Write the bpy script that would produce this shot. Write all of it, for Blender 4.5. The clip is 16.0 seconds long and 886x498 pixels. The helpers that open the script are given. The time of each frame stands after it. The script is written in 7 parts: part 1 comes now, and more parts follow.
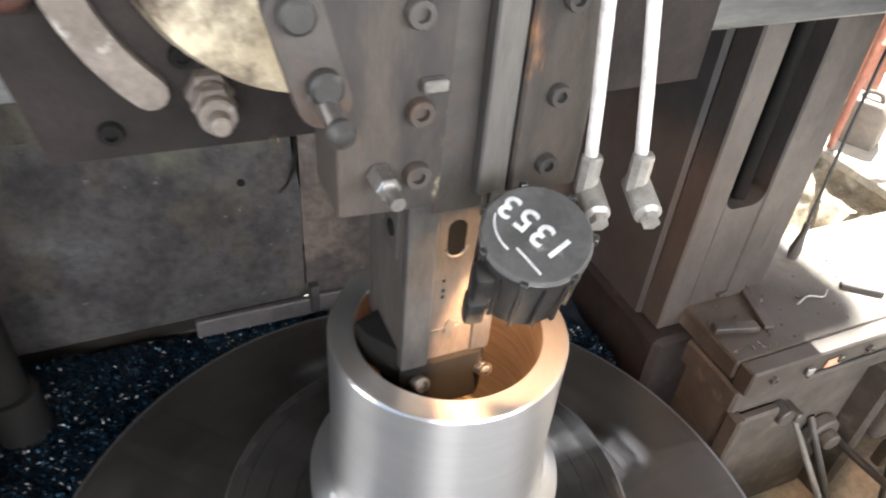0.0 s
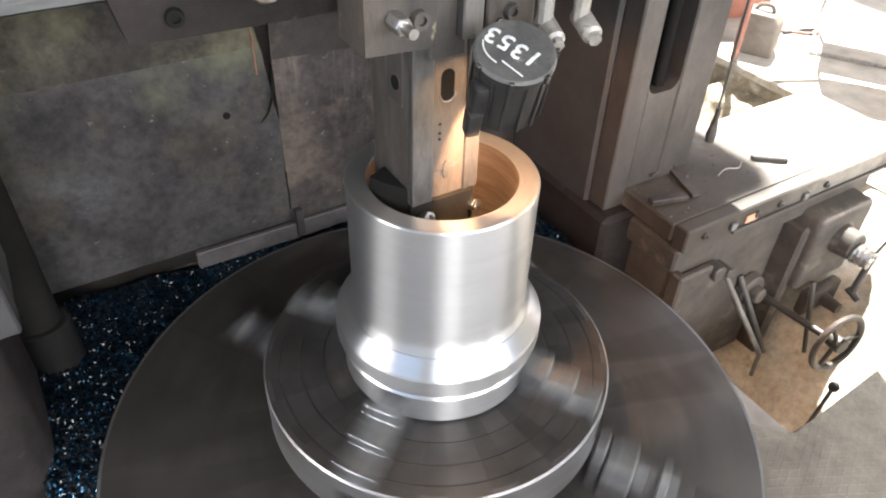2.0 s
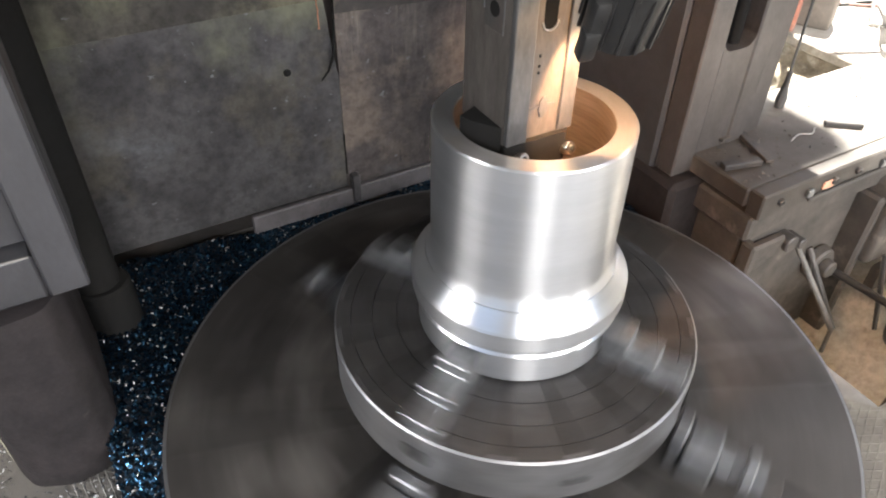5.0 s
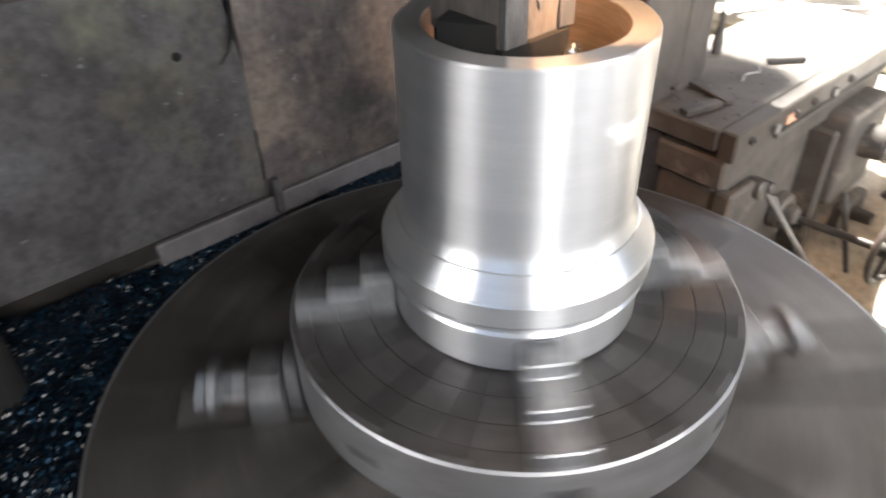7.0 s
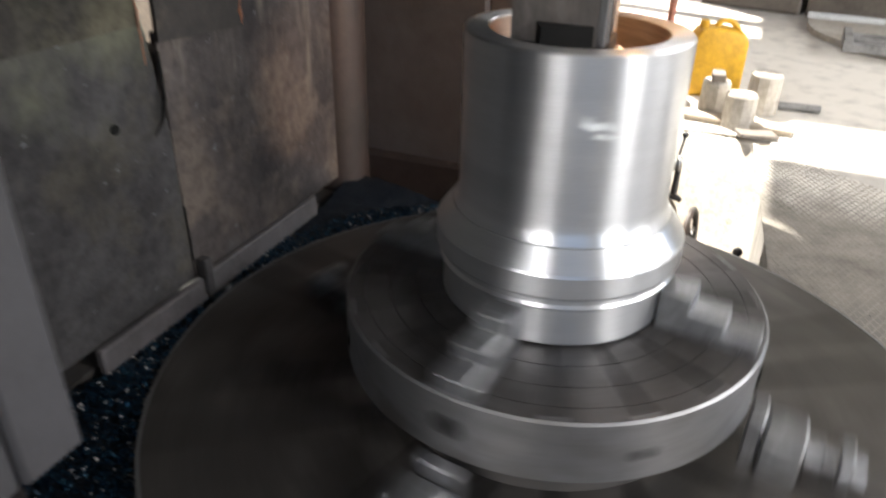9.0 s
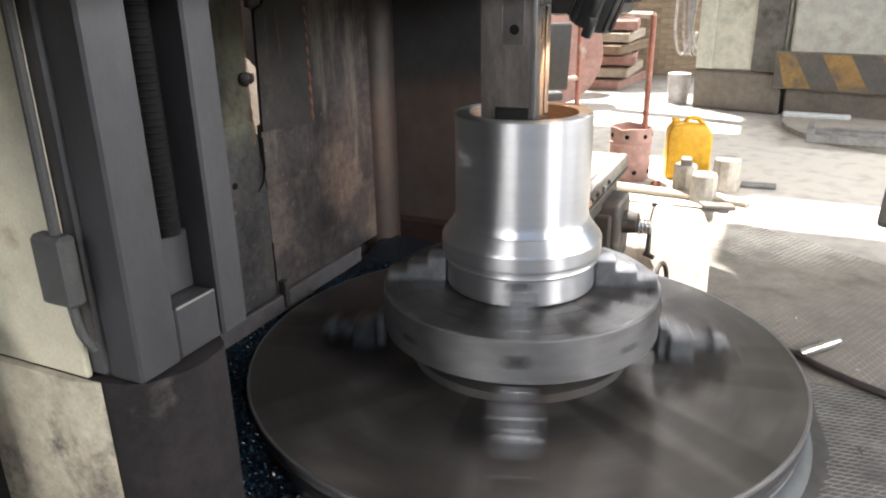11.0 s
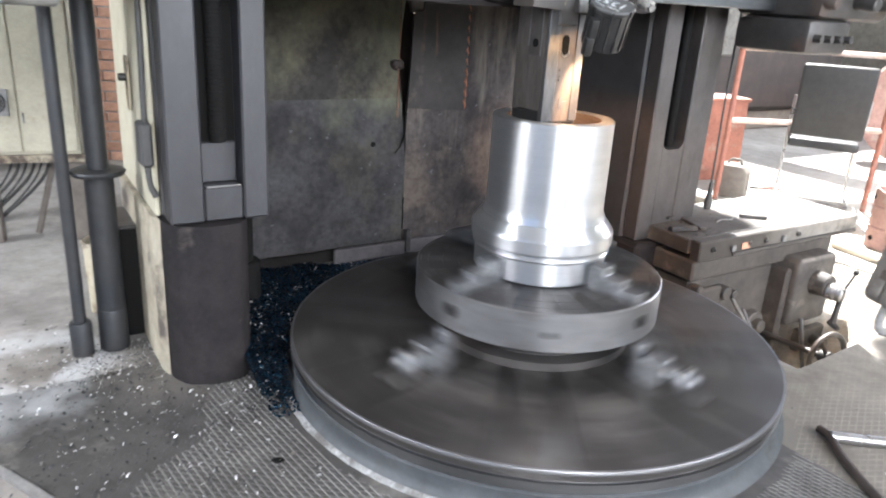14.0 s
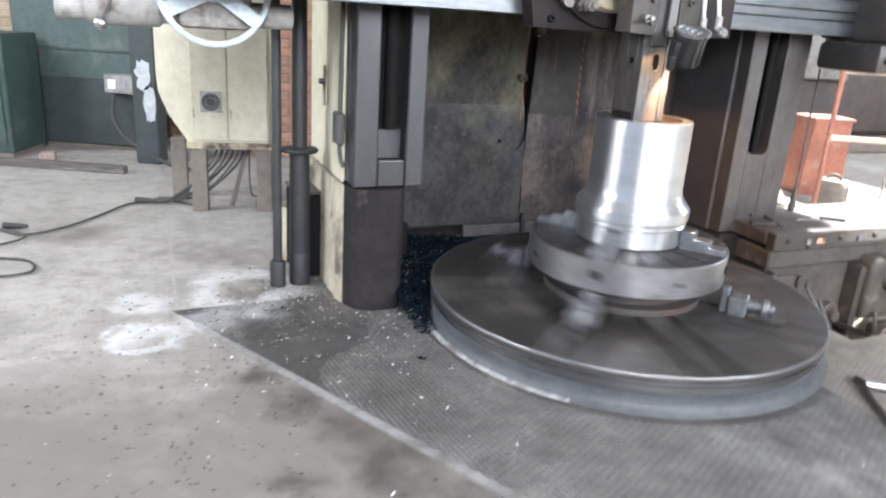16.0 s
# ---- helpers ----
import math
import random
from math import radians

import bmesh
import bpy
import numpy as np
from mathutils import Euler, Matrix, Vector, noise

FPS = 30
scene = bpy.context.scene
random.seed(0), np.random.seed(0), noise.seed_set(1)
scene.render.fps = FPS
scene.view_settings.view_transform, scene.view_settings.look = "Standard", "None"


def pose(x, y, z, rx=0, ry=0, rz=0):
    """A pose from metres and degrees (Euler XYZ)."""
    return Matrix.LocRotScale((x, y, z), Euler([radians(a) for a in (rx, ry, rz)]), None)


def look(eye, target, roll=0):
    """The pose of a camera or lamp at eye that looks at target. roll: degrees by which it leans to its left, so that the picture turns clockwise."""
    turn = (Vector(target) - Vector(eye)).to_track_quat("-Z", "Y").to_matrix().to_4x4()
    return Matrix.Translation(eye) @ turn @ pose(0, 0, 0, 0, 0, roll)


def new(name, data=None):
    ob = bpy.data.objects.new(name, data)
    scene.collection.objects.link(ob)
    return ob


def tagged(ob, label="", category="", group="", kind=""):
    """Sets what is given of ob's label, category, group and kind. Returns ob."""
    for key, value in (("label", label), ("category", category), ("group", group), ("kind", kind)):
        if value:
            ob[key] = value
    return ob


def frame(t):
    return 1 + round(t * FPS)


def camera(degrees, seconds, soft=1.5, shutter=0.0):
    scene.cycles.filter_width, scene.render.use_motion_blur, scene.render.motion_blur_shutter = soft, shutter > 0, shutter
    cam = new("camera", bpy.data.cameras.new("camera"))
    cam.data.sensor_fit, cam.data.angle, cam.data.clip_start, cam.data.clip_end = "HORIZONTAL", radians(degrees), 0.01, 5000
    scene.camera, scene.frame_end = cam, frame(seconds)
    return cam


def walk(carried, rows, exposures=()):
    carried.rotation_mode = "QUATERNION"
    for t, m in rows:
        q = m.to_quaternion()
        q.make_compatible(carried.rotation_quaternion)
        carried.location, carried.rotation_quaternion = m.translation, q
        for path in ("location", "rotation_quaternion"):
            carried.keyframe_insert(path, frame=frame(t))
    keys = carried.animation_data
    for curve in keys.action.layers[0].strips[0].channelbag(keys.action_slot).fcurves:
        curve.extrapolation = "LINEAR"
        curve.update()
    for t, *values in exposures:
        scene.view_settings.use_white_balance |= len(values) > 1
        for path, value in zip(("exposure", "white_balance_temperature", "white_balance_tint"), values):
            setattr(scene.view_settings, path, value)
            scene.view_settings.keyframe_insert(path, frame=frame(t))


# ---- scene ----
cam = camera(63.63, 16.0, soft=2.0, shutter=0.65)
# seconds, eye x y z, yaw, pitch, roll
PATH = [
    (0.0, -0.028, -0.892, 1.829, 2.86, -38.41, -4.09),
    (0.5, -0.066, -1.048, 1.859, 1.76, -36.43, -2.08),
    (1.0, -0.086, -1.157, 1.814, -3.35, -39.65, 0.49),
    (1.5, -0.144, -1.231, 1.796, -5.12, -40.13, -1.35),
    (2.0, -0.145, -1.279, 1.806, -5.42, -39.40, -1.61),
    (2.5, -0.178, -1.314, 1.813, -5.73, -39.41, -1.73),
    (3.0, -0.175, -1.310, 1.807, -4.91, -40.15, -1.41),
    (3.5, -0.198, -1.290, 1.785, -4.38, -41.15, -1.21),
    (4.0, -0.211, -1.292, 1.729, -3.69, -40.51, -1.95),
    (4.2, -0.227, -1.279, 1.716, -3.73, -41.01, -1.56),
    (6.3, -0.318, -1.247, 1.481, -4.85, -36.37, 0.41),
    (6.5, -0.315, -1.216, 1.427, -6.11, -36.14, 1.58),
    (7.0, -0.420, -1.040, 1.335, -15.87, -36.54, 1.41),
    (7.3, -0.447, -0.993, 1.295, -20.65, -36.52, 0.50),
    (7.5, -0.479, -0.983, 1.279, -23.46, -36.16, -0.74),
    (8.0, -0.680, -0.930, 1.263, -38.13, -35.39, -2.79),
    (8.3, -0.788, -0.919, 1.248, -40.24, -32.57, -2.22),
    (8.5, -0.863, -0.902, 1.237, -39.75, -31.58, -3.05),
    (9.0, -1.086, -0.826, 1.229, -42.00, -28.86, -1.11),
    (9.5, -1.293, -1.062, 1.308, -41.33, -23.00, -0.18),
    (9.7, -1.413, -1.159, 1.308, -41.67, -22.98, 1.25),
    (11.8, -1.589, -1.579, 1.326, -39.71, -18.23, 0.36),
    (12.0, -1.487, -1.592, 1.334, -42.49, -17.44, 0.24),
    (12.5, -1.220, -1.766, 1.352, -35.71, -14.98, -3.02),
    (13.0, -0.906, -1.977, 1.307, -32.30, -16.20, -4.88),
    (13.3, -0.815, -2.066, 1.293, -20.54, -17.08, -6.10),
    (13.5, -0.772, -2.136, 1.294, -14.27, -18.60, -5.46),
    (14.0, -0.664, -2.428, 1.314, -6.04, -19.24, -3.37),
    (14.2, -0.689, -2.531, 1.335, -6.32, -17.30, -4.05),
    (14.5, -0.742, -2.693, 1.356, -5.17, -18.09, -5.59),
    (15.0, -0.683, -2.897, 1.343, 1.33, -15.39, -4.17),
    (15.3, -0.658, -2.990, 1.363, 3.67, -17.48, -5.58),
    (15.5, -0.646, -3.044, 1.374, 4.46, -17.90, -6.78),
    (16.0, -0.726, -3.222, 1.327, 3.38, -18.08, -3.58),
]
EXPO = [(0.0, 3.0, 6500, 10), (4.2, 2.98, 6500, 10), (6.5, 3.1, 6500, 10), (7.0, 3.0, 6500, 10), (7.6, 2.65, 6500, 10), (8.2, 2.43, 6500, 10), (9.7, 2.41, 6500, 10), (12.0, 2.55, 6400, 10), (13.0, 2.52, 6300, 10), (14.0, 3.0, 6000, 10), (16.0, 3.02, 6000, 10)]
walk(cam, [(t, pose(x, y, z, 90 + pitch, roll, yaw)) for t, x, y, z, yaw, pitch, roll in PATH], EXPO)

# ---- light ----
TURN = 25.5                       # the machine stands turned by this much about the table's axis
MF = pose(0, 0, 0, 0, 0, TURN)
SUN_WAY = MF.to_3x3() @ Vector((-0.35, -0.35, -0.87))
world = bpy.data.worlds.new("sky")
scene.world = world
world.use_nodes = True
wn = world.node_tree.nodes
sky = wn.new("ShaderNodeTexSky")
sky.sky_type, sky.sun_disc = "NISHITA", False
sky.sun_elevation = math.asin(-SUN_WAY.normalized().z)
sky.sun_rotation = math.atan2(-SUN_WAY.x, -SUN_WAY.y)
world.node_tree.links.new(sky.outputs[0], wn["Background"].inputs[0])
wn["Background"].inputs[1].default_value = 0.085

sun = new("sun", bpy.data.lights.new("sun", "SUN"))
sun.data.energy, sun.data.angle, sun.data.color = 5.0, radians(0.6), (1.0, 0.95, 0.86)
sun.matrix_world = look((0, 0, 12), Vector((0, 0, 12)) + SUN_WAY)


def fill_light(name, at, aim, w, h, watts, color=(1.0, 0.975, 0.945)):
    lamp = new(name, bpy.data.lights.new(name, "AREA"))
    lamp.data.shape, lamp.data.size, lamp.data.size_y = "RECTANGLE", w, h
    lamp.data.energy, lamp.data.color = watts, color
    lamp.matrix_world = look(at, aim)
    return lamp


# ---- mesh helpers ----
def thing(name, m=None, label="", category="", group="", kind=""):
    ob = new(name)
    ob.matrix_world = m if m else Matrix.Identity(4)
    ob.empty_display_size = 0.05
    return tagged(ob, label, category, group, kind)


def to_mesh(name, bm, material, sharp=35):
    me = bpy.data.meshes.new(name)
    bm.normal_update()
    bm.to_mesh(me)
    bm.free()
    me.materials.append(material)
    me.polygons.foreach_set("use_smooth", [True] * len(me.polygons))
    me.set_sharp_from_angle(angle=radians(sharp))
    return me


def part(name, bm, material, parent, label="", m=None, sharp=35):
    ob = new(name, to_mesh(name, bm, material, sharp))
    ob.parent = parent
    if m:
        ob.matrix_local = m
    if label:
        ob["label"] = label
    return ob


def solo(name, bm, material, m=None, label="", category="", group="", kind="", sharp=35):
    ob = new(name, to_mesh(name, bm, material, sharp))
    if m:
        ob.matrix_world = m
    return tagged(ob, label, category, group, kind)


def box(bm, x0, x1, y0, y1, z0, z1, bevel=0.004, m=None, seg=1):
    r = bmesh.ops.create_cube(bm, size=1.0)
    t = Matrix.Translation(((x0 + x1) / 2, (y0 + y1) / 2, (z0 + z1) / 2)) @ Matrix.Diagonal((x1 - x0, y1 - y0, z1 - z0, 1))
    bmesh.ops.transform(bm, matrix=t, verts=r["verts"])
    verts = r["verts"]
    if bevel:
        edges = list({e for v in verts for e in v.link_edges})
        b = bmesh.ops.bevel(bm, geom=edges, offset=min(bevel, 0.3 * min(x1 - x0, y1 - y0, z1 - z0)), segments=seg, affect="EDGES", profile=0.5)
        verts = list({v for f in b["faces"] for v in f.verts} | {v for v in verts if v.is_valid})
    if m:
        bmesh.ops.transform(bm, matrix=m, verts=verts)
    return verts


def lathe(bm, profile, seg=64, m=None, a0=0.0):
    rings = []
    for r, z in profile:
        if r < 1e-5:
            rings.append([bm.verts.new((0, 0, z))])
        else:
            rings.append([bm.verts.new((r * math.cos(a0 + 2 * math.pi * i / seg), r * math.sin(a0 + 2 * math.pi * i / seg), z)) for i in range(seg)])
    for a, b in zip(rings, rings[1:]):
        for i in range(seg):
            j = (i + 1) % seg
            if len(a) == 1 and len(b) == 1:
                break
            if len(a) == 1:
                bm.faces.new((a[0], b[j], b[i]))
            elif len(b) == 1:
                bm.faces.new((a[i], a[j], b[0]))
            else:
                bm.faces.new((a[i], a[j], b[j], b[i]))
    verts = [v for r in rings for v in r]
    if m:
        bmesh.ops.transform(bm, matrix=m, verts=verts)
    return verts


def along(p0, p1):
    d = Vector(p1) - Vector(p0)
    return Matrix.Translation(p0) @ d.to_track_quat("Z", "Y").to_matrix().to_4x4(), d.length


def rod(bm, p0, p1, r, r1=None, seg=16, bevel=0.0):
    m, n = along(p0, p1)
    r1 = r if r1 is None else r1
    b = bevel
    prof = [(0, 0), (r - b, 0), (r, b), (r1, n - b), (r1 - b, n), (0, n)] if b else [(0, 0), (r, 0), (r1, n), (0, n)]
    return lathe(bm, prof, seg, m)


def tube(bm, pts, r, seg=10):
    pts = [Vector(p) for p in pts]
    rings = []
    up = Vector((0.13, 0.21, 0.97)).normalized()
    for i, p in enumerate(pts):
        d = (pts[min(i + 1, len(pts) - 1)] - pts[max(i - 1, 0)]).normalized()
        side = d.cross(up)
        if side.length < 0.1:
            side = d.cross(Vector((1, 0, 0)))
        side.normalize()
        other = side.cross(d)
        rr = r[i] if isinstance(r, (list, tuple)) else r
        rings.append([bm.verts.new(p + rr * (math.cos(2 * math.pi * k / seg) * side + math.sin(2 * math.pi * k / seg) * other)) for k in range(seg)])
    for a, b in zip(rings, rings[1:]):
        for i in range(seg):
            j = (i + 1) % seg
            bm.faces.new((a[i], a[j], b[j], b[i]))
    bm.faces.new(rings[0][::-1])
    bm.faces.new(rings[-1])


def curve_points(pts, n=8):
    """A smooth line through the points."""
    pts = [Vector(p) for p in pts]
    ext = [2 * pts[0] - pts[1]] + pts + [2 * pts[-1] - pts[-2]]
    out = []
    for a, b, c, d in zip(ext, ext[1:], ext[2:], ext[3:]):
        for i in range(n):
            t = i / n
            out.append(0.5 * ((2 * b) + (c - a) * t + (2 * a - 5 * b + 4 * c - d) * t * t + (3 * b - a - 3 * c + d) * t ** 3))
    return out + [pts[-1]]


def prism(bm, outline, z0, z1, m=None):
    lo = [bm.verts.new((x, y, z0)) for x, y in outline]
    hi = [bm.verts.new((x, y, z1)) for x, y in outline]
    bm.faces.new(lo[::-1])
    bm.faces.new(hi)
    n = len(lo)
    for i in range(n):
        j = (i + 1) % n
        bm.faces.new((lo[i], lo[j], hi[j], hi[i]))
    if m:
        bmesh.ops.transform(bm, matrix=m, verts=lo + hi)
    return lo + hi


def torus(bm, R, r, m=None, seg=40, ring=10):
    rings = []
    for i in range(seg):
        a = 2 * math.pi * i / seg
        rings.append([bm.verts.new(((R + r * math.cos(2 * math.pi * k / ring)) * math.cos(a), (R + r * math.cos(2 * math.pi * k / ring)) * math.sin(a), r * math.sin(2 * math.pi * k / ring))) for k in range(ring)])
    for i in range(seg):
        a, b = rings[i], rings[(i + 1) % seg]
        for k in range(ring):
            j = (k + 1) % ring
            bm.faces.new((a[k], b[k], b[j], a[j]))
    if m:
        bmesh.ops.transform(bm, matrix=m, verts=[v for q in rings for v in q])


# ---- materials ----
def material(name, base, second=None, scale=6.0, rough=0.5, metal=0.0, bump=0.15, grain=120.0, rough2=None,
             stain=None, stain_scale=3.0, stain_at=0.55, stretch=(1, 1, 1), spec=0.5, isl=0.0, coords="Object", mottle=0.4):
    """Two colours mixed by a cloudy pattern, stains on top, fine grain in the relief and the gloss."""
    mat = bpy.data.materials.new(name)
    mat.use_nodes = True
    n, l = mat.node_tree.nodes, mat.node_tree.links
    b = n["Principled BSDF"]
    tc = n.new("ShaderNodeTexCoord")
    mp = n.new("ShaderNodeMapping")
    mp.inputs["Scale"].default_value = stretch
    l.new(tc.outputs[coords], mp.inputs[0])

    def noise_tex(s, detail=5.0, r=0.6):
        t = n.new("ShaderNodeTexNoise")
        t.inputs["Scale"].default_value, t.inputs["Detail"].default_value, t.inputs["Roughness"].default_value = s, detail, r
        l.new(mp.outputs[0], t.inputs["Vector"])
        return t

    def ramp(src, a, c):
        r = n.new("ShaderNodeMapRange")
        r.inputs["From Min"].default_value, r.inputs["From Max"].default_value = a, c
        l.new(src, r.inputs["Value"])
        return r.outputs[0]

    def mix(fac, a, c):
        m = n.new("ShaderNodeMix")
        m.data_type = "RGBA"
        if isinstance(fac, float):
            m.inputs["Factor"].default_value = fac
        else:
            l.new(fac, m.inputs["Factor"])
        for sock, v in ((m.inputs[6], a), (m.inputs[7], c)):
            if isinstance(v, tuple):
                sock.default_value = (*v, 1)
            else:
                l.new(v, sock)
        return m.outputs[2]

    second = second or tuple(0.72 * c for c in base)
    cloud = noise_tex(scale)
    fine = noise_tex(grain, 3.0)
    col = mix(ramp(cloud.outputs["Fac"], 0.35, 0.65), base, second)
    col = mix(ramp(fine.outputs["Fac"], 0.2, 1.6), col, tuple(0.55 * c for c in second))
    if stain:
        st = noise_tex(stain_scale, 6.0, 0.65)
        col = mix(ramp(st.outputs["Fac"], stain_at, stain_at + 0.12), col, stain)
    if mottle:
        mid = noise_tex(max(scale * 4.5, 9.0), 6.0, 0.7)
        dim = n.new("ShaderNodeMix")
        dim.data_type, dim.blend_type = "RGBA", "MULTIPLY"
        fac = n.new("ShaderNodeMath")
        fac.operation, fac.inputs[1].default_value = "MULTIPLY", mottle
        l.new(ramp(mid.outputs["Fac"], 0.42, 0.66), fac.inputs[0])
        l.new(fac.outputs[0], dim.inputs["Factor"])
        l.new(col, dim.inputs[6])
        dim.inputs[7].default_value = (0.35, 0.34, 0.33, 1)
        col = dim.outputs[2]
    if isl:
        oi = n.new("ShaderNodeObjectInfo")
        geo = n.new("ShaderNodeNewGeometry")
        add = n.new("ShaderNodeMath")
        add.operation = "ADD"
        l.new(oi.outputs["Random"], add.inputs[0])
        l.new(geo.outputs["Random Per Island"], add.inputs[1])
        fr = n.new("ShaderNodeMath")
        fr.operation = "FRACT"
        l.new(add.outputs[0], fr.inputs[0])
        hs = n.new("ShaderNodeHueSaturation")
        l.new(ramp(fr.outputs[0], -1.0 / max(isl, 0.01), 1.0 + 0.0), hs.inputs["Value"])
        hs.inputs["Value"].default_value = 1.0
        l.new(col, hs.inputs["Color"])
        col = hs.outputs[0]
    l.new(col, b.inputs["Base Color"])
    rough2 = rough2 if rough2 is not None else min(1.0, rough + 0.18)
    rr = n.new("ShaderNodeMapRange")
    rr.inputs["From Min"].default_value, rr.inputs["From Max"].default_value = 0.3, 0.7
    rr.inputs["To Min"].default_value, rr.inputs["To Max"].default_value = rough, rough2
    l.new(cloud.outputs["Fac"], rr.inputs["Value"])
    l.new(rr.outputs[0], b.inputs["Roughness"])
    b.inputs["Metallic"].default_value = metal
    b.inputs["Specular IOR Level"].default_value = spec
    if bump:
        bp = n.new("ShaderNodeBump")
        bp.inputs["Strength"].default_value, bp.inputs["Distance"].default_value = bump, 0.003
        mixh = n.new("ShaderNodeMath")
        mixh.operation = "ADD"
        l.new(fine.outputs["Fac"], mixh.inputs[0])
        l.new(cloud.outputs["Fac"], mixh.inputs[1])
        l.new(mixh.outputs[0], bp.inputs["Height"])
        l.new(bp.outputs[0], b.inputs["Normal"])
    return mat


def glow(name, color, strength):
    mat = bpy.data.materials.new(name)
    mat.use_nodes = True
    b = mat.node_tree.nodes["Principled BSDF"]
    b.inputs["Base Color"].default_value = (*color, 1)
    b.inputs["Emission Color"].default_value = (*color, 1)
    b.inputs["Emission Strength"].default_value = strength
    return mat


TURNED = material("turned steel", (0.6, 0.608, 0.622), (0.5, 0.508, 0.522), scale=4, rough=0.3, rough2=0.36, metal=0.92, bump=0.012, grain=300, stretch=(0.3, 0.3, 3.0), mottle=0.0)


def turned(mat, amount):
    """Turning marks run round the axis."""
    n, l = mat.node_tree.nodes, mat.node_tree.links
    t = n.new("ShaderNodeTangent")
    t.direction_type, t.axis = "RADIAL", "Z"
    p = n["Principled BSDF"]
    p.inputs["Anisotropic"].default_value = amount
    p.inputs["Anisotropic Rotation"].default_value = 0.25
    l.new(t.outputs[0], p.inputs["Tangent"])


BORED = material("bored steel", (0.42, 0.34, 0.28), (0.28, 0.21, 0.165), scale=7, rough=0.34, metal=0.9, bump=0.1, stretch=(0.6, 0.6, 5.0))
turned(TURNED, 0.84)
turned(BORED, 0.6)
CHUCK = material("ground chuck steel", (0.36, 0.36, 0.37), (0.26, 0.26, 0.27), scale=5, rough=0.34, metal=0.95, bump=0.06, stain=(0.17, 0.155, 0.15), stain_scale=4)
CHUCK_TOP = material("oily chuck face", (0.11, 0.105, 0.105), (0.055, 0.052, 0.05), scale=6, rough=0.38, metal=0.8, bump=0.1, stain=(0.19, 0.165, 0.15), stain_scale=5, stain_at=0.62)
JAW = material("jaw steel", (0.34, 0.35, 0.36), (0.19, 0.19, 0.2), scale=14, rough=0.36, metal=0.9, bump=0.12)
TABLE = material("oily table iron", (0.155, 0.144, 0.136), (0.09, 0.084, 0.08), scale=2.2, rough=0.36, metal=0.88, bump=0.06, stain=(0.2, 0.185, 0.175), stain_scale=3)
TABLE_RIM = material("bright table rim", (0.33, 0.33, 0.335), (0.2, 0.2, 0.205), scale=5, rough=0.28, metal=1.0, bump=0.05)
BED = material("grey bed casting", (0.036, 0.041, 0.045), (0.058, 0.062, 0.066), scale=5, rough=0.48, metal=0.1, bump=0.2, stain=(0.03, 0.03, 0.03), stain_scale=6)
GUARD = material("soot stained guard plate", (0.0496, 0.0474, 0.0486), (0.0254, 0.0240, 0.0250), scale=6, rough=0.56, metal=0.0, bump=0.7, grain=45, stain=(0.0436, 0.0396, 0.0337), stain_scale=3.6, stain_at=0.52, mottle=0.6, spec=0.13)
GUARD_WARM = material("brown stained guard plate", (0.0584, 0.0502, 0.0478), (0.0277, 0.0242, 0.0248), scale=5.5, rough=0.56, metal=0.0, bump=0.7, grain=45, stain=(0.0748, 0.0616, 0.0528), stain_scale=3.4, stain_at=0.5, mottle=0.6, spec=0.13)
ARM = material("rust streaked white paint", (0.33, 0.32, 0.3), (0.2, 0.19, 0.175), scale=5, rough=0.5, bump=0.25, stain=(0.08, 0.05, 0.037), stain_scale=5, stain_at=0.5)
DUSTY = material("dusty brown plate", (0.225, 0.203, 0.17), (0.165, 0.148, 0.124), scale=3, rough=0.65, metal=0.1, bump=0.3, stain=(0.12, 0.106, 0.088), stain_scale=3)
DUSTY_WORN = material("dusty worn lattice", (0.235, 0.213, 0.18), (0.17, 0.153, 0.13), scale=3, rough=0.6, metal=0.1, bump=0.15, stain=(0.11, 0.098, 0.083), stain_scale=3)
DUSTY_WOOD = material("dusty pale timber", (0.5, 0.44, 0.35), (0.38, 0.32, 0.25), scale=4, rough=0.8, bump=0.3, stretch=(0.3, 3, 3))
ORANGE = material("orange with sunlit brightness", (0.55, 0.29, 0.19), (0.46, 0.24, 0.16), scale=4, rough=0.6, bump=0.15)
OLD_WHITE = material("flaking white paint", (0.5, 0.52, 0.53), (0.36, 0.38, 0.39), scale=12, rough=0.7, bump=0.3)
BENCH = material("dusty slide steel", (0.27, 0.25, 0.225), (0.17, 0.157, 0.14), scale=6, rough=0.5, metal=0.25, bump=0.3, stain=(0.085, 0.075, 0.066), stain_scale=5, stain_at=0.56)
DUST_OIL = material("dusty oily casting", (0.062, 0.052, 0.044), (0.034, 0.029, 0.025), scale=7, rough=0.6, bump=0.5, stain=(0.12, 0.104, 0.087), stain_scale=6, stain_at=0.58)
CREAM_FOOT = material("grimy peeling cream paint", (0.38, 0.345, 0.265), (0.27, 0.235, 0.175), scale=6, rough=0.55, bump=0.5, stain=(0.06, 0.048, 0.04), stain_scale=5, stain_at=0.54)
RUST = material("orange rust", (0.26, 0.1, 0.045), (0.16, 0.065, 0.035), scale=14, rough=0.85, bump=0.5)
PENDANT = material("grimy pendant paint", (0.2, 0.185, 0.165), (0.14, 0.125, 0.11), scale=7, rough=0.45, metal=0.2, bump=0.2, stain=(0.08, 0.07, 0.06), stain_scale=9, stain_at=0.58)
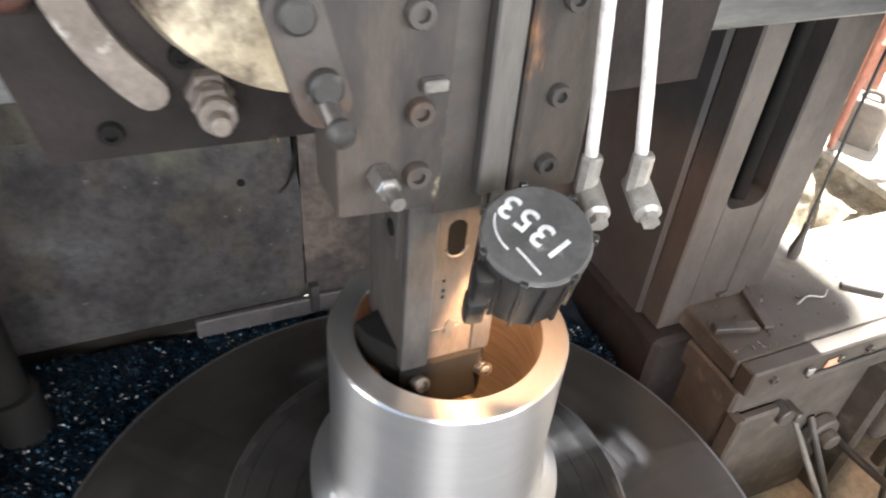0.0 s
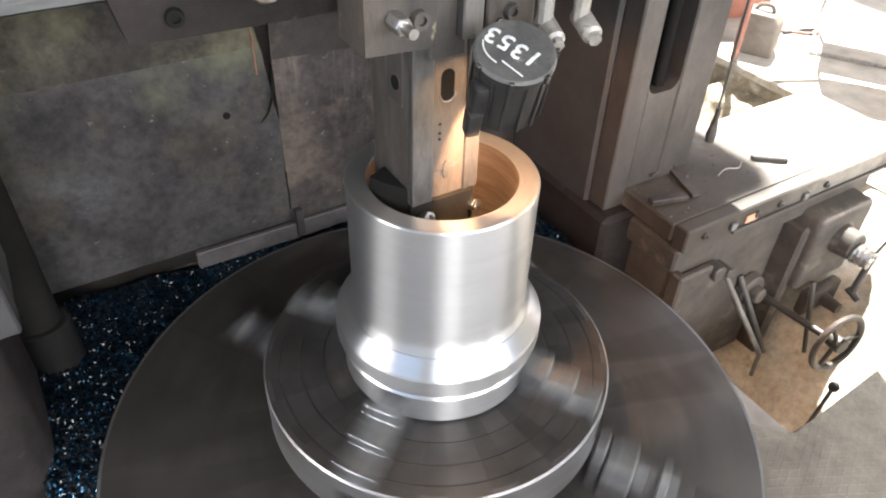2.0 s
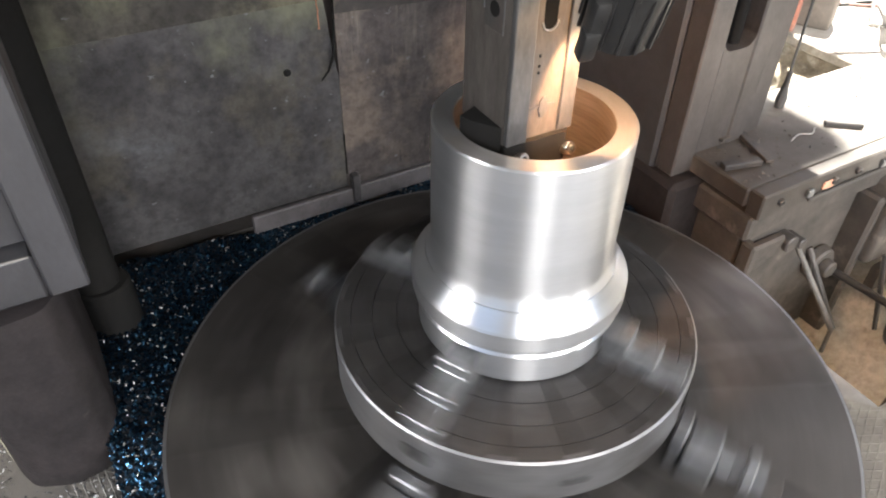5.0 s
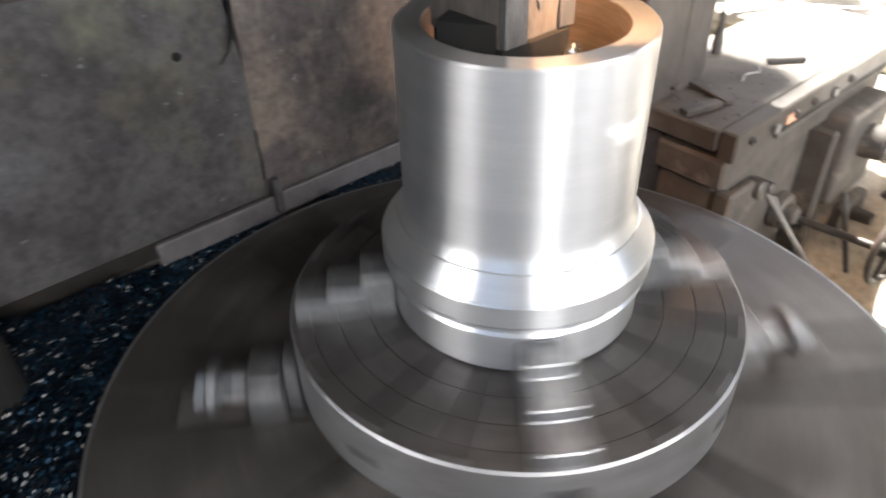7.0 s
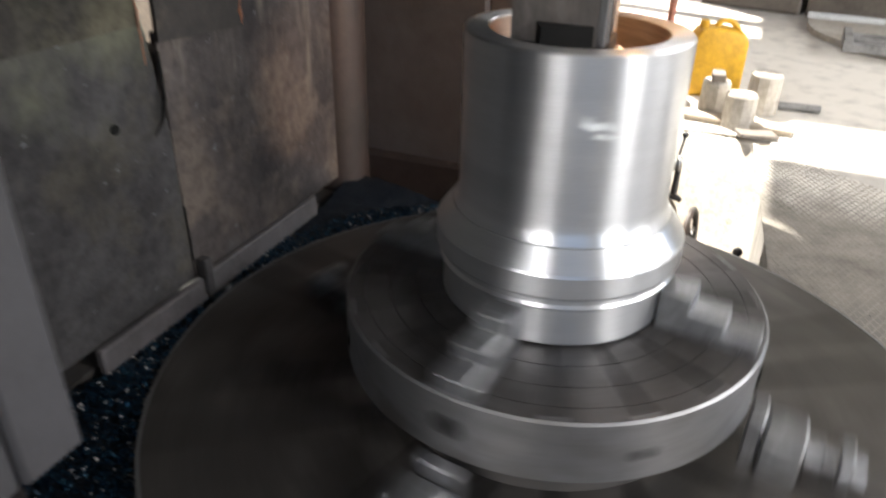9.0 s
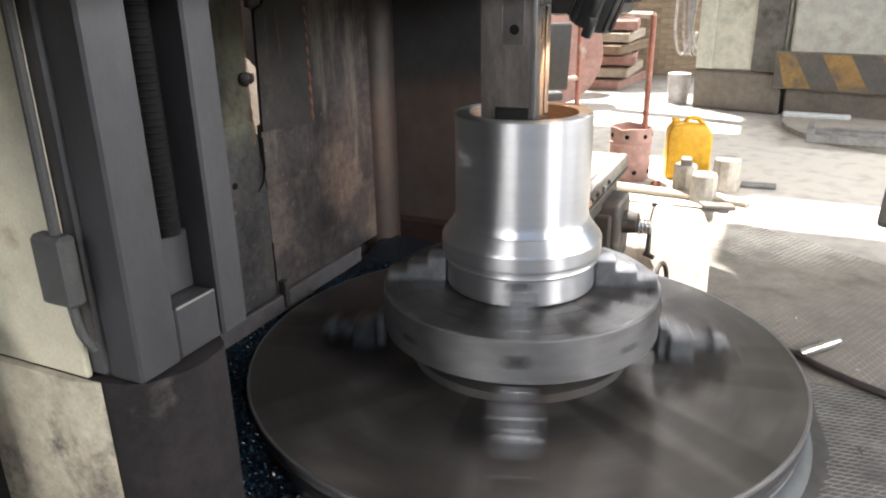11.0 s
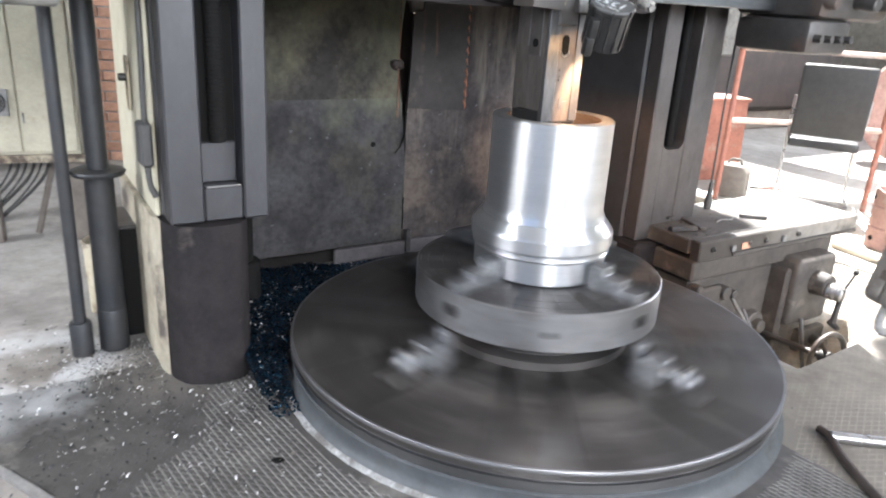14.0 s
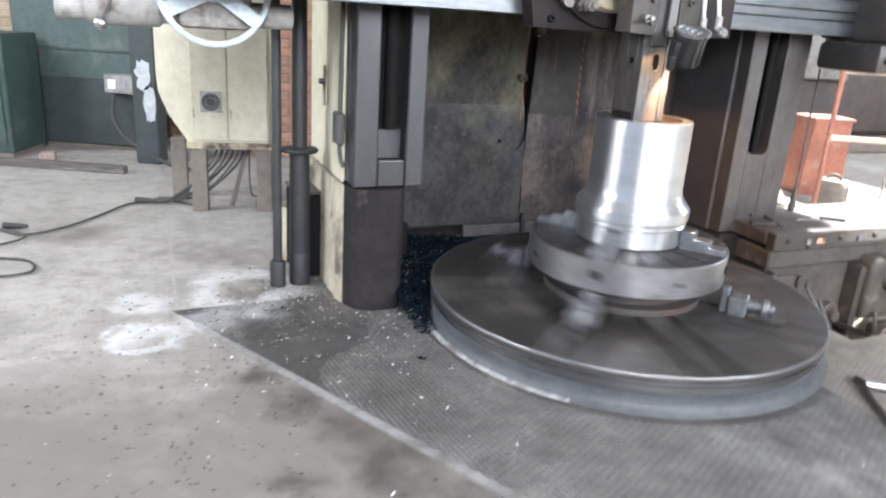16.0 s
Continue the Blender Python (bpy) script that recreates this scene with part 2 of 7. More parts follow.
GUARD_OLIVE = material("olive stained guard sheet", (0.0513, 0.0470, 0.0389), (0.0265, 0.0240, 0.0222), scale=5, rough=0.56, metal=0.0, bump=0.7, grain=45, stain=(0.0675, 0.0615, 0.0435), stain_scale=3, stain_at=0.5, mottle=0.6, spec=0.13)
OILY = material("oily black casting", (0.034, 0.033, 0.033), (0.06, 0.054, 0.05), scale=5, rough=0.4, metal=0.2, bump=0.3, stain=(0.065, 0.045, 0.036), stain_scale=4)
RUSTY = material("brown oily casting", (0.04, 0.026, 0.022), (0.022, 0.017, 0.015), scale=4, rough=0.5, metal=0.1, bump=0.3)
WAY = material("worn slideway steel", (0.2, 0.193, 0.188), (0.15, 0.144, 0.14), scale=4, rough=0.36, metal=0.75, bump=0.06, stretch=(3, 3, 0.35), stain=(0.06, 0.057, 0.056), stain_scale=3)
RAILWAY = material("worn rail steel", (0.2, 0.21, 0.22), (0.12, 0.125, 0.13), scale=4, rough=0.3, metal=0.95, bump=0.06, stretch=(0.35, 3, 3), stain=(0.06, 0.057, 0.056), stain_scale=3)
COLUMN = material("dark column paint", (0.042, 0.043, 0.046), (0.028, 0.026, 0.026), scale=3, rough=0.5, metal=0.0, bump=0.2, stain=(0.055, 0.042, 0.036), stain_scale=3)
CREAM = material("worn cream paint", (0.47, 0.44, 0.335), (0.39, 0.36, 0.27), scale=3, rough=0.45, bump=0.15, stain=(0.2, 0.15, 0.09), stain_scale=4, stain_at=0.62, mottle=0.2)
CREAM_OLD = material("rusty cream paint", (0.55, 0.50, 0.38), (0.36, 0.29, 0.19), scale=5, rough=0.5, bump=0.4, stain=(0.06, 0.04, 0.028), stain_scale=6, stain_at=0.5)
HEAD = material("oily brown head plate", (0.062, 0.05, 0.042), (0.032, 0.027, 0.024), scale=6, rough=0.5, metal=0.12, bump=0.3, stain=(0.24, 0.115, 0.048), stain_scale=6, stain_at=0.59, stretch=(1.6, 1, 0.55))
SADDLE = material("black oily saddle", (0.024, 0.019, 0.018), (0.013, 0.011, 0.0108), scale=5, rough=0.55, metal=0.0, bump=0.35, stain=(0.15, 0.105, 0.06), stain_scale=7, stain_at=0.64, spec=0.12)
BARSTEEL = material("tool bar steel", (0.185, 0.184, 0.186), (0.115, 0.113, 0.114), scale=6, rough=0.36, metal=0.85, bump=0.1, stretch=(2, 2, 0.6))
BLACK = material("black plastic", (0.014, 0.014, 0.0145), (0.03, 0.029, 0.028), scale=20, rough=0.42, bump=0.1)
# near-black: shade of slots and holes put into the colour; also black parts
DARK = material("recess shade and black parts", (0.005, 0.005, 0.005), (0.008, 0.0075, 0.007), scale=8, rough=0.8, bump=0.1, spec=0.12)
WHITE_HOSE = material("stained white conduit", (0.58, 0.56, 0.56), (0.42, 0.4, 0.39), scale=12, rough=0.5, bump=0.2, stain=(0.16, 0.14, 0.13), stain_scale=14, stain_at=0.57)
CHROME = material("greasy bright steel", (0.62, 0.62, 0.62), (0.4, 0.39, 0.38), scale=12, rough=0.22, metal=1.0, bump=0.1)
CLEAR = material("cloudy plastic fitting", (0.34, 0.33, 0.31), (0.2, 0.19, 0.18), scale=16, rough=0.25, metal=0.4, bump=0.3)
PAINT_WHITE = material("white paint marks", (0.72, 0.74, 0.74), (0.6, 0.62, 0.62), scale=30, rough=0.6, bump=0.1)
CONCRETE = material("dusty concrete floor", (0.345, 0.325, 0.30), (0.24, 0.226, 0.208), scale=1.6, rough=0.78, bump=0.35, grain=45, stain=(0.175, 0.16, 0.147), stain_scale=1.3, stain_at=0.54)
CONCRETE_PALE = material("pale rough concrete", (0.45, 0.415, 0.365), (0.34, 0.31, 0.27), scale=5, rough=0.85, bump=0.8, grain=40, stain=(0.3, 0.26, 0.21), stain_scale=3)
RUBBLE = material("broken tan concrete", (0.42, 0.36, 0.27), (0.27, 0.225, 0.165), scale=9, rough=0.9, bump=1.0, grain=40, stain=(0.56, 0.51, 0.42), stain_scale=7, stain_at=0.52)
EARTH = material("pale dusty rubble", (0.58, 0.53, 0.46), (0.46, 0.41, 0.34), scale=7, rough=0.9, bump=1.0, grain=34, stain=(0.3, 0.25, 0.2), stain_scale=9, stain_at=0.6)
CHEQUER = material("greasy chequer plate", (0.085, 0.081, 0.077), (0.05, 0.047, 0.045), scale=3, rough=0.5, metal=0.2, bump=0.25, stain=(0.18, 0.17, 0.155), stain_scale=2.2)
CHEQUER_WORN = material("worn lattice of the plate", (0.25, 0.242, 0.23), (0.14, 0.135, 0.127), scale=3, rough=0.42, metal=0.35, bump=0.1, stain=(0.08, 0.077, 0.072), stain_scale=2.6)
STRIP = material("pale steel strip", (0.33, 0.325, 0.32), (0.22, 0.216, 0.21), scale=5, rough=0.5, metal=0.4, bump=0.15, stain=(0.15, 0.14, 0.13), stain_scale=5)
CHIPS = material("blued steel chips", (0.05, 0.16, 0.29), (0.028, 0.042, 0.06), scale=40, rough=0.2, metal=1.0, bump=0.0)
# steel whitened so that the chips' glints are in the colour
CHIPS_BRIGHT = material("glint-white steel chips", (0.92, 0.92, 0.93), (0.6, 0.6, 0.61), scale=70, rough=0.24, metal=0.6, bump=0.0)
CHIPS_DULL = material("dull oily steel chips", (0.09, 0.094, 0.10), (0.045, 0.045, 0.047), scale=60, rough=0.34, metal=0.7, bump=0.0)
CHIP_BED = material("oily swarf bed", (0.006, 0.010, 0.018), (0.010, 0.014, 0.02), scale=40, rough=0.4, metal=0.5, bump=1.0, grain=90)
PANEL = material("grey press panel paint", (0.42, 0.42, 0.38), (0.33, 0.33, 0.30), scale=1.6, rough=0.5, bump=0.12, stain=(0.24, 0.22, 0.18), stain_scale=2.2, stain_at=0.58)
YELLOW = material("yellow jerry can plastic", (0.75, 0.42, 0.02), (0.66, 0.36, 0.02), scale=6, rough=0.4, bump=0.1, stain=(0.4, 0.25, 0.05), stain_scale=6, stain_at=0.62)
REDPAINT = material("faded red paint", (0.36, 0.14, 0.09), (0.28, 0.11, 0.08), scale=5, rough=0.6, bump=0.2, stain=(0.3, 0.2, 0.16), stain_scale=7)
PRIMER = material("dusty red primer", (0.42, 0.25, 0.21), (0.33, 0.19, 0.16), scale=4, rough=0.7, bump=0.2, stain=(0.42, 0.36, 0.31), stain_scale=5, stain_at=0.58)
GREEN = material("green cabinet paint", (0.034, 0.066, 0.056), (0.025, 0.05, 0.043), scale=2, rough=0.45, bump=0.1, stain=(0.06, 0.075, 0.07), stain_scale=3)
GREEN_PALE = material("dull green panel paint", (0.055, 0.083, 0.076), (0.042, 0.066, 0.061), scale=2.4, rough=0.5, bump=0.1, stain=(0.09, 0.105, 0.095), stain_scale=3)
TEAL = material("dull teal panel paint", (0.036, 0.047, 0.048), (0.024, 0.032, 0.033), scale=2, rough=0.5, bump=0.1)
PRESS = material("pale press paint", (0.56, 0.56, 0.47), (0.44, 0.44, 0.38), scale=1.8, rough=0.5, bump=0.15, stain=(0.3, 0.28, 0.22), stain_scale=2.4, stain_at=0.58)
PRESS_DARK = material("greasy press base", (0.12, 0.10, 0.085), (0.18, 0.155, 0.13), scale=3, rough=0.6, bump=0.2)
HAZARD_Y = material("hazard yellow", (0.66, 0.4, 0.06), (0.55, 0.34, 0.07), scale=8, rough=0.55, bump=0.1, stain=(0.2, 0.15, 0.09), stain_scale=5, stain_at=0.58)
HAZARD_DIRTY = material("grimy hazard yellow", (0.34, 0.2, 0.06), (0.23, 0.145, 0.06), scale=6, rough=0.6, bump=0.15, stain=(0.12, 0.095, 0.07), stain_scale=4, stain_at=0.5)
HAZARD_K = material("hazard black", (0.075, 0.072, 0.068), (0.11, 0.1, 0.09), scale=8, rough=0.55, bump=0.1)
GREYPAINT = material("grey machine paint", (0.135, 0.13, 0.118), (0.085, 0.08, 0.073), scale=6, rough=0.5, bump=0.25, stain=(0.05, 0.043, 0.038), stain_scale=7, stain_at=0.52)
CABLE = material("black cable rubber", (0.03, 0.03, 0.03), (0.05, 0.048, 0.045), scale=30, rough=0.6, bump=0.1)
PLASTER = material("grimy plaster", (0.34, 0.32, 0.28), (0.25, 0.235, 0.2), scale=1.5, rough=0.85, bump=0.3)
BRICK_ORANGE = material("faded orange brick", (0.55, 0.31, 0.21), (0.44, 0.25, 0.17), scale=7, rough=0.8, bump=0.4, isl=0.3)
BRICK = material("sandy brick", (0.52, 0.40, 0.27), (0.42, 0.31, 0.21), scale=8, rough=0.85, bump=0.5, isl=0.3)
WOOD = material("old timber", (0.28, 0.2, 0.13), (0.2, 0.145, 0.1), scale=4, rough=0.75, bump=0.3, stretch=(0.3, 3, 3))
BLUEPAINT = material("pale blue wheel paint", (0.5, 0.56, 0.6), (0.42, 0.48, 0.52), scale=9, rough=0.4, bump=0.1, stain=(0.25, 0.24, 0.22), stain_scale=9)
LIME = material("dried lime", (0.34, 0.34, 0.34), (0.16, 0.16, 0.155), scale=26, rough=0.9, bump=0.3, stain=(0.1, 0.095, 0.09), stain_scale=11, stain_at=0.47)
SHAFT = material("blue-black oiled steel", (0.019, 0.022, 0.026), (0.032, 0.031, 0.032), scale=6, rough=0.46, metal=0.3, bump=0.2)
BAR_DARK = material("browned bar steel", (0.17, 0.15, 0.137), (0.1, 0.088, 0.08), scale=6, rough=0.4, metal=0.7, bump=0.12, stretch=(2, 2, 0.5))
LAMP_BLACK = material("glossy black lamp casting", (0.009, 0.009, 0.0095), (0.018, 0.0175, 0.017), scale=20, rough=0.27, bump=0.12, stain=(0.05, 0.05, 0.05), stain_scale=9, stain_at=0.64)
LAMP_CAP = material("dusty black cap", (0.03, 0.031, 0.032), (0.06, 0.06, 0.06), scale=22, rough=0.5, bump=0.25, stain=(0.15, 0.15, 0.148), stain_scale=16, stain_at=0.6)
DIRTY_STRIP = material("dirty worn clamp steel", (0.19, 0.165, 0.147), (0.115, 0.098, 0.085), scale=12, rough=0.45, metal=0.3, bump=0.3, stain=(0.42, 0.4, 0.38), stain_scale=11, stain_at=0.6)


def layered(mat, layers):
    """Films of oil, soot and rubbed-off dust: (colour, scale, from, to, stretch, height, gain), each with a cloudy edge of its own."""
    n, l = mat.node_tree.nodes, mat.node_tree.links
    p = n["Principled BSDF"]
    col = p.inputs["Base Color"].links[0].from_socket
    tc = n.new("ShaderNodeTexCoord")
    xyz = n.new("ShaderNodeSeparateXYZ")
    l.new(tc.outputs["Object"], xyz.inputs[0])
    for k, (colour, scale, lo, hi, stretch, height, gain) in enumerate(layers):
        mp = n.new("ShaderNodeMapping")
        mp.inputs["Scale"].default_value, mp.inputs["Location"].default_value = stretch, (3.1 * k, 1.7 * k, 0.9 * k)
        l.new(tc.outputs["Object"], mp.inputs[0])
        tex = n.new("ShaderNodeTexNoise")
        tex.inputs["Scale"].default_value, tex.inputs["Detail"].default_value, tex.inputs["Roughness"].default_value = scale, 7.0, 0.62
        l.new(mp.outputs[0], tex.inputs["Vector"])
        rise = n.new("ShaderNodeMath")
        rise.operation, rise.inputs[1].default_value, rise.inputs[2].default_value = "MULTIPLY_ADD", gain, -gain * height
        l.new(xyz.outputs["Z"], rise.inputs[0])
        both = n.new("ShaderNodeMath")
        both.operation = "ADD"
        l.new(tex.outputs["Fac"], both.inputs[0])
        l.new(rise.outputs[0], both.inputs[1])
        fac = n.new("ShaderNodeMapRange")
        fac.interpolation_type = "SMOOTHSTEP"
        fac.inputs["From Min"].default_value, fac.inputs["From Max"].default_value = lo, hi
        fac.inputs["To Max"].default_value = 0.85
        l.new(both.outputs[0], fac.inputs["Value"])
        m = n.new("ShaderNodeMix")
        m.data_type = "RGBA"
        l.new(fac.outputs[0], m.inputs["Factor"])
        l.new(col, m.inputs[6])
        m.inputs[7].default_value = (*colour, 1)
        col = m.outputs[2]
    l.new(col, p.inputs["Base Color"])


SOOT = (0.0115, 0.0108, 0.0118)
OLIVE_FILM = (0.086, 0.088, 0.062)
DUST_FILM = (0.084, 0.087, 0.094)
layered(GUARD, [(OLIVE_FILM, 2.2, 0.56, 0.78, (1, 1, 0.7), 0.62, 0.45), (SOOT, 2.6, 0.54, 0.72, (1, 1, 1), 0.6, 0.0), (DUST_FILM, 2.1, 0.57, 0.78, (1, 1, 1.2), 0.45, -0.1), (DUST_FILM, 34.0, 0.66, 0.74, (1, 1, 1), 0.5, 0.0)])
layered(GUARD_OLIVE, [((0.102, 0.103, 0.068), 2.4, 0.46, 0.7, (1, 1, 0.6), 1.0, 0.1), (SOOT, 3.0, 0.56, 0.76, (1, 1, 0.5), 1.1, 0.35), (DUST_FILM, 30.0, 0.65, 0.74, (1, 1, 1), 0.5, 0.0)])
layered(GUARD_WARM, [(SOOT, 2.4, 0.52, 0.74, (1, 1, 1), 0.5, -0.25), ((0.1, 0.088, 0.074), 5.0, 0.52, 0.74, (2.6, 1, 0.3), 0.8, 0.25), (DUST_FILM, 2.6, 0.58, 0.76, (1, 1, 1), 0.45, -0.2), (SOOT, 16.0, 0.64, 0.72, (1.5, 1, 0.3), 0.7, 0.0), (DUST_FILM, 36.0, 0.65, 0.73, (1, 1, 1), 0.5, 0.0)])
# pale tone of the rail's bars: dust, and their sunlit whiteness
DUSTY_SUNLIT_RED = material("dusty red pipe paled as if sunlit", (0.62, 0.53, 0.47), (0.5, 0.36, 0.29), scale=5, rough=0.7, bump=0.2, stain=(0.4, 0.17, 0.11), stain_scale=4, stain_at=0.58)
WAY_PAINT = material("dull painted slideway", (0.042, 0.0415, 0.046), (0.027, 0.0265, 0.029), scale=2.2, rough=0.36, metal=0.1, bump=0.1, stretch=(1, 1, 0.45), stain=(0.018, 0.017, 0.017), stain_scale=2.4, stain_at=0.55, spec=0.5)
WAY_BROWN = material("oil-browned slideway", (0.098, 0.09, 0.087), (0.062, 0.056, 0.054), scale=2.4, rough=0.38, metal=0.45, bump=0.1, stretch=(1, 1, 0.5), stain=(0.035, 0.031, 0.03), stain_scale=2.6, stain_at=0.56)
OILER_BROWN = material("greasy red-brown oiler", (0.1, 0.035, 0.022), (0.05, 0.02, 0.015), scale=9, rough=0.4, bump=0.3, stain=(0.02, 0.014, 0.012), stain_scale=6)
# tan of the block added behind the guard's seam for its warm glow
SEAM_TAN = material("tan seam reflector", (0.1, 0.069, 0.041), (0.062, 0.042, 0.025), scale=6, rough=0.7, bump=0.3, stain=(0.06, 0.04, 0.026), stain_scale=5)
PEDESTAL = material("oily brown-black foot", (0.024, 0.0205, 0.021), (0.015, 0.0135, 0.014), scale=5, rough=0.7, bump=0.35, stain=(0.05, 0.043, 0.04), stain_scale=5, stain_at=0.6, spec=0.1)
PATCH = material("sooty brown patch plate", (0.02, 0.0155, 0.0135), (0.012, 0.01, 0.0095), scale=6, rough=0.55, bump=0.4, grain=50, stain=(0.045, 0.036, 0.028), stain_scale=5, stain_at=0.6, spec=0.3)
layered(PATCH, [((0.13, 0.058, 0.022), 5.0, 0.6, 0.72, (3.0, 1, 0.35), 0.9, 0.0)])
layered(HEAD, [((0.3, 0.26, 0.17), 9.0, 0.63, 0.69, (1.5, 1.5, 0.8), 1.4, 0.0), ((0.26, 0.12, 0.045), 3.0, 0.58, 0.74, (2.5, 1, 0.4), 1.4, 0.1), (SOOT, 4.0, 0.56, 0.7, (1, 1, 0.6), 1.4, 0.0), (SOOT, 3.2, 0.5, 0.62, (1.8, 1.8, 0.45), 1.35, 0.0)])
BASE_STEEL = material("grey-purple base strip", (0.085, 0.077, 0.08), (0.05, 0.046, 0.048), scale=5, rough=0.45, bump=0.4, stain=(0.02, 0.019, 0.02), stain_scale=9, stain_at=0.6)
GREY_TIMBER = material("weathered grey timber", (0.115, 0.10, 0.088), (0.06, 0.052, 0.047), scale=6, rough=0.8, bump=0.4, stretch=(0.3, 3, 3), stain=(0.18, 0.165, 0.15), stain_scale=4)
BRICK_DUST = material("dust-coated pale brick", (0.36, 0.29, 0.25), (0.25, 0.19, 0.165), scale=9, rough=0.85, bump=0.5)
LAMP_GLOW = glow("warm lamp face", (1.0, 0.62, 0.28), 5.0)


def lime_stained(mat, spots, dark=(), dust=(), oil=(0.12, 0.108, 0.095, 1), height=0.0, wet=()):
    """Soft rings and patches of dried lime, each (x, y, radius, width), oily or shade-dark patches, and pale dusty or
    sunlit ones.
    """
    n, l = mat.node_tree.nodes, mat.node_tree.links
    p = n["Principled BSDF"]
    geo = n.new("ShaderNodeNewGeometry")
    tex = n.new("ShaderNodeTexNoise")
    tex.inputs["Scale"].default_value, tex.inputs["Detail"].default_value = 7.0, 6.0
    l.new(geo.outputs["Position"], tex.inputs["Vector"])
    warp = n.new("ShaderNodeMix")
    warp.data_type, warp.inputs["Factor"].default_value = "VECTOR", 0.26
    l.new(geo.outputs["Position"], warp.inputs[4])
    off = n.new("ShaderNodeVectorMath")
    off.operation = "ADD"
    l.new(geo.outputs["Position"], off.inputs[0])
    sub = n.new("ShaderNodeVectorMath")
    sub.operation, sub.inputs[1].default_value = "SUBTRACT", (0.5, 0.5, 0.5)
    l.new(tex.outputs["Color"], sub.inputs[0])
    l.new(sub.outputs[0], off.inputs[1])
    l.new(off.outputs[0], warp.inputs[5])

    def amount(x, y, r, w):
        d = n.new("ShaderNodeVectorMath")
        d.operation, d.inputs[1].default_value = "DISTANCE", (x, y, height)
        l.new(warp.outputs[1], d.inputs[0])
        a = n.new("ShaderNodeMath")
        a.operation, a.inputs[1].default_value = "SUBTRACT", r
        l.new(d.outputs["Value"], a.inputs[0])
        b = n.new("ShaderNodeMath")
        b.operation = "ABSOLUTE"
        l.new(a.outputs[0], b.inputs[0])
        c = n.new("ShaderNodeMapRange")
        c.interpolation_type = "SMOOTHSTEP"
        c.inputs["From Min"].default_value, c.inputs["From Max"].default_value = w, w * 0.15
        l.new(b.outputs[0], c.inputs["Value"])
        k = n.new("ShaderNodeMath")
        k.operation = "MULTIPLY"
        l.new(c.outputs[0], k.inputs[0])
        l.new(tex.outputs["Fac"], k.inputs[1])
        return k.outputs[0]

    col = p.inputs["Base Color"].links[0].from_socket
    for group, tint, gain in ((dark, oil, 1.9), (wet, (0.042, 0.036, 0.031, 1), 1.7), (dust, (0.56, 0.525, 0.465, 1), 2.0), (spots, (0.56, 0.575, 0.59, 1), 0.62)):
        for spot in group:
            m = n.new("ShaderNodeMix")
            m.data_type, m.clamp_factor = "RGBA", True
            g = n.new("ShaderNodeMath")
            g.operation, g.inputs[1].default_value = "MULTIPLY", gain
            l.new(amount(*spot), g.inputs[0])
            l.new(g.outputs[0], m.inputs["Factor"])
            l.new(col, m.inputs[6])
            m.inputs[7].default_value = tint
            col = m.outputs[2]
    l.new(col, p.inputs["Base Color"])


LIME_SPOTS = [(-2.06, -0.59, 0.05, 0.08), (-2.0, -0.64, 0.12, 0.06), (-1.80, -0.02, 0.2, 0.1), (-1.82, -0.40, 0.02, 0.17), (-2.19, -0.325, 0.085, 0.075), (-1.64, -0.29, 0.0, 0.14)]
OIL_SPOTS = [(-1.9, -1.7, 0.0, 0.9), (-0.9, -2.2, 0.0, 0.9), (-1.75, -0.02, 0.0, 0.24), (-1.3, 0.05, 0.0, 0.42), (-1.2, -1.9, 0.0, 1.9), (-1.35, -1.2, 0.0, 0.3), (-2.3, -1.5, 0.0, 0.7), (-1.45, -0.93, 0.0, 0.3), (-1.2, -1.15, 0.0, 0.36), (-1.05, -1.4, 0.0, 0.4), (-2.19, -0.325, 0.0, 0.06), (-3.0, 0.6, 0.0, 0.3)]
FLOOR = CONCRETE.copy()
FLOOR.name = "stained concrete floor"
WET_SPOTS = [(-1.86 + 0.808 * k - 0.589 * o, -0.467 - 0.589 * k - 0.808 * o, 0.0, w) for k, o, w in ((0.55, 0.07, 0.12), (0.8, 0.1, 0.17), (1.05, 0.1, 0.2), (1.3, 0.14, 0.24), (1.6, 0.16, 0.26), (1.9, 0.2, 0.3), (1.15, 0.42, 0.14), (1.6, 0.6, 0.2))]
# the wide pale spot holds dust and the right floor's sunlit brightness
lime_stained(FLOOR, LIME_SPOTS, OIL_SPOTS, [(3.9, 1.2, 0.0, 3.4)], wet=WET_SPOTS)
lime_stained(DUSTY, [], [(1.0, -0.75, 0.0, 0.75), (1.5, -0.7, 0.0, 0.5)], [(2.3, 0.15, 0.0, 0.7)])
lime_stained(CHEQUER, LIME_SPOTS, OIL_SPOTS[2:4])
# dark spots: oil, with the column's shadow on the slide put into the colour
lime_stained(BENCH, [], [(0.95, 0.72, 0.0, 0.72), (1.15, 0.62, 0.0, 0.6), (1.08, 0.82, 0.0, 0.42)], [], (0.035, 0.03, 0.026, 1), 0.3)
lime_stained(STRIP, LIME_SPOTS)

# ---- hall: floor, pit, walls, roof (in the machine's axes) ----
H0, H1, W0, W1, TOP = -8.0, 12.0, -9.0, 6.0, 7.0
PU0, PU1, PV0, PV1, PZ = 0.97, 2.46, -0.52, 2.0, -0.95
PU2, PVB = 2.96, 0.7              # the pit is wider behind the slide


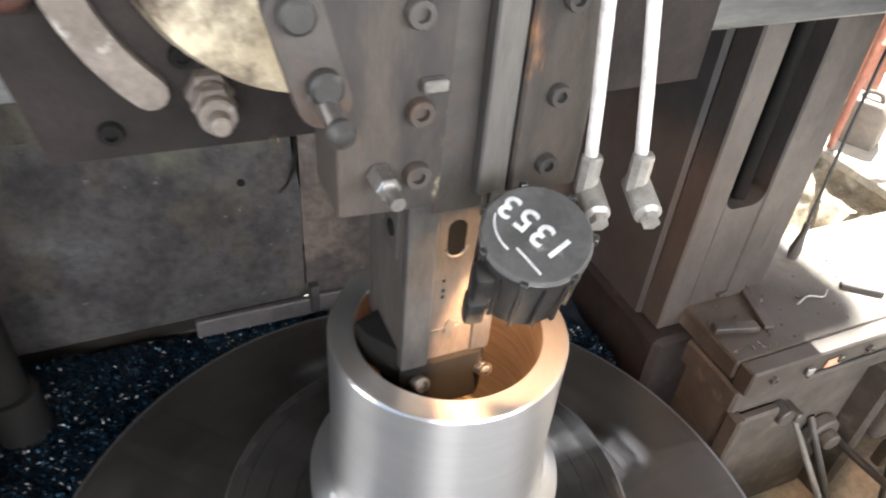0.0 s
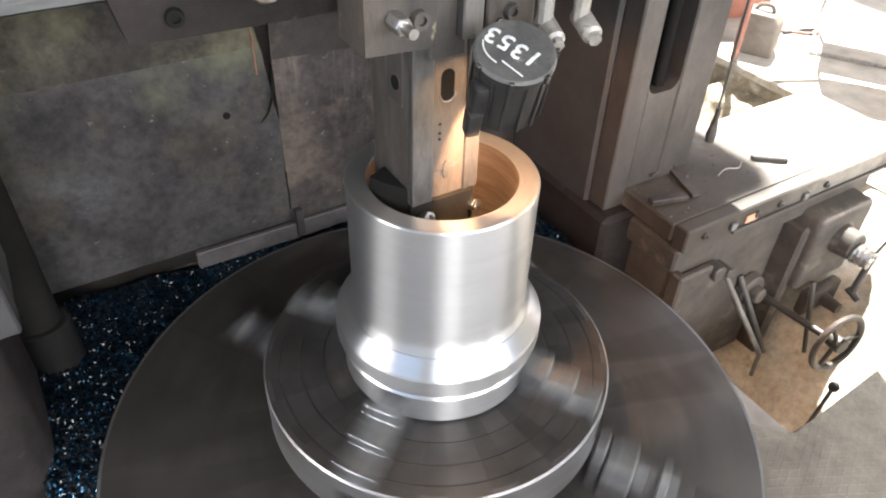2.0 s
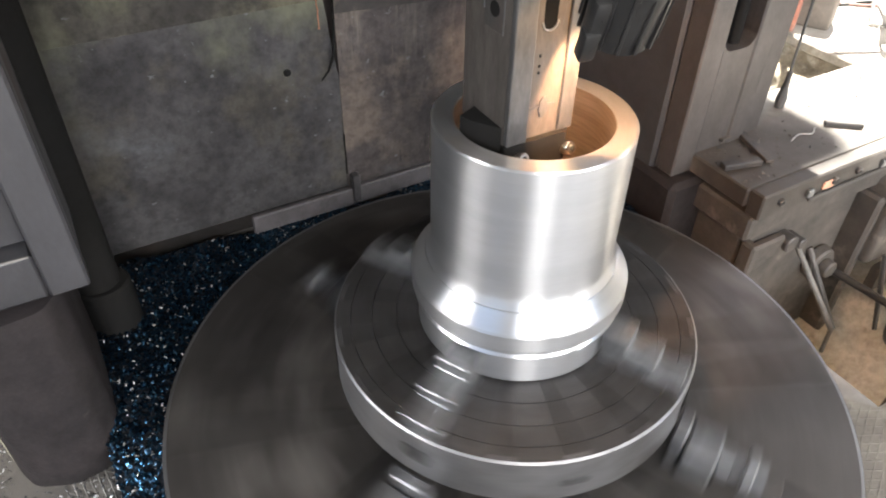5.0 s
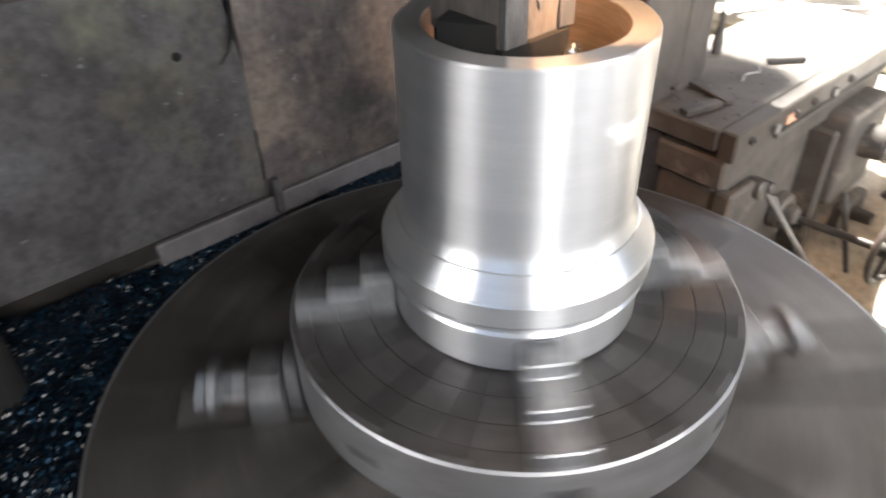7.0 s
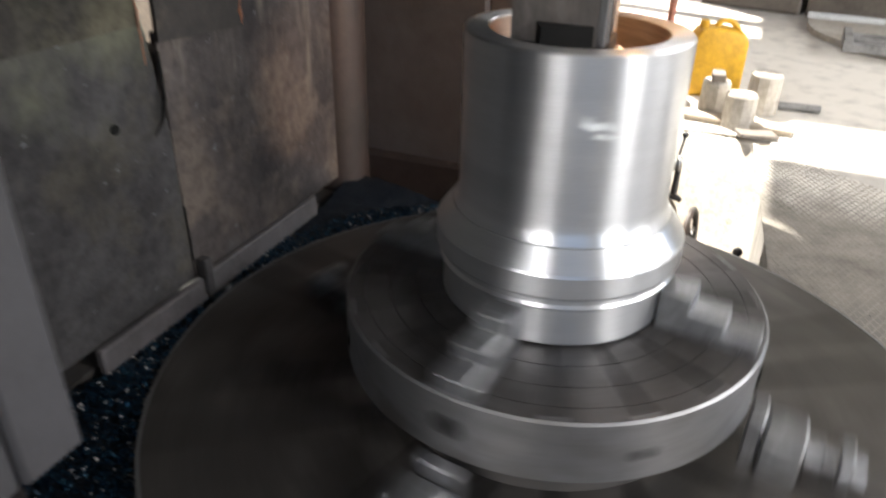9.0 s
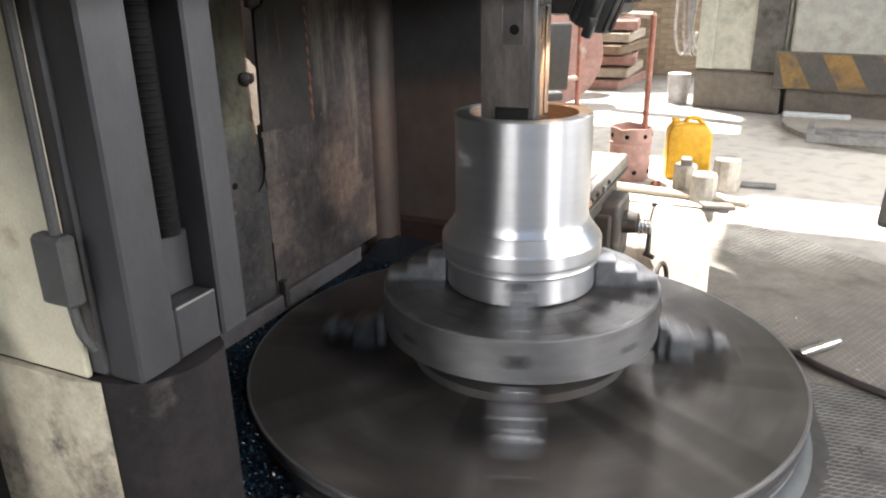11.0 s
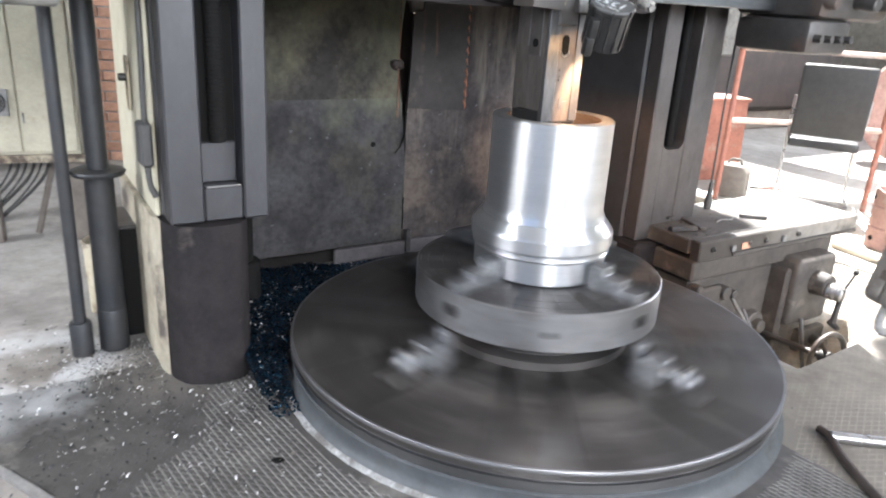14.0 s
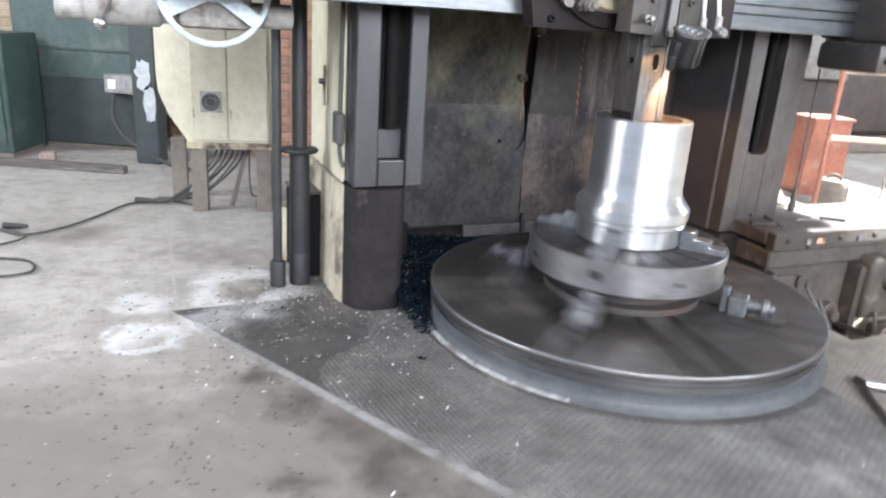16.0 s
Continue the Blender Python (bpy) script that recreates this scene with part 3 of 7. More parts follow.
def grid_sheet(bm, us, vs, z, holes, rough=0.0):
    vert = {}
    for i, u in enumerate(us):
        for j, v in enumerate(vs):
            vert[i, j] = bm.verts.new((u, v, z))
    for i in range(len(us) - 1):
        for j in range(len(vs) - 1):
            cu, cv = (us[i] + us[i + 1]) / 2, (vs[j] + vs[j + 1]) / 2
            if not any(a < cu < b and c < cv < d for a, b, c, d in holes):
                bm.faces.new((vert[i, j], vert[i + 1, j], vert[i + 1, j + 1], vert[i, j + 1]))


def build_hall():
    bm = bmesh.new()
    grid_sheet(bm, [H0, PU0, PU1, PU2, H1], [W0, PV0, PVB, PV1, W1], 0.0, [(PU0, PU1, PV0, PV1), (PU1, PU2, PVB, PV1)])
    solo("floor", bm, FLOOR, MF, "dusty grey concrete workshop floor", "floor", kind="structure")

    bm = bmesh.new()
    box(bm, PU0 - 0.1, PU0, PV0 - 0.1, PV1 + 0.1, PZ, -0.004, 0.0)
    box(bm, PU0, PU1, PV0 - 0.1, PV0, PZ, -0.004, 0.0)
    box(bm, PU0, PU2, PV1, PV1 + 0.1, PZ, -0.004, 0.0)
    box(bm, PU1 + 0.06, PU2, PVB - 0.1, PVB, PZ, -0.004, 0.0)
    solo("pit_wall", bm, CONCRETE, MF, "dirty concrete wall of the machine pit", "pit wall", kind="structure")

    # the long wall of the pit has a broken, uneven face and lip
    bm = bmesh.new()
    n, rows_ = 60, 14
    vert = {}
    for i in range(n + 1):
        for j in range(rows_ + 1):
            v = PV0 + (PVB - PV0) * i / n
            z = PZ + (0.0 - PZ) * j / rows_
            w = 0.025 * noise.noise((v * 3, z * 4, 1.0)) + 0.012 * noise.noise((v * 11, z * 12, 5.0))
            if j == rows_:
                w = 0.03 * noise.noise((v * 5, 9.0, 2.0)) + 0.03
                z = 0.004
            vert[i, j] = bm.verts.new((PU1 - 0.02 + w, v, z))
    for i in range(n):
        for j in range(rows_):
            bm.faces.new((vert[i, j], vert[i, j + 1], vert[i + 1, j + 1], vert[i + 1, j]))
    solo("pit_wall_broken", bm, CONCRETE_PALE, MF, "rough pale concrete pit wall with a broken lip", "pit wall", kind="structure")

    # behind the slide: a slab edge above broken concrete that bulges forward lower down
    bm = bmesh.new()
    n, rows_ = 110, 60
    vert = {}
    for i in range(n + 1):
        for j in range(rows_ + 1):
            v = PVB + (PV1 - PVB) * i / n
            z = PZ + (-0.05 - PZ) * j / rows_
            crack = -0.15 + 0.07 * noise.noise((v * 2.6, 3.0, 1.0)) + 0.025 * noise.noise((v * 12, 6.0, 1.0))
            fine = 0.016 * noise.noise((v * 14, z * 14, 4.0)) + 0.008 * noise.noise((v * 34, z * 34, 7.0))
            bulge = min(1.0, max(0.0, (crack - z) / 0.02))
            deep = 0.05 * noise.noise((v * 3.2, z * 4.0, 2.0))
            u = PU2 - 0.035 + fine + (1 - bulge) * 0.05 - bulge * (0.08 + 0.95 * max(0.0, crack - z)) + bulge * deep
            vert[i, j] = bm.verts.new((u, v, z))
    for i in range(n):
        for j in range(rows_):
            bm.faces.new((vert[i, j], vert[i, j + 1], vert[i + 1, j + 1], vert[i + 1, j]))
    solo("pit_wall_rubble", bm, RUBBLE, MF, "broken tan concrete and earth under the slab's edge", "pit wall", kind="structure")
    bm = bmesh.new()
    box(bm, PU2 - 0.03, PU2 + 0.1, PVB, PV1, -0.06, -0.003, 0.008)
    solo("slab_edge", bm, CONCRETE_PALE, MF, "tan edge of the floor slab over the pit", "slab edge", kind="structure")

    bm = bmesh.new()
    vert = {}
    for i in range(61):
        for j in range(81):
            u, v = PU0 + (PU2 - PU0) * i / 60, PV0 + (PV1 - PV0) * j / 80
            rise = min(1.0, max(0.0, (u - 1.6) / 0.80)) * min(1.0, max(0.0, (0.55 - v) / 0.35))
            z = -0.78 + 0.77 * rise + (0.05 * noise.noise((u * 2.2, v * 2.2, 3)) + 0.035 * noise.noise((u * 7, v * 7, 3)) + 0.02 * noise.noise((u * 17, v * 17, 3))) * (1.05 - rise)
            vert[i, j] = bm.verts.new((u, v, z))
    for i in range(60):
        for j in range(80):
            bm.faces.new((vert[i, j], vert[i + 1, j], vert[i + 1, j + 1], vert[i, j + 1]))
    solo("pit_floor", bm, EARTH, MF, "pale dusty rubble sloping down into the pit", "pit floor", kind="structure")

    # unseen walls; the high window bands are added to go with the fill lamps
    def wall(name, a, b, axis, at, z0, z1, mat):
        bm = bmesh.new()
        for lo, hi, c, d in ((a, b, 0.0, z0), (a, b, z1, TOP), (a, a + 1.0, z0, z1), (b - 1.0, b, z0, z1), ((a + b) / 2 - 0.3, (a + b) / 2 + 0.3, z0, z1)):
            if axis == "u":
                box(bm, lo, hi, at, at + 0.3, c, d, 0.0)
            else:
                box(bm, at, at + 0.3, lo, hi, c, d, 0.0)
        solo(name, bm, mat, MF, "plain plastered workshop wall", "wall", kind="structure")
    wall("wall_front", H0, H1, "u", W0 - 0.3, 2.4, 6.0, PLASTER)
    wall("wall_left", W0, W1, "v", H0 - 0.3, 2.4, 6.0, PLASTER)
    wall("wall_right", W0, W1, "v", H1, 3.4, 6.0, PLASTER)
    bm = bmesh.new()
    box(bm, H0, H1, W1, W1 + 0.3, 0, TOP, 0.0)
    solo("wall_back", bm, PLASTER, MF, "plain sandy workshop wall", "wall", kind="structure")

    # unseen roof; its skylights are added, each cut to throw one wanted sun patch
    lit = [(1.08, 1.5, -0.6, 0.12), (1.5, 2.95, -0.5, 1.0), (1.8, 4.6, 1.0, 2.9), (2.95, 3.9, -0.1, 1.0), (-0.4, 0.5, 0.95, 1.6), (1.3, 2.2, -2.4, -1.5), (2.2, 2.95, -4.0, -0.5), (5.0, 7.6, -0.4, 2.4)]
    k = TOP * 0.35 / 0.87
    holes = [(a + k, e + k, c + k, d + k) for a, e, c, d in lit] + [(-3.7 + 1.15 * i, -3.3 + 1.15 * i, -4.8, -2.5) for i in range(6)]
    bm = bmesh.new()
    us = sorted({H0 - 0.3, H1 + 0.3, *(h[0] for h in holes), *(h[1] for h in holes)})
    vs = sorted({W0 - 0.3, W1 + 0.3, *(h[2] for h in holes), *(h[3] for h in holes)})
    grid_sheet(bm, us, vs, TOP, holes)
    r = bmesh.ops.extrude_face_region(bm, geom=list(bm.faces))
    bmesh.ops.translate(bm, vec=(0, 0, 0.25), verts=[g for g in r["geom"] if isinstance(g, bmesh.types.BMVert)])
    solo("ceiling", bm, PLASTER, MF, "unseen workshop roof with openings added to shape the sunlight", "ceiling", kind="structure")


build_hall()


def mw(u, v, z):
    return MF @ Vector((u, v, z))


# area lamps added at unseen windows, for fill and streaks on the sleeve
fill_light("fill_front_light", mw(-2.9, W0 + 0.05, 4.0), mw(-0.5, 0, 0.6), 2.5, 3.4, 255)
fill_light("fill_front_wide_light", mw(3.5, W0 + 0.05, 4.2), mw(0.5, 0, 0.8), 6, 3.4, 265)
fill_light("fill_left_light", mw(H0 + 0.05, 1.0, 4.0), mw(-0.5, -0.8, 0.8), 3.4, 3.2, 170)
fill_light("fill_right_light", mw(H1 - 0.05, -2, 4.7), mw(0.5, -1, 0.8), 8, 2.4, 410)


def build_light_dividers():
    """Unseen plastered posts, added before the fill lamps to part their reflections."""
    for name, u, v, w, d in (("window_post", -3.35, W0 + 0.25, 0.3, 0.2), ("window_post", -2.45, W0 + 0.25, 0.3, 0.2), ("window_post", 2.0, W0 + 0.25, 0.7, 0.2), ("window_post", 4.4, W0 + 0.25, 0.7, 0.2),
                             ("window_post", H0 + 0.25, 0.35, 0.2, 0.5), ("window_post", H0 + 0.25, 1.75, 0.2, 0.5), ("window_post", H1 - 0.25, -3.6, 0.2, 0.9), ("window_post", H1 - 0.25, -0.6, 0.2, 0.9)):
        bm = bmesh.new()
        box(bm, u - w / 2, u + w / 2, v - d / 2, v + d / 2, 2.2, 6.2, 0.0)
        solo(name, bm, PLASTER, MF, "unseen post added to split a fill lamp into streaks", "window post", kind="structure")


build_light_dividers()

# ---- chequer plate ----
PLATE = [(-2.02, -0.35), (0.20, -1.97), (1.29, -1.02), (2.12, -0.56), (2.34, 0.63), (1.10, -0.06), (0.55, 0.2), (-0.9, 0.25)]


def inside(x, y, poly):
    odd = False
    for (ax, ay), (bx, by) in zip(poly, poly[1:] + poly[:1]):
        if (ay > y) != (by > y) and x < ax + (y - ay) / (by - ay) * (bx - ax):
            odd = not odd
    return odd


def build_chequer():
    inv = MF.inverted()
    side = [((inv @ Vector((x, y, 0))).x - 0.42, Vector((x, y))) for x, y in PLATE]
    halves = {True: [], False: []}
    for (da, pa), (db, pb) in zip(side, side[1:] + side[:1]):
        halves[da > 0].append(pa)
        if (da > 0) != (db > 0):
            c = pa + (pb - pa) * (da / (da - db))
            halves[True].append(c)
            halves[False].append(c)
    for right, mat, label in ((False, CHEQUER, "greasy steel chequer plate floor with scattered chips"), (True, DUSTY, "dusty brown steel chequer plate beside the pit")):
        bm = bmesh.new()
        prism(bm, [(p.x, p.y) for p in halves[right]], 0.0005, 0.004)
        solo("chequer_plate", bm, mat, None, label, "floor plate", kind="structure")
    # raised lattice: two plates, each with its own run of diamonds
    for label, angs, pitch, right in (("raised diamond lattice of the greasy chequer plate", (-57, -15), 0.0195, False), ("raised diamond lattice of the dusty chequer plate", (-2, 52), 0.028, True)):
        bm = bmesh.new()
        for ang in angs:
            top = 0.0041 if ang == -15 else 0.0054 if not right else 0.0047
            d = Vector((math.cos(radians(ang)), math.sin(radians(ang))))
            nrm = Vector((-d.y, d.x))
            for k in range(-190, 190):
                off = nrm * ((0.0225 if ang == 52 else pitch) * k)
                run, t = None, -4.0
                while t < 4.0:
                    p = off + d * t
                    q = inv @ Vector((p.x, p.y, 0))
                    buried = -1.24 + 0.2 * noise.noise((p.x * 3, p.y * 3, 8.0))
                    ok = inside(p.x, p.y, PLATE) and p.length > 0.955 and (q.x > 0.42) == right and p.x > buried
                    if ok and run is None:
                        run = t
                    if not ok and run is not None:
                        a, b = off + d * run, off + d * (t - 0.02)
                        if (b - a).length > 0.05:
                            rows_ = [(-0.0026, 0.0038), (-0.0012, top), (0.0012, top), (0.0026, 0.0038)]
                            va = [bm.verts.new((a.x + nrm.x * w, a.y + nrm.y * w, h)) for w, h in rows_]
                            vb = [bm.verts.new((b.x + nrm.x * w, b.y + nrm.y * w, h)) for w, h in rows_]
                            for i in range(3):
                                bm.faces.new((va[i], vb[i], vb[i + 1], va[i + 1]))
                        run = None
                    t += 0.02
        solo("raised_lattice", bm, DUSTY_WORN if right else CHEQUER_WORN, None, label, "plate pattern", kind="stuff")
    bm = bmesh.new()
    o = [(-0.885 + 0.02 * math.cos(radians(a)), -0.611 + 0.014 * math.sin(radians(a))) for a in range(0, 360, 20)]
    prism(bm, o, 0.0, 0.0062)
    solo("lifting_hole", bm, DARK, None, "small dark lifting hole in the chequer plate", "plate hole", kind="structure")
    # pale steel strip along the outer edge
    bm = bmesh.new()
    a, b = Vector((-1.86, -0.467)), Vector((0.24, -2.0))
    d = (b - a).normalized()
    nrm = Vector((-d.y, d.x))
    o = [a, b, b - nrm * 0.04, a - nrm * 0.022]
    prism(bm, [(p.x, p.y) for p in o[::-1]], 0.0005, 0.012)
    solo("edge_strip", bm, STRIP, None, "pale worn steel strip edging the chequer plate", "edge strip", kind="structure")


build_chequer()


def build_floor_joint():
    a, b = Vector((-2.0, -0.36)), Vector((-3.3, 2.45))
    d = (b - a).normalized()
    nrm = Vector((-d.y, d.x))
    bm = bmesh.new()
    n = 60
    rows_ = []
    for i in range(n + 1):
        p = a + (b - a) * (i / n) + nrm * 0.008 * noise.noise((i * 0.4, 1, 1))
        w = 0.006 + 0.005 * noise.noise((i * 0.9, 4, 1))
        rows_.append((bm.verts.new((p.x - nrm.x * w, p.y - nrm.y * w, 0.002)), bm.verts.new((p.x + nrm.x * w, p.y + nrm.y * w, 0.002))))
    for p, q in zip(rows_, rows_[1:]):
        bm.faces.new((p[0], p[1], q[1], q[0]))
    solo("floor_joint", bm, CONCRETE, None, "thin pale joint line in the concrete floor", "floor joint", kind="structure")


build_floor_joint()

# ---- the turning table with chuck, jaws, clamps and the workpiece ----
RATE = -391.84
JAW0, SLOT0, MARK0 = 33.5, 73.5, 159.3
ZT, ZC0, ZC = 0.158, 0.27, 0.41


def build_table():
    table = thing("rotary_table", None, "large round oily iron lathe table with pairs of slots, turning", "lathe table")
    bm = bmesh.new()
    lathe(bm, [(0, 0.128), (0.88, 0.128), (0.892, 0.128), (0.892, 0.120), (0.9, 0.118), (0.9, 0.105), (0.893, 0.1), (0.893, 0.084), (0, 0.084)], 160)
    part("disc", bm, TABLE_RIM, table, "bright turned edge of the table")
    bm = bmesh.new()
    lathe(bm, [(0.9002, 0.146), (0.9008, 0.148), (0.9008, 0.1555), (0.8985, 0.1588), (0.891, 0.1588)], 160)
    part("edge_ring", bm, CHUCK, table, "bright polished edge")
    # the top face is cut by pairs of parallel slots
    half, gap = 0.094, 0.066
    angs = [math.radians(SLOT0 + 45 * k) for k in range(8)]
    R = 0.9

    def arc(a0, a1, n=14):
        return [(R * math.cos(a0 + (a1 - a0) * i / n), R * math.sin(a0 + (a1 - a0) * i / n)) for i in range(n + 1)]

    for k, a in enumerate(angs):
        bm = bmesh.new()
        b = a + math.radians(45)
        da = math.asin(half / R)
        r = half / math.sin(math.radians(22.5))
        mid = (a + b) / 2
        prism(bm, [(r * math.cos(mid), r * math.sin(mid))] + arc(a + da, b - da), 0.1285, ZT)
        part("table_face", bm, TABLE, table)
    for a in angs:
        bm = bmesh.new()
        dg = math.asin(gap / R)
        r0 = 0.22
        pts = arc(a - dg, a + dg, 4)
        ca, sa = math.cos(a), math.sin(a)
        pts = [(r0 * ca + gap * sa, r0 * sa - gap * ca)] + pts + [(r0 * ca - gap * sa, r0 * sa + gap * ca)]
        prism(bm, pts, 0.1285, ZT)
        part("slot_rib", bm, TABLE, table)
    return table


def build_chuck():
    chuck = thing("lathe_chuck", None, "heavy round four-jaw chuck bolted raised on the table, turning", "chuck")
    bm = bmesh.new()
    lathe(bm, [(0.1, ZC0), (0.44, ZC0), (0.448, ZC0 + 0.006), (0.448, ZC - 0.005), (0.443, ZC - 0.001), (0.43, ZC - 0.002)], 160)
    part("rim", bm, CHUCK, chuck, "ground steel side of the chuck")
    # the face: sectors between the jaw ways and the dark radial grooves, with rings
    for q in range(4):
        base = math.radians(JAW0 + 90 * q)
        cuts = [base + math.asin(0.034 / 0.44), base + math.radians(24), base + math.radians(45), base + math.radians(66), base + math.radians(90) - math.asin(0.034 / 0.44)]
        for a, b in zip(cuts, cuts[1:]):
            g = 0.02
            for r0, r1 in ((0.12, 0.2336), (0.235, 0.2936), (0.295, 0.3536), (0.355, 0.4066), (0.408, 0.443)):
                n = 8
                ga = g * 0.3 / r1 if abs(a - base) < 0.2 else g
                gb = g * 0.3 / r1 if abs(b - base - math.radians(90)) < 0.2 else g
                o = [(r1 * math.cos(a + ga + (b - gb - a - ga) * i / n), r1 * math.sin(a + ga + (b - gb - a - ga) * i / n)) for i in range(n + 1)]
                o += [(r0 * math.cos(b - gb + (a + ga - b + gb) * i / n), r0 * math.sin(b - gb + (a + ga - b + gb) * i / n)) for i in range(n + 1)]
                bm = bmesh.new()
                prism(bm, o, ZC - 0.03, ZC)
                part("face_sector", bm, CHUCK_TOP, chuck)
    bm = bmesh.new()
    lathe(bm, [(0, ZC - 0.02), (0.43, ZC - 0.02)], 64)
    part("face_bottom", bm, OILY, chuck)
    bm = bmesh.new()
    lathe(bm, [(0.3, ZC0 + 0.002), (0.3, ZT + 0.03), (0.36, ZT + 0.03), (0.36, ZT + 0.001), (0, ZT + 0.001)], 64)
    part("raising_ring", bm, OILY, chuck, "dark raising ring under the chuck")
    for q in range(4):
        m = pose(0, 0, 0, 0, 0, JAW0 + 90 * q)
        bm = bmesh.new()
        o = [(0.2395, ZC - 0.02), (0.435, ZC - 0.02), (0.435, ZC + 0.026), (0.37, ZC + 0.026), (0.37, ZC + 0.052), (0.302, ZC + 0.052), (0.302, ZC + 0.082), (0.2395, ZC + 0.082)]
        prism(bm, o, -0.036, 0.036, pose(0, 0, 0, 90, 0, 0))
        bmesh.ops.bevel(bm, geom=list(bm.edges), offset=0.003, segments=1, affect="EDGES", profile=0.5)
        part("jaw", bm, JAW, chuck, "stepped steel jaw gripping the workpiece", m)
        bm = bmesh.new()
        rod(bm, (0.447, 0, 0.345), (0.452, 0, 0.345), 0.022, seg=20)
        part("screw_socket", bm, DARK, chuck, "", m)
    for q in range(4):
        bm = bmesh.new()
        m = pose(0, 0, 0, 0, 0, JAW0 + 45 + 90 * q)
        rod(bm, (0.447, 0, 0.335), (0.4515, 0, 0.335), 0.012, seg=14)
        part("side_hole", bm, DARK, chuck, "", m)
    return chuck


def build_clamp(q):
    m = pose(0, 0, 0, 0, 0, JAW0 + 90 * q)
    c = thing("clamp_dog", m, "worn steel clamp block with a flanged screw, bolted to the table", "clamp", "clamps round the chuck")
    bm = bmesh.new()
    box(bm, 0.452, 0.485, -0.035, 0.035, ZT + 0.001, ZT + 0.115, 0.005)
    box(bm, 0.487, 0.565, -0.05, 0.05, ZT + 0.001, ZT + 0.085, 0.006)
    part("block", bm, JAW, c, "dull steel block")
    bm = bmesh.new()
    rod(bm, (0.565, 0, ZT + 0.05), (0.60, 0, ZT + 0.05), 0.026, seg=20, bevel=0.003)
    rod(bm, (0.60, 0, ZT + 0.05), (0.625, 0, ZT + 0.05), 0.018, seg=16)
    rod(bm, (0.625, 0, ZT + 0.05), (0.65, 0, ZT + 0.05), 0.04, seg=24, bevel=0.004)
    rod(bm, (0.65, 0, ZT + 0.05), (0.675, 0, ZT + 0.05), 0.02, seg=6)
    part("screw", bm, JAW, c, "worn clamp screw with a flanged head")
    bm = bmesh.new()
    box(bm, 0.57, 0.72, -0.022, 0.022, ZT + 0.001, ZT + 0.02, 0.003)
    part("foot", bm, OILY, c)
    return c


def build_work():
    w = thing("workpiece", None, "bright turned steel sleeve with a flared collar, turning in the chuck", "steel sleeve")
    bm = bmesh.new()
    lathe(bm, [(0.1, ZC + 0.003), (0.234, ZC + 0.003), (0.238, ZC + 0.008), (0.238, 0.493), (0.241, 0.499), (0.248, 0.503), (0.243, 0.509), (0.243, 0.517),
               (0.251, 0.523), (0.254, 0.53), (0.254, 0.571), (0.2525, 0.5735), (0.2515, 0.5765), (0.2225, 0.6145), (0.2195, 0.6155), (0.2195, 0.6175), (0.2205, 0.6185), (0.213, 0.634), (0.2105, 0.643), (0.2095, 0.66),
               (0.2095, 0.954), (0.2065, 0.9575), (0.203, 0.958)], 200)
    part("body", bm, TURNED, w, sharp=13)
    bm = bmesh.new()
    lathe(bm, [(0.203, 0.958), (0.166, 0.958), (0.164, 0.956)], 200)
    part("end_face", bm, TURNED, w, "faced steel end of the sleeve")
    bm = bmesh.new()
    lathe(bm, [(0.164, 0.956), (0.164, 0.60), (0.158, 0.595), (0.158, ZC + 0.01), (0.1, ZC + 0.01)], 160)
    part("bore", bm, BORED, w, "bored inside of the sleeve")
    # chalk mark on the side
    bm = bmesh.new()
    for da, z, ww, hh in ((-4, 0.842, 11, 0.012), (2, 0.823, 12, 0.006), (-8, 0.853, 5, 0.006), (5, 0.838, 4, 0.010)):
        n = 6
        lo, hi = [], []
        for i in range(n + 1):
            a = math.radians(MARK0 + da - ww / 2 + ww * i / n)
            lift = 0.004 * math.sin(i * 1.3 + z * 90)
            lo.append(bm.verts.new((0.2101 * math.cos(a), 0.2101 * math.sin(a), z - hh / 2 + lift)))
            hi.append(bm.verts.new((0.2101 * math.cos(a), 0.2101 * math.sin(a), z + hh / 2 * (0.4 + 0.6 * ((i * 7) % 3) / 2) + lift)))
        for i in range(n):
            bm.faces.new((lo[i], lo[i + 1], hi[i + 1], hi[i]))
    part("chalk_mark", bm, PAINT_WHITE, w, "pale chalk mark")
    return w


TABLE_THING = build_table()
CHUCK_THING = build_chuck()
WORK_THING = build_work()
CLAMPS = [(JAW0 + 90 * q, build_clamp(q)) for q in range(4)]


def build_bed():
    bed = thing("lathe_bed", None, "low grey cast bed ring under the rotary table with a chalky foot", "machine bed", kind="structure")
    bm = bmesh.new()
    lathe(bm, [(0.7, 0.078), (0.885, 0.078), (0.893, 0.072), (0.893, 0.04), (0.905, 0.02), (0.925, 0.002), (0.925, -0.3)], 160)
    part("casting", bm, BED, bed)
    bm = bmesh.new()
    n = 90
    rows_ = []
    for i in range(n + 1):
        a = radians(172 + 78 * i / n)
        w = (0.002 + 0.014 * abs(noise.noise((math.cos(a) * 12, math.sin(a) * 12, 3)))) * math.sin(math.pi * i / n) ** 0.4
        rows_.append([bm.verts.new((r * math.cos(a), r * math.sin(a), z)) for r, z in ((0.915, 0.016), (0.923, 0.011), (0.927 + w, 0.0048))])
    for p, q in zip(rows_, rows_[1:]):
        for k in range(2):
            bm.faces.new((p[k], p[k + 1], q[k + 1], q[k]))
    part("lime_edge", bm, LIME, bed, "chalky dried edge at the foot")


build_bed()

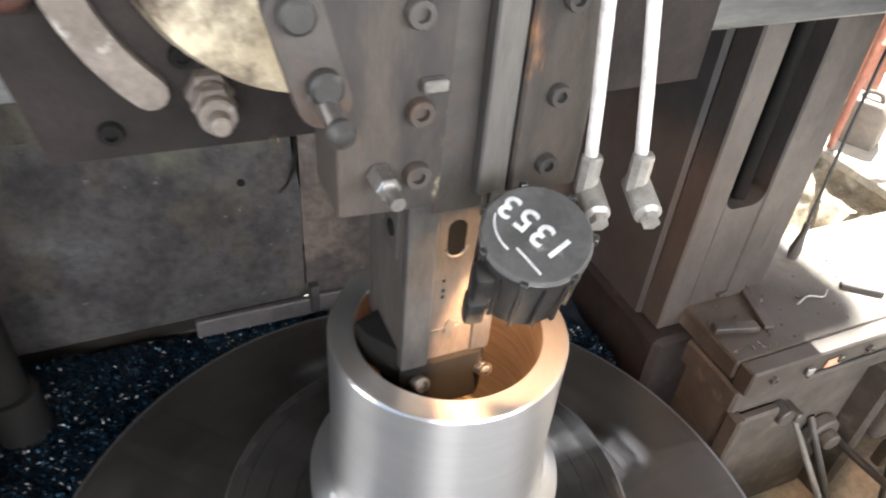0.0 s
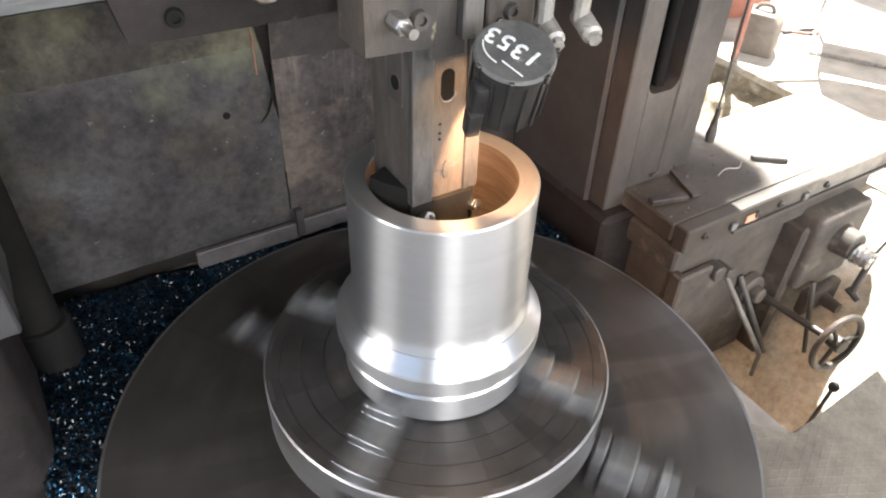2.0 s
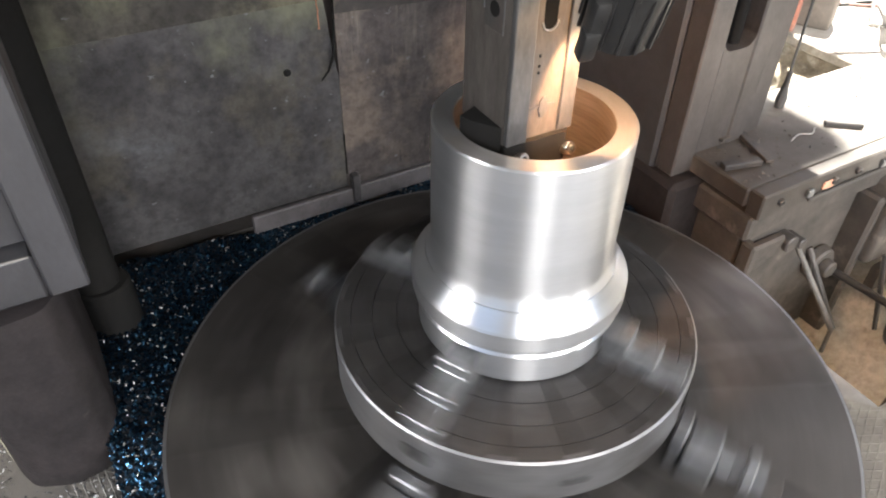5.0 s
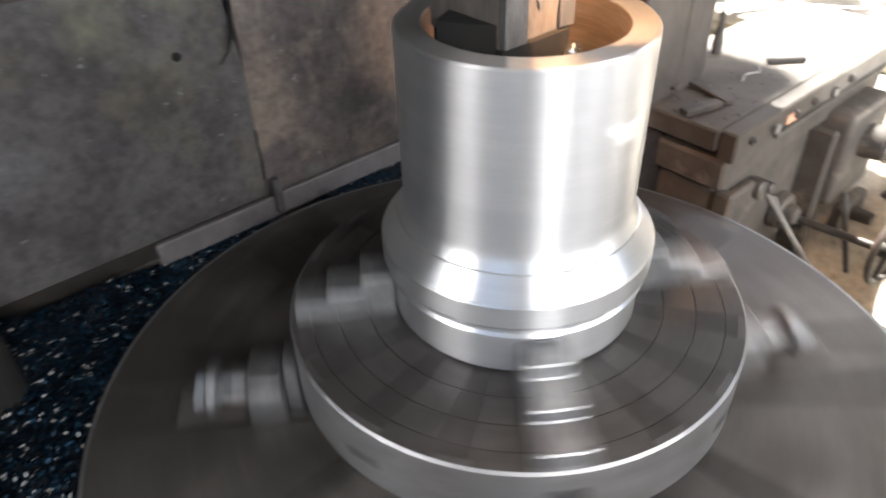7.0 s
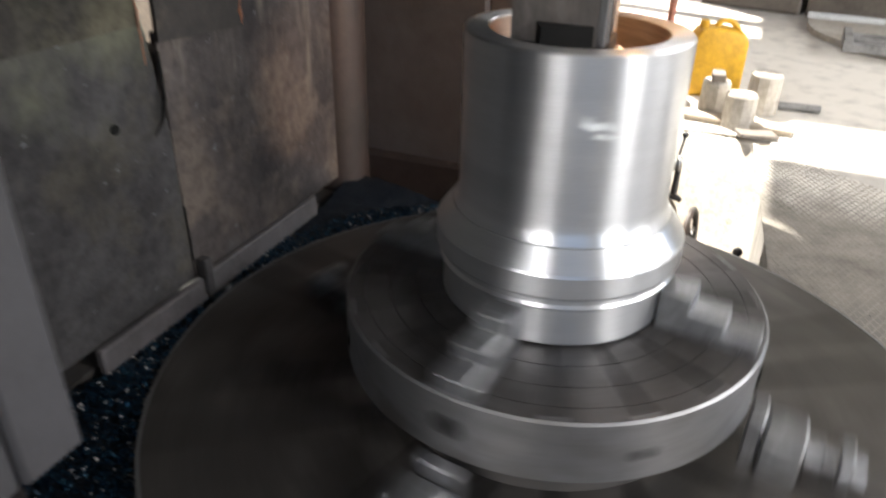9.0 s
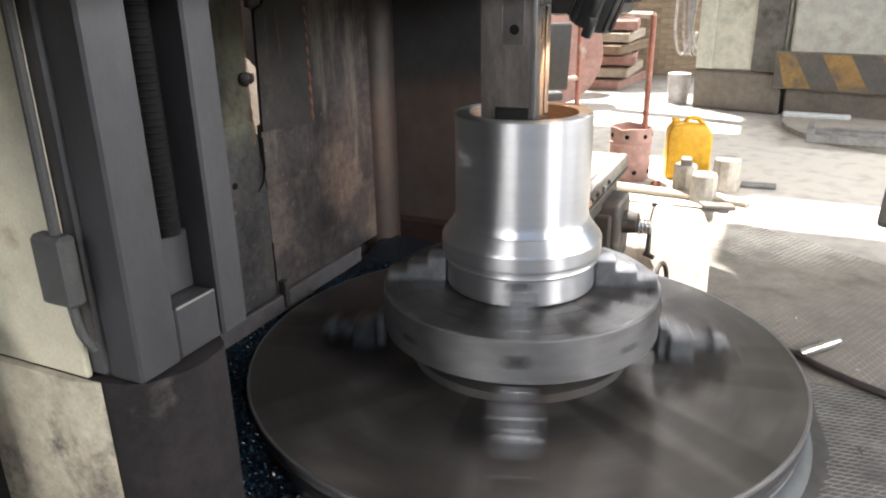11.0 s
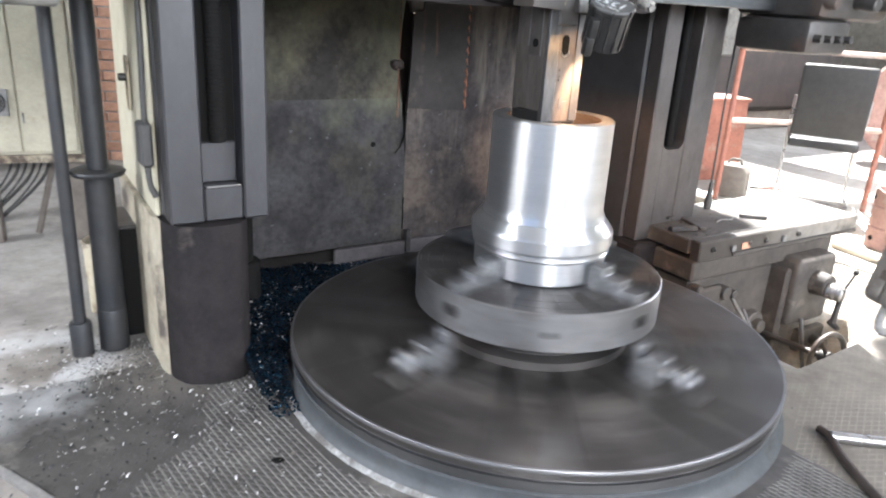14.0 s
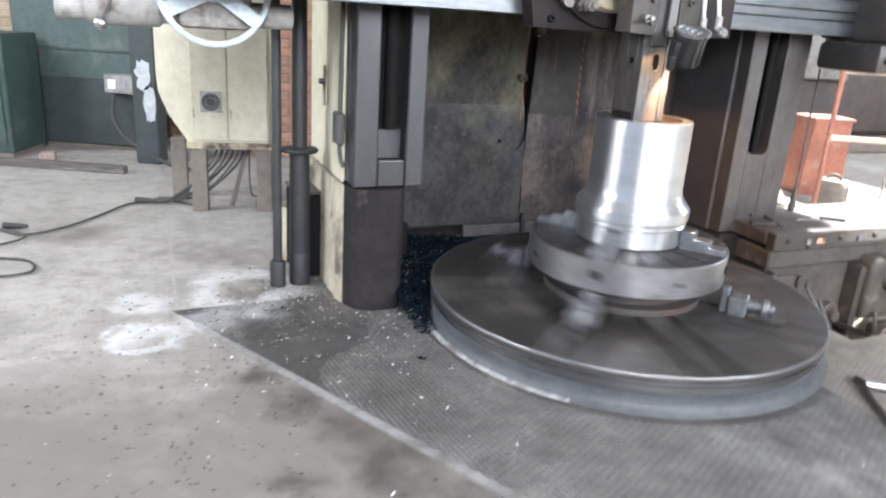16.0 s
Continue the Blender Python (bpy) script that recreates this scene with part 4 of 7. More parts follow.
# ---- columns, guard plates, rail ----
def build_left_column():
    c = thing("machine_column", MF, "dark machine column with worn bright slideways and a screw slot", "machine column", "columns")
    bm = bmesh.new()
    box(bm, -1.215, -0.895, 0.46, 1.15, 0.58, 3.0, 0.012)
    part("body", bm, COLUMN, c)
    bm = bmesh.new()
    o = [(-1.225, 1.15), (-1.225, 0.45), (-1.19, 0.375), (-1.1, 0.335), (-1.0, 0.345), (-0.955, 0.41), (-0.95, 0.5), (-0.95, 1.15)]
    prism(bm, o, 0.0, 0.578)
    bmesh.ops.bevel(bm, geom=[e for e in bm.edges if abs(e.verts[0].co.z - e.verts[1].co.z) > 0.1], offset=0.02, segments=3, affect="EDGES", profile=0.5)
    part("pedestal", bm, PEDESTAL, c, "oily dark column foot")
    bm = bmesh.new()
    box(bm, -1.232, -1.217, 0.50, 1.14, 0.582, 2.99, 0.004)
    part("side_panel", bm, CREAM, c, "worn cream side panel")
    bm = bmesh.new()
    prism(bm, [(-1.245, 0.52), (-1.228, 0.47), (-1.228, 1.14), (-1.25, 1.14)], 0.004, 0.578)
    part("side_foot", bm, CREAM_FOOT, c, "peeling cream paint on the column foot")
    bm = bmesh.new()
    o = [(0.034 * math.cos(math.radians(a)), (0.06 if 0 <= a <= 180 else -0.06) + 0.034 * math.sin(math.radians(a))) for a in range(0, 360, 20)]
    prism(bm, o, 0, 0.006, Matrix.Translation((-1.239, 0.80, 0.98)) @ pose(0, 0, 0, 90, 0, -90))
    part("oil_sight", bm, CREAM_OLD, c, "long oval sight plate")
    bm = bmesh.new()
    rod(bm, (-1.236, 0.80, 1.0), (-1.27, 0.80, 1.0), 0.013, seg=12)
    part("sight_knob", bm, BLACK, c)
    bm = bmesh.new()
    tube(bm, curve_points([(-1.24, 0.49, 2.6), (-1.242, 0.49, 1.3), (-1.25, 0.48, 0.9), (-1.25, 0.47, 0.72), (-1.235, 0.455, 0.66)], 6), 0.010, 8)
    box(bm, -1.272, -1.234, 0.445, 0.53, 0.76, 0.90, 0.008)
    part("oil_line", bm, CABLE, c, "black cable with a small junction box")
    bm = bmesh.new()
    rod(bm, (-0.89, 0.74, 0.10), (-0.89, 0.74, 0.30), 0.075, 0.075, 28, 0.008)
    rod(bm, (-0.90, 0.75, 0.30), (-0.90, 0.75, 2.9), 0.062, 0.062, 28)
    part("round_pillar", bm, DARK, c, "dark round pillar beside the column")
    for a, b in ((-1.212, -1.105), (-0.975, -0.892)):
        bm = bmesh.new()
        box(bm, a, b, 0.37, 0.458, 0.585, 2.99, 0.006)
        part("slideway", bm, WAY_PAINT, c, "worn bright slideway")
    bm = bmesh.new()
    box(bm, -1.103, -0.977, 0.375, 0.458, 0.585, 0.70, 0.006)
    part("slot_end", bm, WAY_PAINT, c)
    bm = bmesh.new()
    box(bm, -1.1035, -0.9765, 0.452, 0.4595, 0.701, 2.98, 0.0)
    part("slot_back", bm, DARK, c, "bottom of the screw slot with its shade in the colour")
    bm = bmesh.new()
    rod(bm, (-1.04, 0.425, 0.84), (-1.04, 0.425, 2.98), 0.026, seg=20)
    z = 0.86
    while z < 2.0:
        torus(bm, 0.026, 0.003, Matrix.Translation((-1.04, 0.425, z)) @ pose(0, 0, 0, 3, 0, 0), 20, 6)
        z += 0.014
    part("screw", bm, DARK, c, "near-black lead screw")
    bm = bmesh.new()
    box(bm, -1.1, -0.98, 0.432, 0.4515, 0.702, 0.835, 0.004)
    part("screw_bearing", bm, WAY_PAINT, c, "dull bearing block under the screw")
    bm = bmesh.new()
    box(bm, -1.096, -0.984, 0.373, 0.379, 0.6985, 0.7035, 0.001)
    part("slot_lip", bm, STRIP, c, "bright worn lip of the slot")


def build_right_column():
    c = thing("machine_column", MF, "dark machine column with worn bright slideways, beside the slide bench", "machine column", "columns")
    bm = bmesh.new()
    box(bm, 0.95, 1.395, 0.5, 1.15, -0.3, 3.0, 0.012)
    part("body", bm, COLUMN, c)
    for a, b, d in ((0.962, 1.06, 0.41), (1.205, 1.292, 0.41), (1.30, 1.392, 0.43)):
        bm = bmesh.new()
        box(bm, a, b, d, 0.498, 0.25, 2.99, 0.006)
        part("slideway", bm, WAY_BROWN, c, "worn dull slideway")
    bm = bmesh.new()
    o = [(1.062, 0.25), (1.203, 0.25), (1.203, 0.75)] + [(1.163 + 0.04 * math.cos(radians(t)), 0.735 + 0.04 * math.sin(radians(t))) for t in range(0, -91, -15)]
    o += [(1.102 + 0.04 * math.cos(radians(t)), 0.735 + 0.04 * math.sin(radians(t))) for t in range(-90, -181, -15)] + [(1.062, 0.75)]
    prism(bm, o, 0, 0.083, Matrix.Translation((0, 0.498, 0)) @ pose(0, 0, 0, 90, 0, 0))
    part("slot_end", bm, WAY_BROWN, c, "worn face below the rounded end of the slot")
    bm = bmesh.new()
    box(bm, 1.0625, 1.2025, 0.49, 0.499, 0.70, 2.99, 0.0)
    part("slot_back", bm, DARK, c, "bottom of the screw slot with its shade in the colour")
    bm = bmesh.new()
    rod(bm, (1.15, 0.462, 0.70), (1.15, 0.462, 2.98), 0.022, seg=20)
    part("screw", bm, DARK, c, "near-black lead screw")
    bm = bmesh.new()
    box(bm, 0.93, 1.42, 0.36, 1.15, -0.6, 0.245, 0.02)
    part("foot", bm, PEDESTAL, c, "oily black column foot")


def build_back_guard():
    g = thing("back_guard", MF, "soot-stained steel guard plates behind the table, cracked at the seam", "machine guard")
    bm = bmesh.new()
    prism(bm, [(-0.955, 0.205), (-0.0408, 0.205), (-0.0408, 0.62), (-0.052, 0.7), (-0.068, 0.86), (-0.086, 0.95), (-0.09, 1.1), (-0.07, 1.3), (-0.06, 1.75), (-0.955, 1.75)], 0, 0.015, Matrix.Translation((0, 0.985, 0)) @ pose(0, 0, 0, 90, 0, 0))
    part("plate", bm, GUARD, g, "stained guard plate")
    bm = bmesh.new()
    box(bm, -0.954, -0.089, 0.964, 0.969, 0.885, 1.74, 0.001)
    part("upper_sheet", bm, GUARD_OLIVE, g, "olive-stained upper sheet overlapping the plate")
    bm = bmesh.new()
    prism(bm, [(-0.040, 0.205), (0.734, 0.205), (0.734, 1.75), (-0.04, 1.75), (-0.04, 1.26), (0.05, 1.24), (0.05, 0.88), (-0.04, 0.86)], 0, 0.017, Matrix.Translation((0, 0.985, 0)) @ pose(0, 0, 0, 90, 0, 0))
    part("plate", bm, GUARD_WARM, g, "stained guard plate")
    bm = bmesh.new()
    prism(bm, [(-0.046, 0.84), (0.272, 0.823), (0.268, 1.36), (0.03, 1.36), (0.022, 1.27), (-0.03, 1.25)], 0, 0.012, Matrix.Translation((0, 0.966, 0)) @ pose(0, 0, 0, 90, 0, 0))
    part("patch_plate", bm, PATCH, g, "dark patch plate with a rusty edge")
    bm = bmesh.new()
    tube(bm, [(0.262 + 0.004 * math.sin(k * 2.1), 0.956, 0.83 + 0.016 * k) for k in range(33)], [(0.004 if k < 12 else 0.002) + 0.002 * (k % 3) for k in range(33)], 6)
    part("weld_bead", bm, RUST, g, "rusty weld bead along the patch")
    bm = bmesh.new()
    box(bm, -0.40, -0.03, 0.945, 0.968, 0.135, 0.204, 0.004)
    part("base_strip", bm, BASE_STEEL, g, "grey strip along the foot of the guard")
    bm = bmesh.new()
    box(bm, -0.02, 0.55, 0.945, 0.968, 0.14, 0.21, 0.004)
    part("base_strip", bm, BASE_STEEL, g)
    bm = bmesh.new()
    box(bm, -0.035, -0.005, 0.935, 0.967, 0.15, 0.26, 0.004)
    part("joint_clip", bm, GUARD, g)
    # torn edge along the seam
    bm = bmesh.new()
    pts = []
    z = 0.26
    while z < 0.44:
        pts.append((-0.041 + 0.006 * noise.noise((z * 9, 0, 4)), 0.9655, z))
        z += 0.02
    tube(bm, pts, [0.002 + 0.004 * abs(noise.noise((p[2] * 24, 1, 1))) for p in pts], 6)
    part("torn_edge", bm, DARK, g, "black torn edge of the seam")
    bm = bmesh.new()
    tube(bm, [(-0.046, 0.962, 0.82), (-0.05, 0.96, 0.76), (-0.058, 0.955, 0.71), (-0.08, 0.95, 0.665), (-0.105, 0.955, 0.635)], [0.003, 0.005, 0.006, 0.004, 0.002], 6)
    part("torn_edge", bm, DARK, g, "black torn edge of the seam")
    bm = bmesh.new()
    pts = [(-0.096 + 0.005 * noise.noise((z * 0.9, 3, 4)), 0.9555, 0.80 + 0.02 * z) for z in range(26)]
    tube(bm, pts, [0.0015 + 0.003 * abs(noise.noise((p[2] * 17, 5, 1))) for p in pts], 6)
    part("rust_edge", bm, RUST, g, "rusty edge of the upper sheet")
    bm = bmesh.new()
    for k in range(4):
        bmesh.ops.create_icosphere(bm, subdivisions=2, radius=0.017 + 0.003 * (k % 2), matrix=Matrix.Translation((-0.088 - 0.011 * k, 0.956 - 0.004 * (k % 2), 1.03 + 0.006 * math.sin(2.4 * k))))
    for v in bm.verts:
        v.co += 0.004 * noise.noise_vector(v.co * 60)
    part("rust_lump", bm, RUSTY, g, "rusty lump on the torn seam")
    bm = bmesh.new()
    rod(bm, (-0.208, 0.972, 0.68), (-0.208, 0.966, 0.68), 0.012, seg=12)
    part("bolt_hole", bm, DARK, g)
    # an added tan block catches the sun, so that the torn seam glows
    bm = bmesh.new()
    prism(bm, [(1.3, 0.0), (2.0, 0.0), (2.0, 1.36), (1.3, 0.74)], -0.05, 0.7, Matrix(((0, 0, 1, 0), (1, 0, 0, 0), (0, 1, 0, 0), (0, 0, 0, 1))))
    part("rear_case", bm, SEAM_TAN, g, "sloping tan block added behind the guard to glow through the seam")
    # the dark recess beyond the plates, between guard and column
    bm = bmesh.new()
    box(bm, 0.735, 0.96, 1.10, 1.16, 0.0, 1.9, 0.0)
    box(bm, -1.0, 0.083, 1.165, 1.2, -0.5, 3.0, 0.0)
    box(bm, 0.75, 1.4, 1.165, 1.2, -0.5, 3.0, 0.0)
    part("back_panel", bm, RUSTY, g, "brown oily panel in the recess")
    bm = bmesh.new()
    lathe(bm, [(0.10, 0.05), (0.10, 1.9)], 24, Matrix.Translation((0.86, 1.02, 0)))
    part("oil_pipe", bm, RUSTY, g, "brown rounded pillar")
    bm = bmesh.new()
    box(bm, -0.955, 0.95, 1.0, 1.15, -0.3, 0.13, 0.0)
    part("sill", bm, OILY, g)


def build_rail():
    r = thing("cross_rail", MF, "wide cross rail with worn horizontal steel slideways", "machine rail")
    bm = bmesh.new()
    box(bm, -1.95, 1.75, 0.26, 0.80, 1.36, 2.1, 0.015)
    part("body", bm, COLUMN, r)
    for z0, z1, v in ((1.354, 1.425, 0.20), (1.427, 1.47, 0.208), (1.472, 1.53, 0.203), (1.532, 1.60, 0.21), (1.78, 1.95, 0.20)):
        bm = bmesh.new()
        box(bm, -1.94, 1.74, v, 0.262, z0, z1, 0.004)
        part("slideway", bm, RAILWAY, r, "worn horizontal slideway")
    bm = bmesh.new()
    rod(bm, (-1.93, 0.225, 1.68), (1.73, 0.225, 1.68), 0.028, seg=16)
    part("feed_screw", bm, CHROME, r)


def bolt(bm, u, v, z, r=0.014, h=0.012):
    """A socket screw facing the front."""
    m = Matrix.Translation((u, v, z)) @ pose(0, 0, 0, 90, 0, 0)
    lathe(bm, [(0, h - 0.008), (r * 0.5, h - 0.008), (r * 0.5, h), (r * 0.9, h), (r, h - 0.003), (r, -0.004)], 16, m)


def build_head():
    h = thing("tool_slide", MF, "oily tool slide with bolted brown plates, a cream dial and clamps", "tool head")
    bm = bmesh.new()
    prism(bm, [(-0.538, 1.308), (-0.25, 1.303), (0.50, 1.31), (0.50, 2.1), (-0.60, 2.1), (-0.575, 1.5)], 0, 0.085, Matrix.Translation((0, 0.198, 0)) @ pose(0, 0, 0, 90, 0, 0))
    part("saddle", bm, SADDLE, h, "dark brown saddle plate")
    bm = bmesh.new()
    m = Matrix.Translation((-0.19, 0.112, 1.62)) @ pose(0, 0, 0, 90, 0, 0)
    lathe(bm, [(0, 0.06), (0.2, 0.06), (0.225, 0.055), (0.232, 0.04), (0.238, 0.021)], 72, m)
    part("swivel_dial", bm, CREAM_OLD, h, "rusty cream swivel dial")
    bm = bmesh.new()
    lathe(bm, [(0.2, 0.02), (0.30, 0.02), (0.305, 0.0)], 72, m)
    part("dial_rim", bm, SADDLE, h, "black oily rim of the dial")
    # curved clamp strip
    bm = bmesh.new()
    arc = [radians(194 + 2.5 * i) for i in range(13)]
    end = Vector((0.298 * math.cos(arc[-1]), 0.298 * math.sin(arc[-1])))
    o = [(0.32 * math.cos(a), 0.32 * math.sin(a)) for a in arc]
    o += [(end.x + 0.022 * math.cos(arc[-1] + radians(k)), end.y + 0.022 * math.sin(arc[-1] + radians(k))) for k in (30, 60, 90, 120, 150)]
    o += [(0.276 * math.cos(a), 0.276 * math.sin(a)) for a in arc[::-1]]
    prism(bm, o, 0.021, 0.045, m)
    part("clamp_strip", bm, DIRTY_STRIP, h, "dirty pale worn curved clamp strip")
    bm = bmesh.new()
    p = Vector((-0.335, 0.09, 1.405))
    for k, (r, n0, n1) in enumerate(((0.03, 0.0, 0.03), (0.024, 0.03, 0.045), (0.027, 0.045, 0.065), (0.02, 0.065, 0.075), (0.023, 0.075, 0.09), (0.013, 0.09, 0.115))):
        rod(bm, p + Vector((0, -n0, 0)), p + Vector((0, -n1, 0)), r, seg=6 if k in (0, 2) else 18, bevel=0.003)
    part("stud_nut", bm, DIRTY_STRIP, h, "greasy worn stud with stacked nuts")
    for u, v, z in ((-0.46, 0.112, 1.345), (-0.36, 0.09, 1.45)):
        bm = bmesh.new()
        bolt(bm, u, v, z, 0.016)
        part("saddle_screw", bm, DARK, h)
    bm = bmesh.new()
    box(bm, -0.62, -0.50, 0.05, 0.13, 1.52, 1.72, 0.04, seg=3)
    part("oiler", bm, OILER_BROWN, h, "dark red-brown rounded oiler box")
    # front slide plate
    bm = bmesh.new()
    prism(bm, [(-0.222, 1.312), (-0.093, 1.305), (-0.083, 1.6), (-0.083, 2.1), (-0.32, 2.1), (-0.3, 1.62), (-0.245, 1.56), (-0.215, 1.5), (-0.222, 1.44)], 0, 0.1, Matrix.Translation((0, -0.01, 0)) @ pose(0, 0, 0, 90, 0, 0))
    part("slide_plate", bm, HEAD, h, "oily brown bolted slide plate")
    for z in (1.36, 1.445, 1.56, 1.66):
        bm = bmesh.new()
        bolt(bm, -0.125 - (0.006 if z > 1.5 else 0), -0.112, z, 0.017)
        part("plate_screw", bm, OILY, h)
    bm = bmesh.new()
    rod(bm, (-0.172, -0.11, 1.368), (-0.172, -0.15, 1.368), 0.016, seg=6, bevel=0.002)
    rod(bm, (-0.172, -0.15, 1.368), (-0.172, -0.18, 1.368), 0.009, seg=14)
    part("lock_screw", bm, CHROME, h, "bright lock screw")
    bm = bmesh.new()
    box(bm, -0.125, -0.095, -0.125, -0.11, 1.47, 1.485, 0.002)
    part("stop_tag", bm, CHROME, h)
    # dark link with two round studs
    bm = bmesh.new()
    o = []
    for c, r, a0, a1 in (((-0.262, 1.57), 0.03, 30, 210), ((-0.235, 1.47), 0.03, 200, 380)):
        o += [(c[0] + r * math.cos(math.radians(a)), c[1] + r * math.sin(math.radians(a))) for a in range(a0, a1 + 1, 20)]
    prism(bm, o, 0, 0.03, Matrix.Translation((0, -0.085, 0)) @ pose(0, 0, 0, 90, 0, 0))
    part("link", bm, OILY, h, "black link plate")
    for u, z in ((-0.262, 1.57), (-0.236, 1.492)):
        bm = bmesh.new()
        rod(bm, (u, -0.11, z), (u, -0.135, z), 0.019, seg=20, bevel=0.005)
        part("stud", bm, BLACK, h)
    bm = bmesh.new()
    rod(bm, (-0.238, -0.1, 1.482), (-0.234, -0.16, 1.465), 0.011, seg=14)
    rod(bm, (-0.238, -0.085, 1.486), (-0.236, -0.115, 1.478), 0.02, seg=6)
    part("lock_lever", bm, CHROME, h)
    bm = bmesh.new()
    lathe(bm, [(0, 0), (0.012, 0.004), (0.017, 0.014), (0.012, 0.026), (0, 0.03)], 16, along((-0.234, -0.155, 1.466), (-0.231, -0.2, 1.454))[0])
    part("lever_knob", bm, BLACK, h)
    # ram and right slide plate
    bm = bmesh.new()
    box(bm, -0.082, -0.005, -0.075, 0.1, 1.26, 2.1, 0.004)
    part("ram", bm, OILY, h, "dark oily ram")
    bm = bmesh.new()
    box(bm, -0.03, 0.012, -0.10, -0.076, 1.30, 2.1, 0.003)
    part("scale_strip", bm, WAY, h, "pale worn scale strip")
    bm = bmesh.new()
    box(bm, 0.014, 0.118, -0.105, 0.1, 1.295, 2.1, 0.004)
    part("slide_plate", bm, HEAD, h, "oily brown slide plate")
    for z in (1.34, 1.44, 1.56, 1.68):
        bm = bmesh.new()
        bolt(bm, 0.062, -0.106, z, 0.015)
        part("plate_screw", bm, OILY, h)
    # boring bar: square, with a wide shallow recess down its front between ground strips
    bm = bmesh.new()
    prism(bm, [(-0.113, -0.055), (0.044, -0.055), (0.047, -0.052), (0.047, 0.095), (-0.113, 0.095)], 0.95, 1.45)
    bar = part("boring_bar", bm, BAR_DARK, h, "square steel boring bar lit warm by the work lamp")
    for u0, u1, v in ((-0.113, -0.067, -0.069), (0.012, 0.047, -0.061)):
        bm = bmesh.new()
        box(bm, u0, u1, v, -0.0545, 0.951, 1.449, 0.002)
        part("ground_strip", bm, BARSTEEL, bar, "bright ground strip on the bar")
    bm = bmesh.new()
    o = [(-0.03 + 0.015 * math.cos(math.radians(a)), (0.0175 if 0 <= a <= 180 else -0.0175) + 1.1975 + 0.015 * math.sin(math.radians(a))) for a in range(0, 360, 20)]
    prism(bm, o, 0, 0.006, Matrix.Translation((0, -0.0497, 0)) @ pose(0, 0, 0, 90, 0, 0))
    part("bar_slot", bm, DARK, h, "dark slot in the bar")
    bm = bmesh.new()
    lip = [(-0.03 + 0.0165 * math.cos(radians(a)), -0.0562, 1.18 + 0.0165 * math.sin(radians(a))) for a in range(180, 361, 15)]
    tube(bm, lip, 0.0018, 6)
    part("slot_lip", bm, CHROME, h, "bright worn lip of the slot")
    bm = bmesh.new()
    box(bm, -0.1142, -0.11, -0.03, 0.03, 1.16, 1.40, 0.001)
    part("side_keyway", bm, OILY, h, "oily keyway in the bar's side")
    bm = bmesh.new()
    rod(bm, (-0.108, -0.005, 1.2), (-0.1165, -0.005, 1.2), 0.014, seg=16)
    part("bar_hole", bm, DARK, h)
    for v0, v1, z0, z1 in ((-0.0335, -0.0305, 1.16, 1.40), (0.0305, 0.0335, 1.19, 1.40)):
        bm = bmesh.new()
        box(bm, -0.1155, -0.112, v0, v1, z0, z1, 0.0008)
        part("keyway_edge", bm, BARSTEEL, h)
    for z in (1.085, 1.098, 1.118):
        bm = bmesh.new()
        rod(bm, (-0.045, -0.053, z), (-0.045, -0.0562, z), 0.003, seg=8)
        part("punch_mark", bm, DARK, h)
    bm = bmesh.new()
    o = [(-0.027 + (0.008 if k % 2 else 0.012) * math.cos(math.radians(a)), 1.011 + 0.022 * math.sin(math.radians(a))) for k, a in enumerate(range(0, 360, 24))]
    prism(bm, o, 0, 0.004, Matrix.Translation((0, -0.054, 0)) @ pose(0, 0, 0, 90, 0, 0))
    box(bm, -0.058, -0.0, -0.0575, -0.054, 1.012, 1.016, 0.0)
    part("weld_spot", bm, BARSTEEL, h, "worn weld spot")
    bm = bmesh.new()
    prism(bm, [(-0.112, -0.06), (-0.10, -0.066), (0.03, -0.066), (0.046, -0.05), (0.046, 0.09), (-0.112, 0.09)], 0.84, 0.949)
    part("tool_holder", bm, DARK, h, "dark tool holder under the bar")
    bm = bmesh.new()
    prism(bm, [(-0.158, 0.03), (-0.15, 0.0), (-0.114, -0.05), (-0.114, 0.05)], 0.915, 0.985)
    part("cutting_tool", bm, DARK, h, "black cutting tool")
    for u, v, z in ((-0.085, -0.066, 0.915), (0.034, -0.06, 0.905)):
        bm = bmesh.new()
        m = along((u, v + 0.01, z - 0.004), (u + 0.006, v - 0.028, z + 0.014))[0]
        lathe(bm, [(0, 0.022), (0.007, 0.022), (0.007, 0.034), (0.012, 0.034), (0.014, 0.031), (0.014, 0.0)], 20, m)
        part("tool_screw", bm, CHROME, h, "bright socket screw")


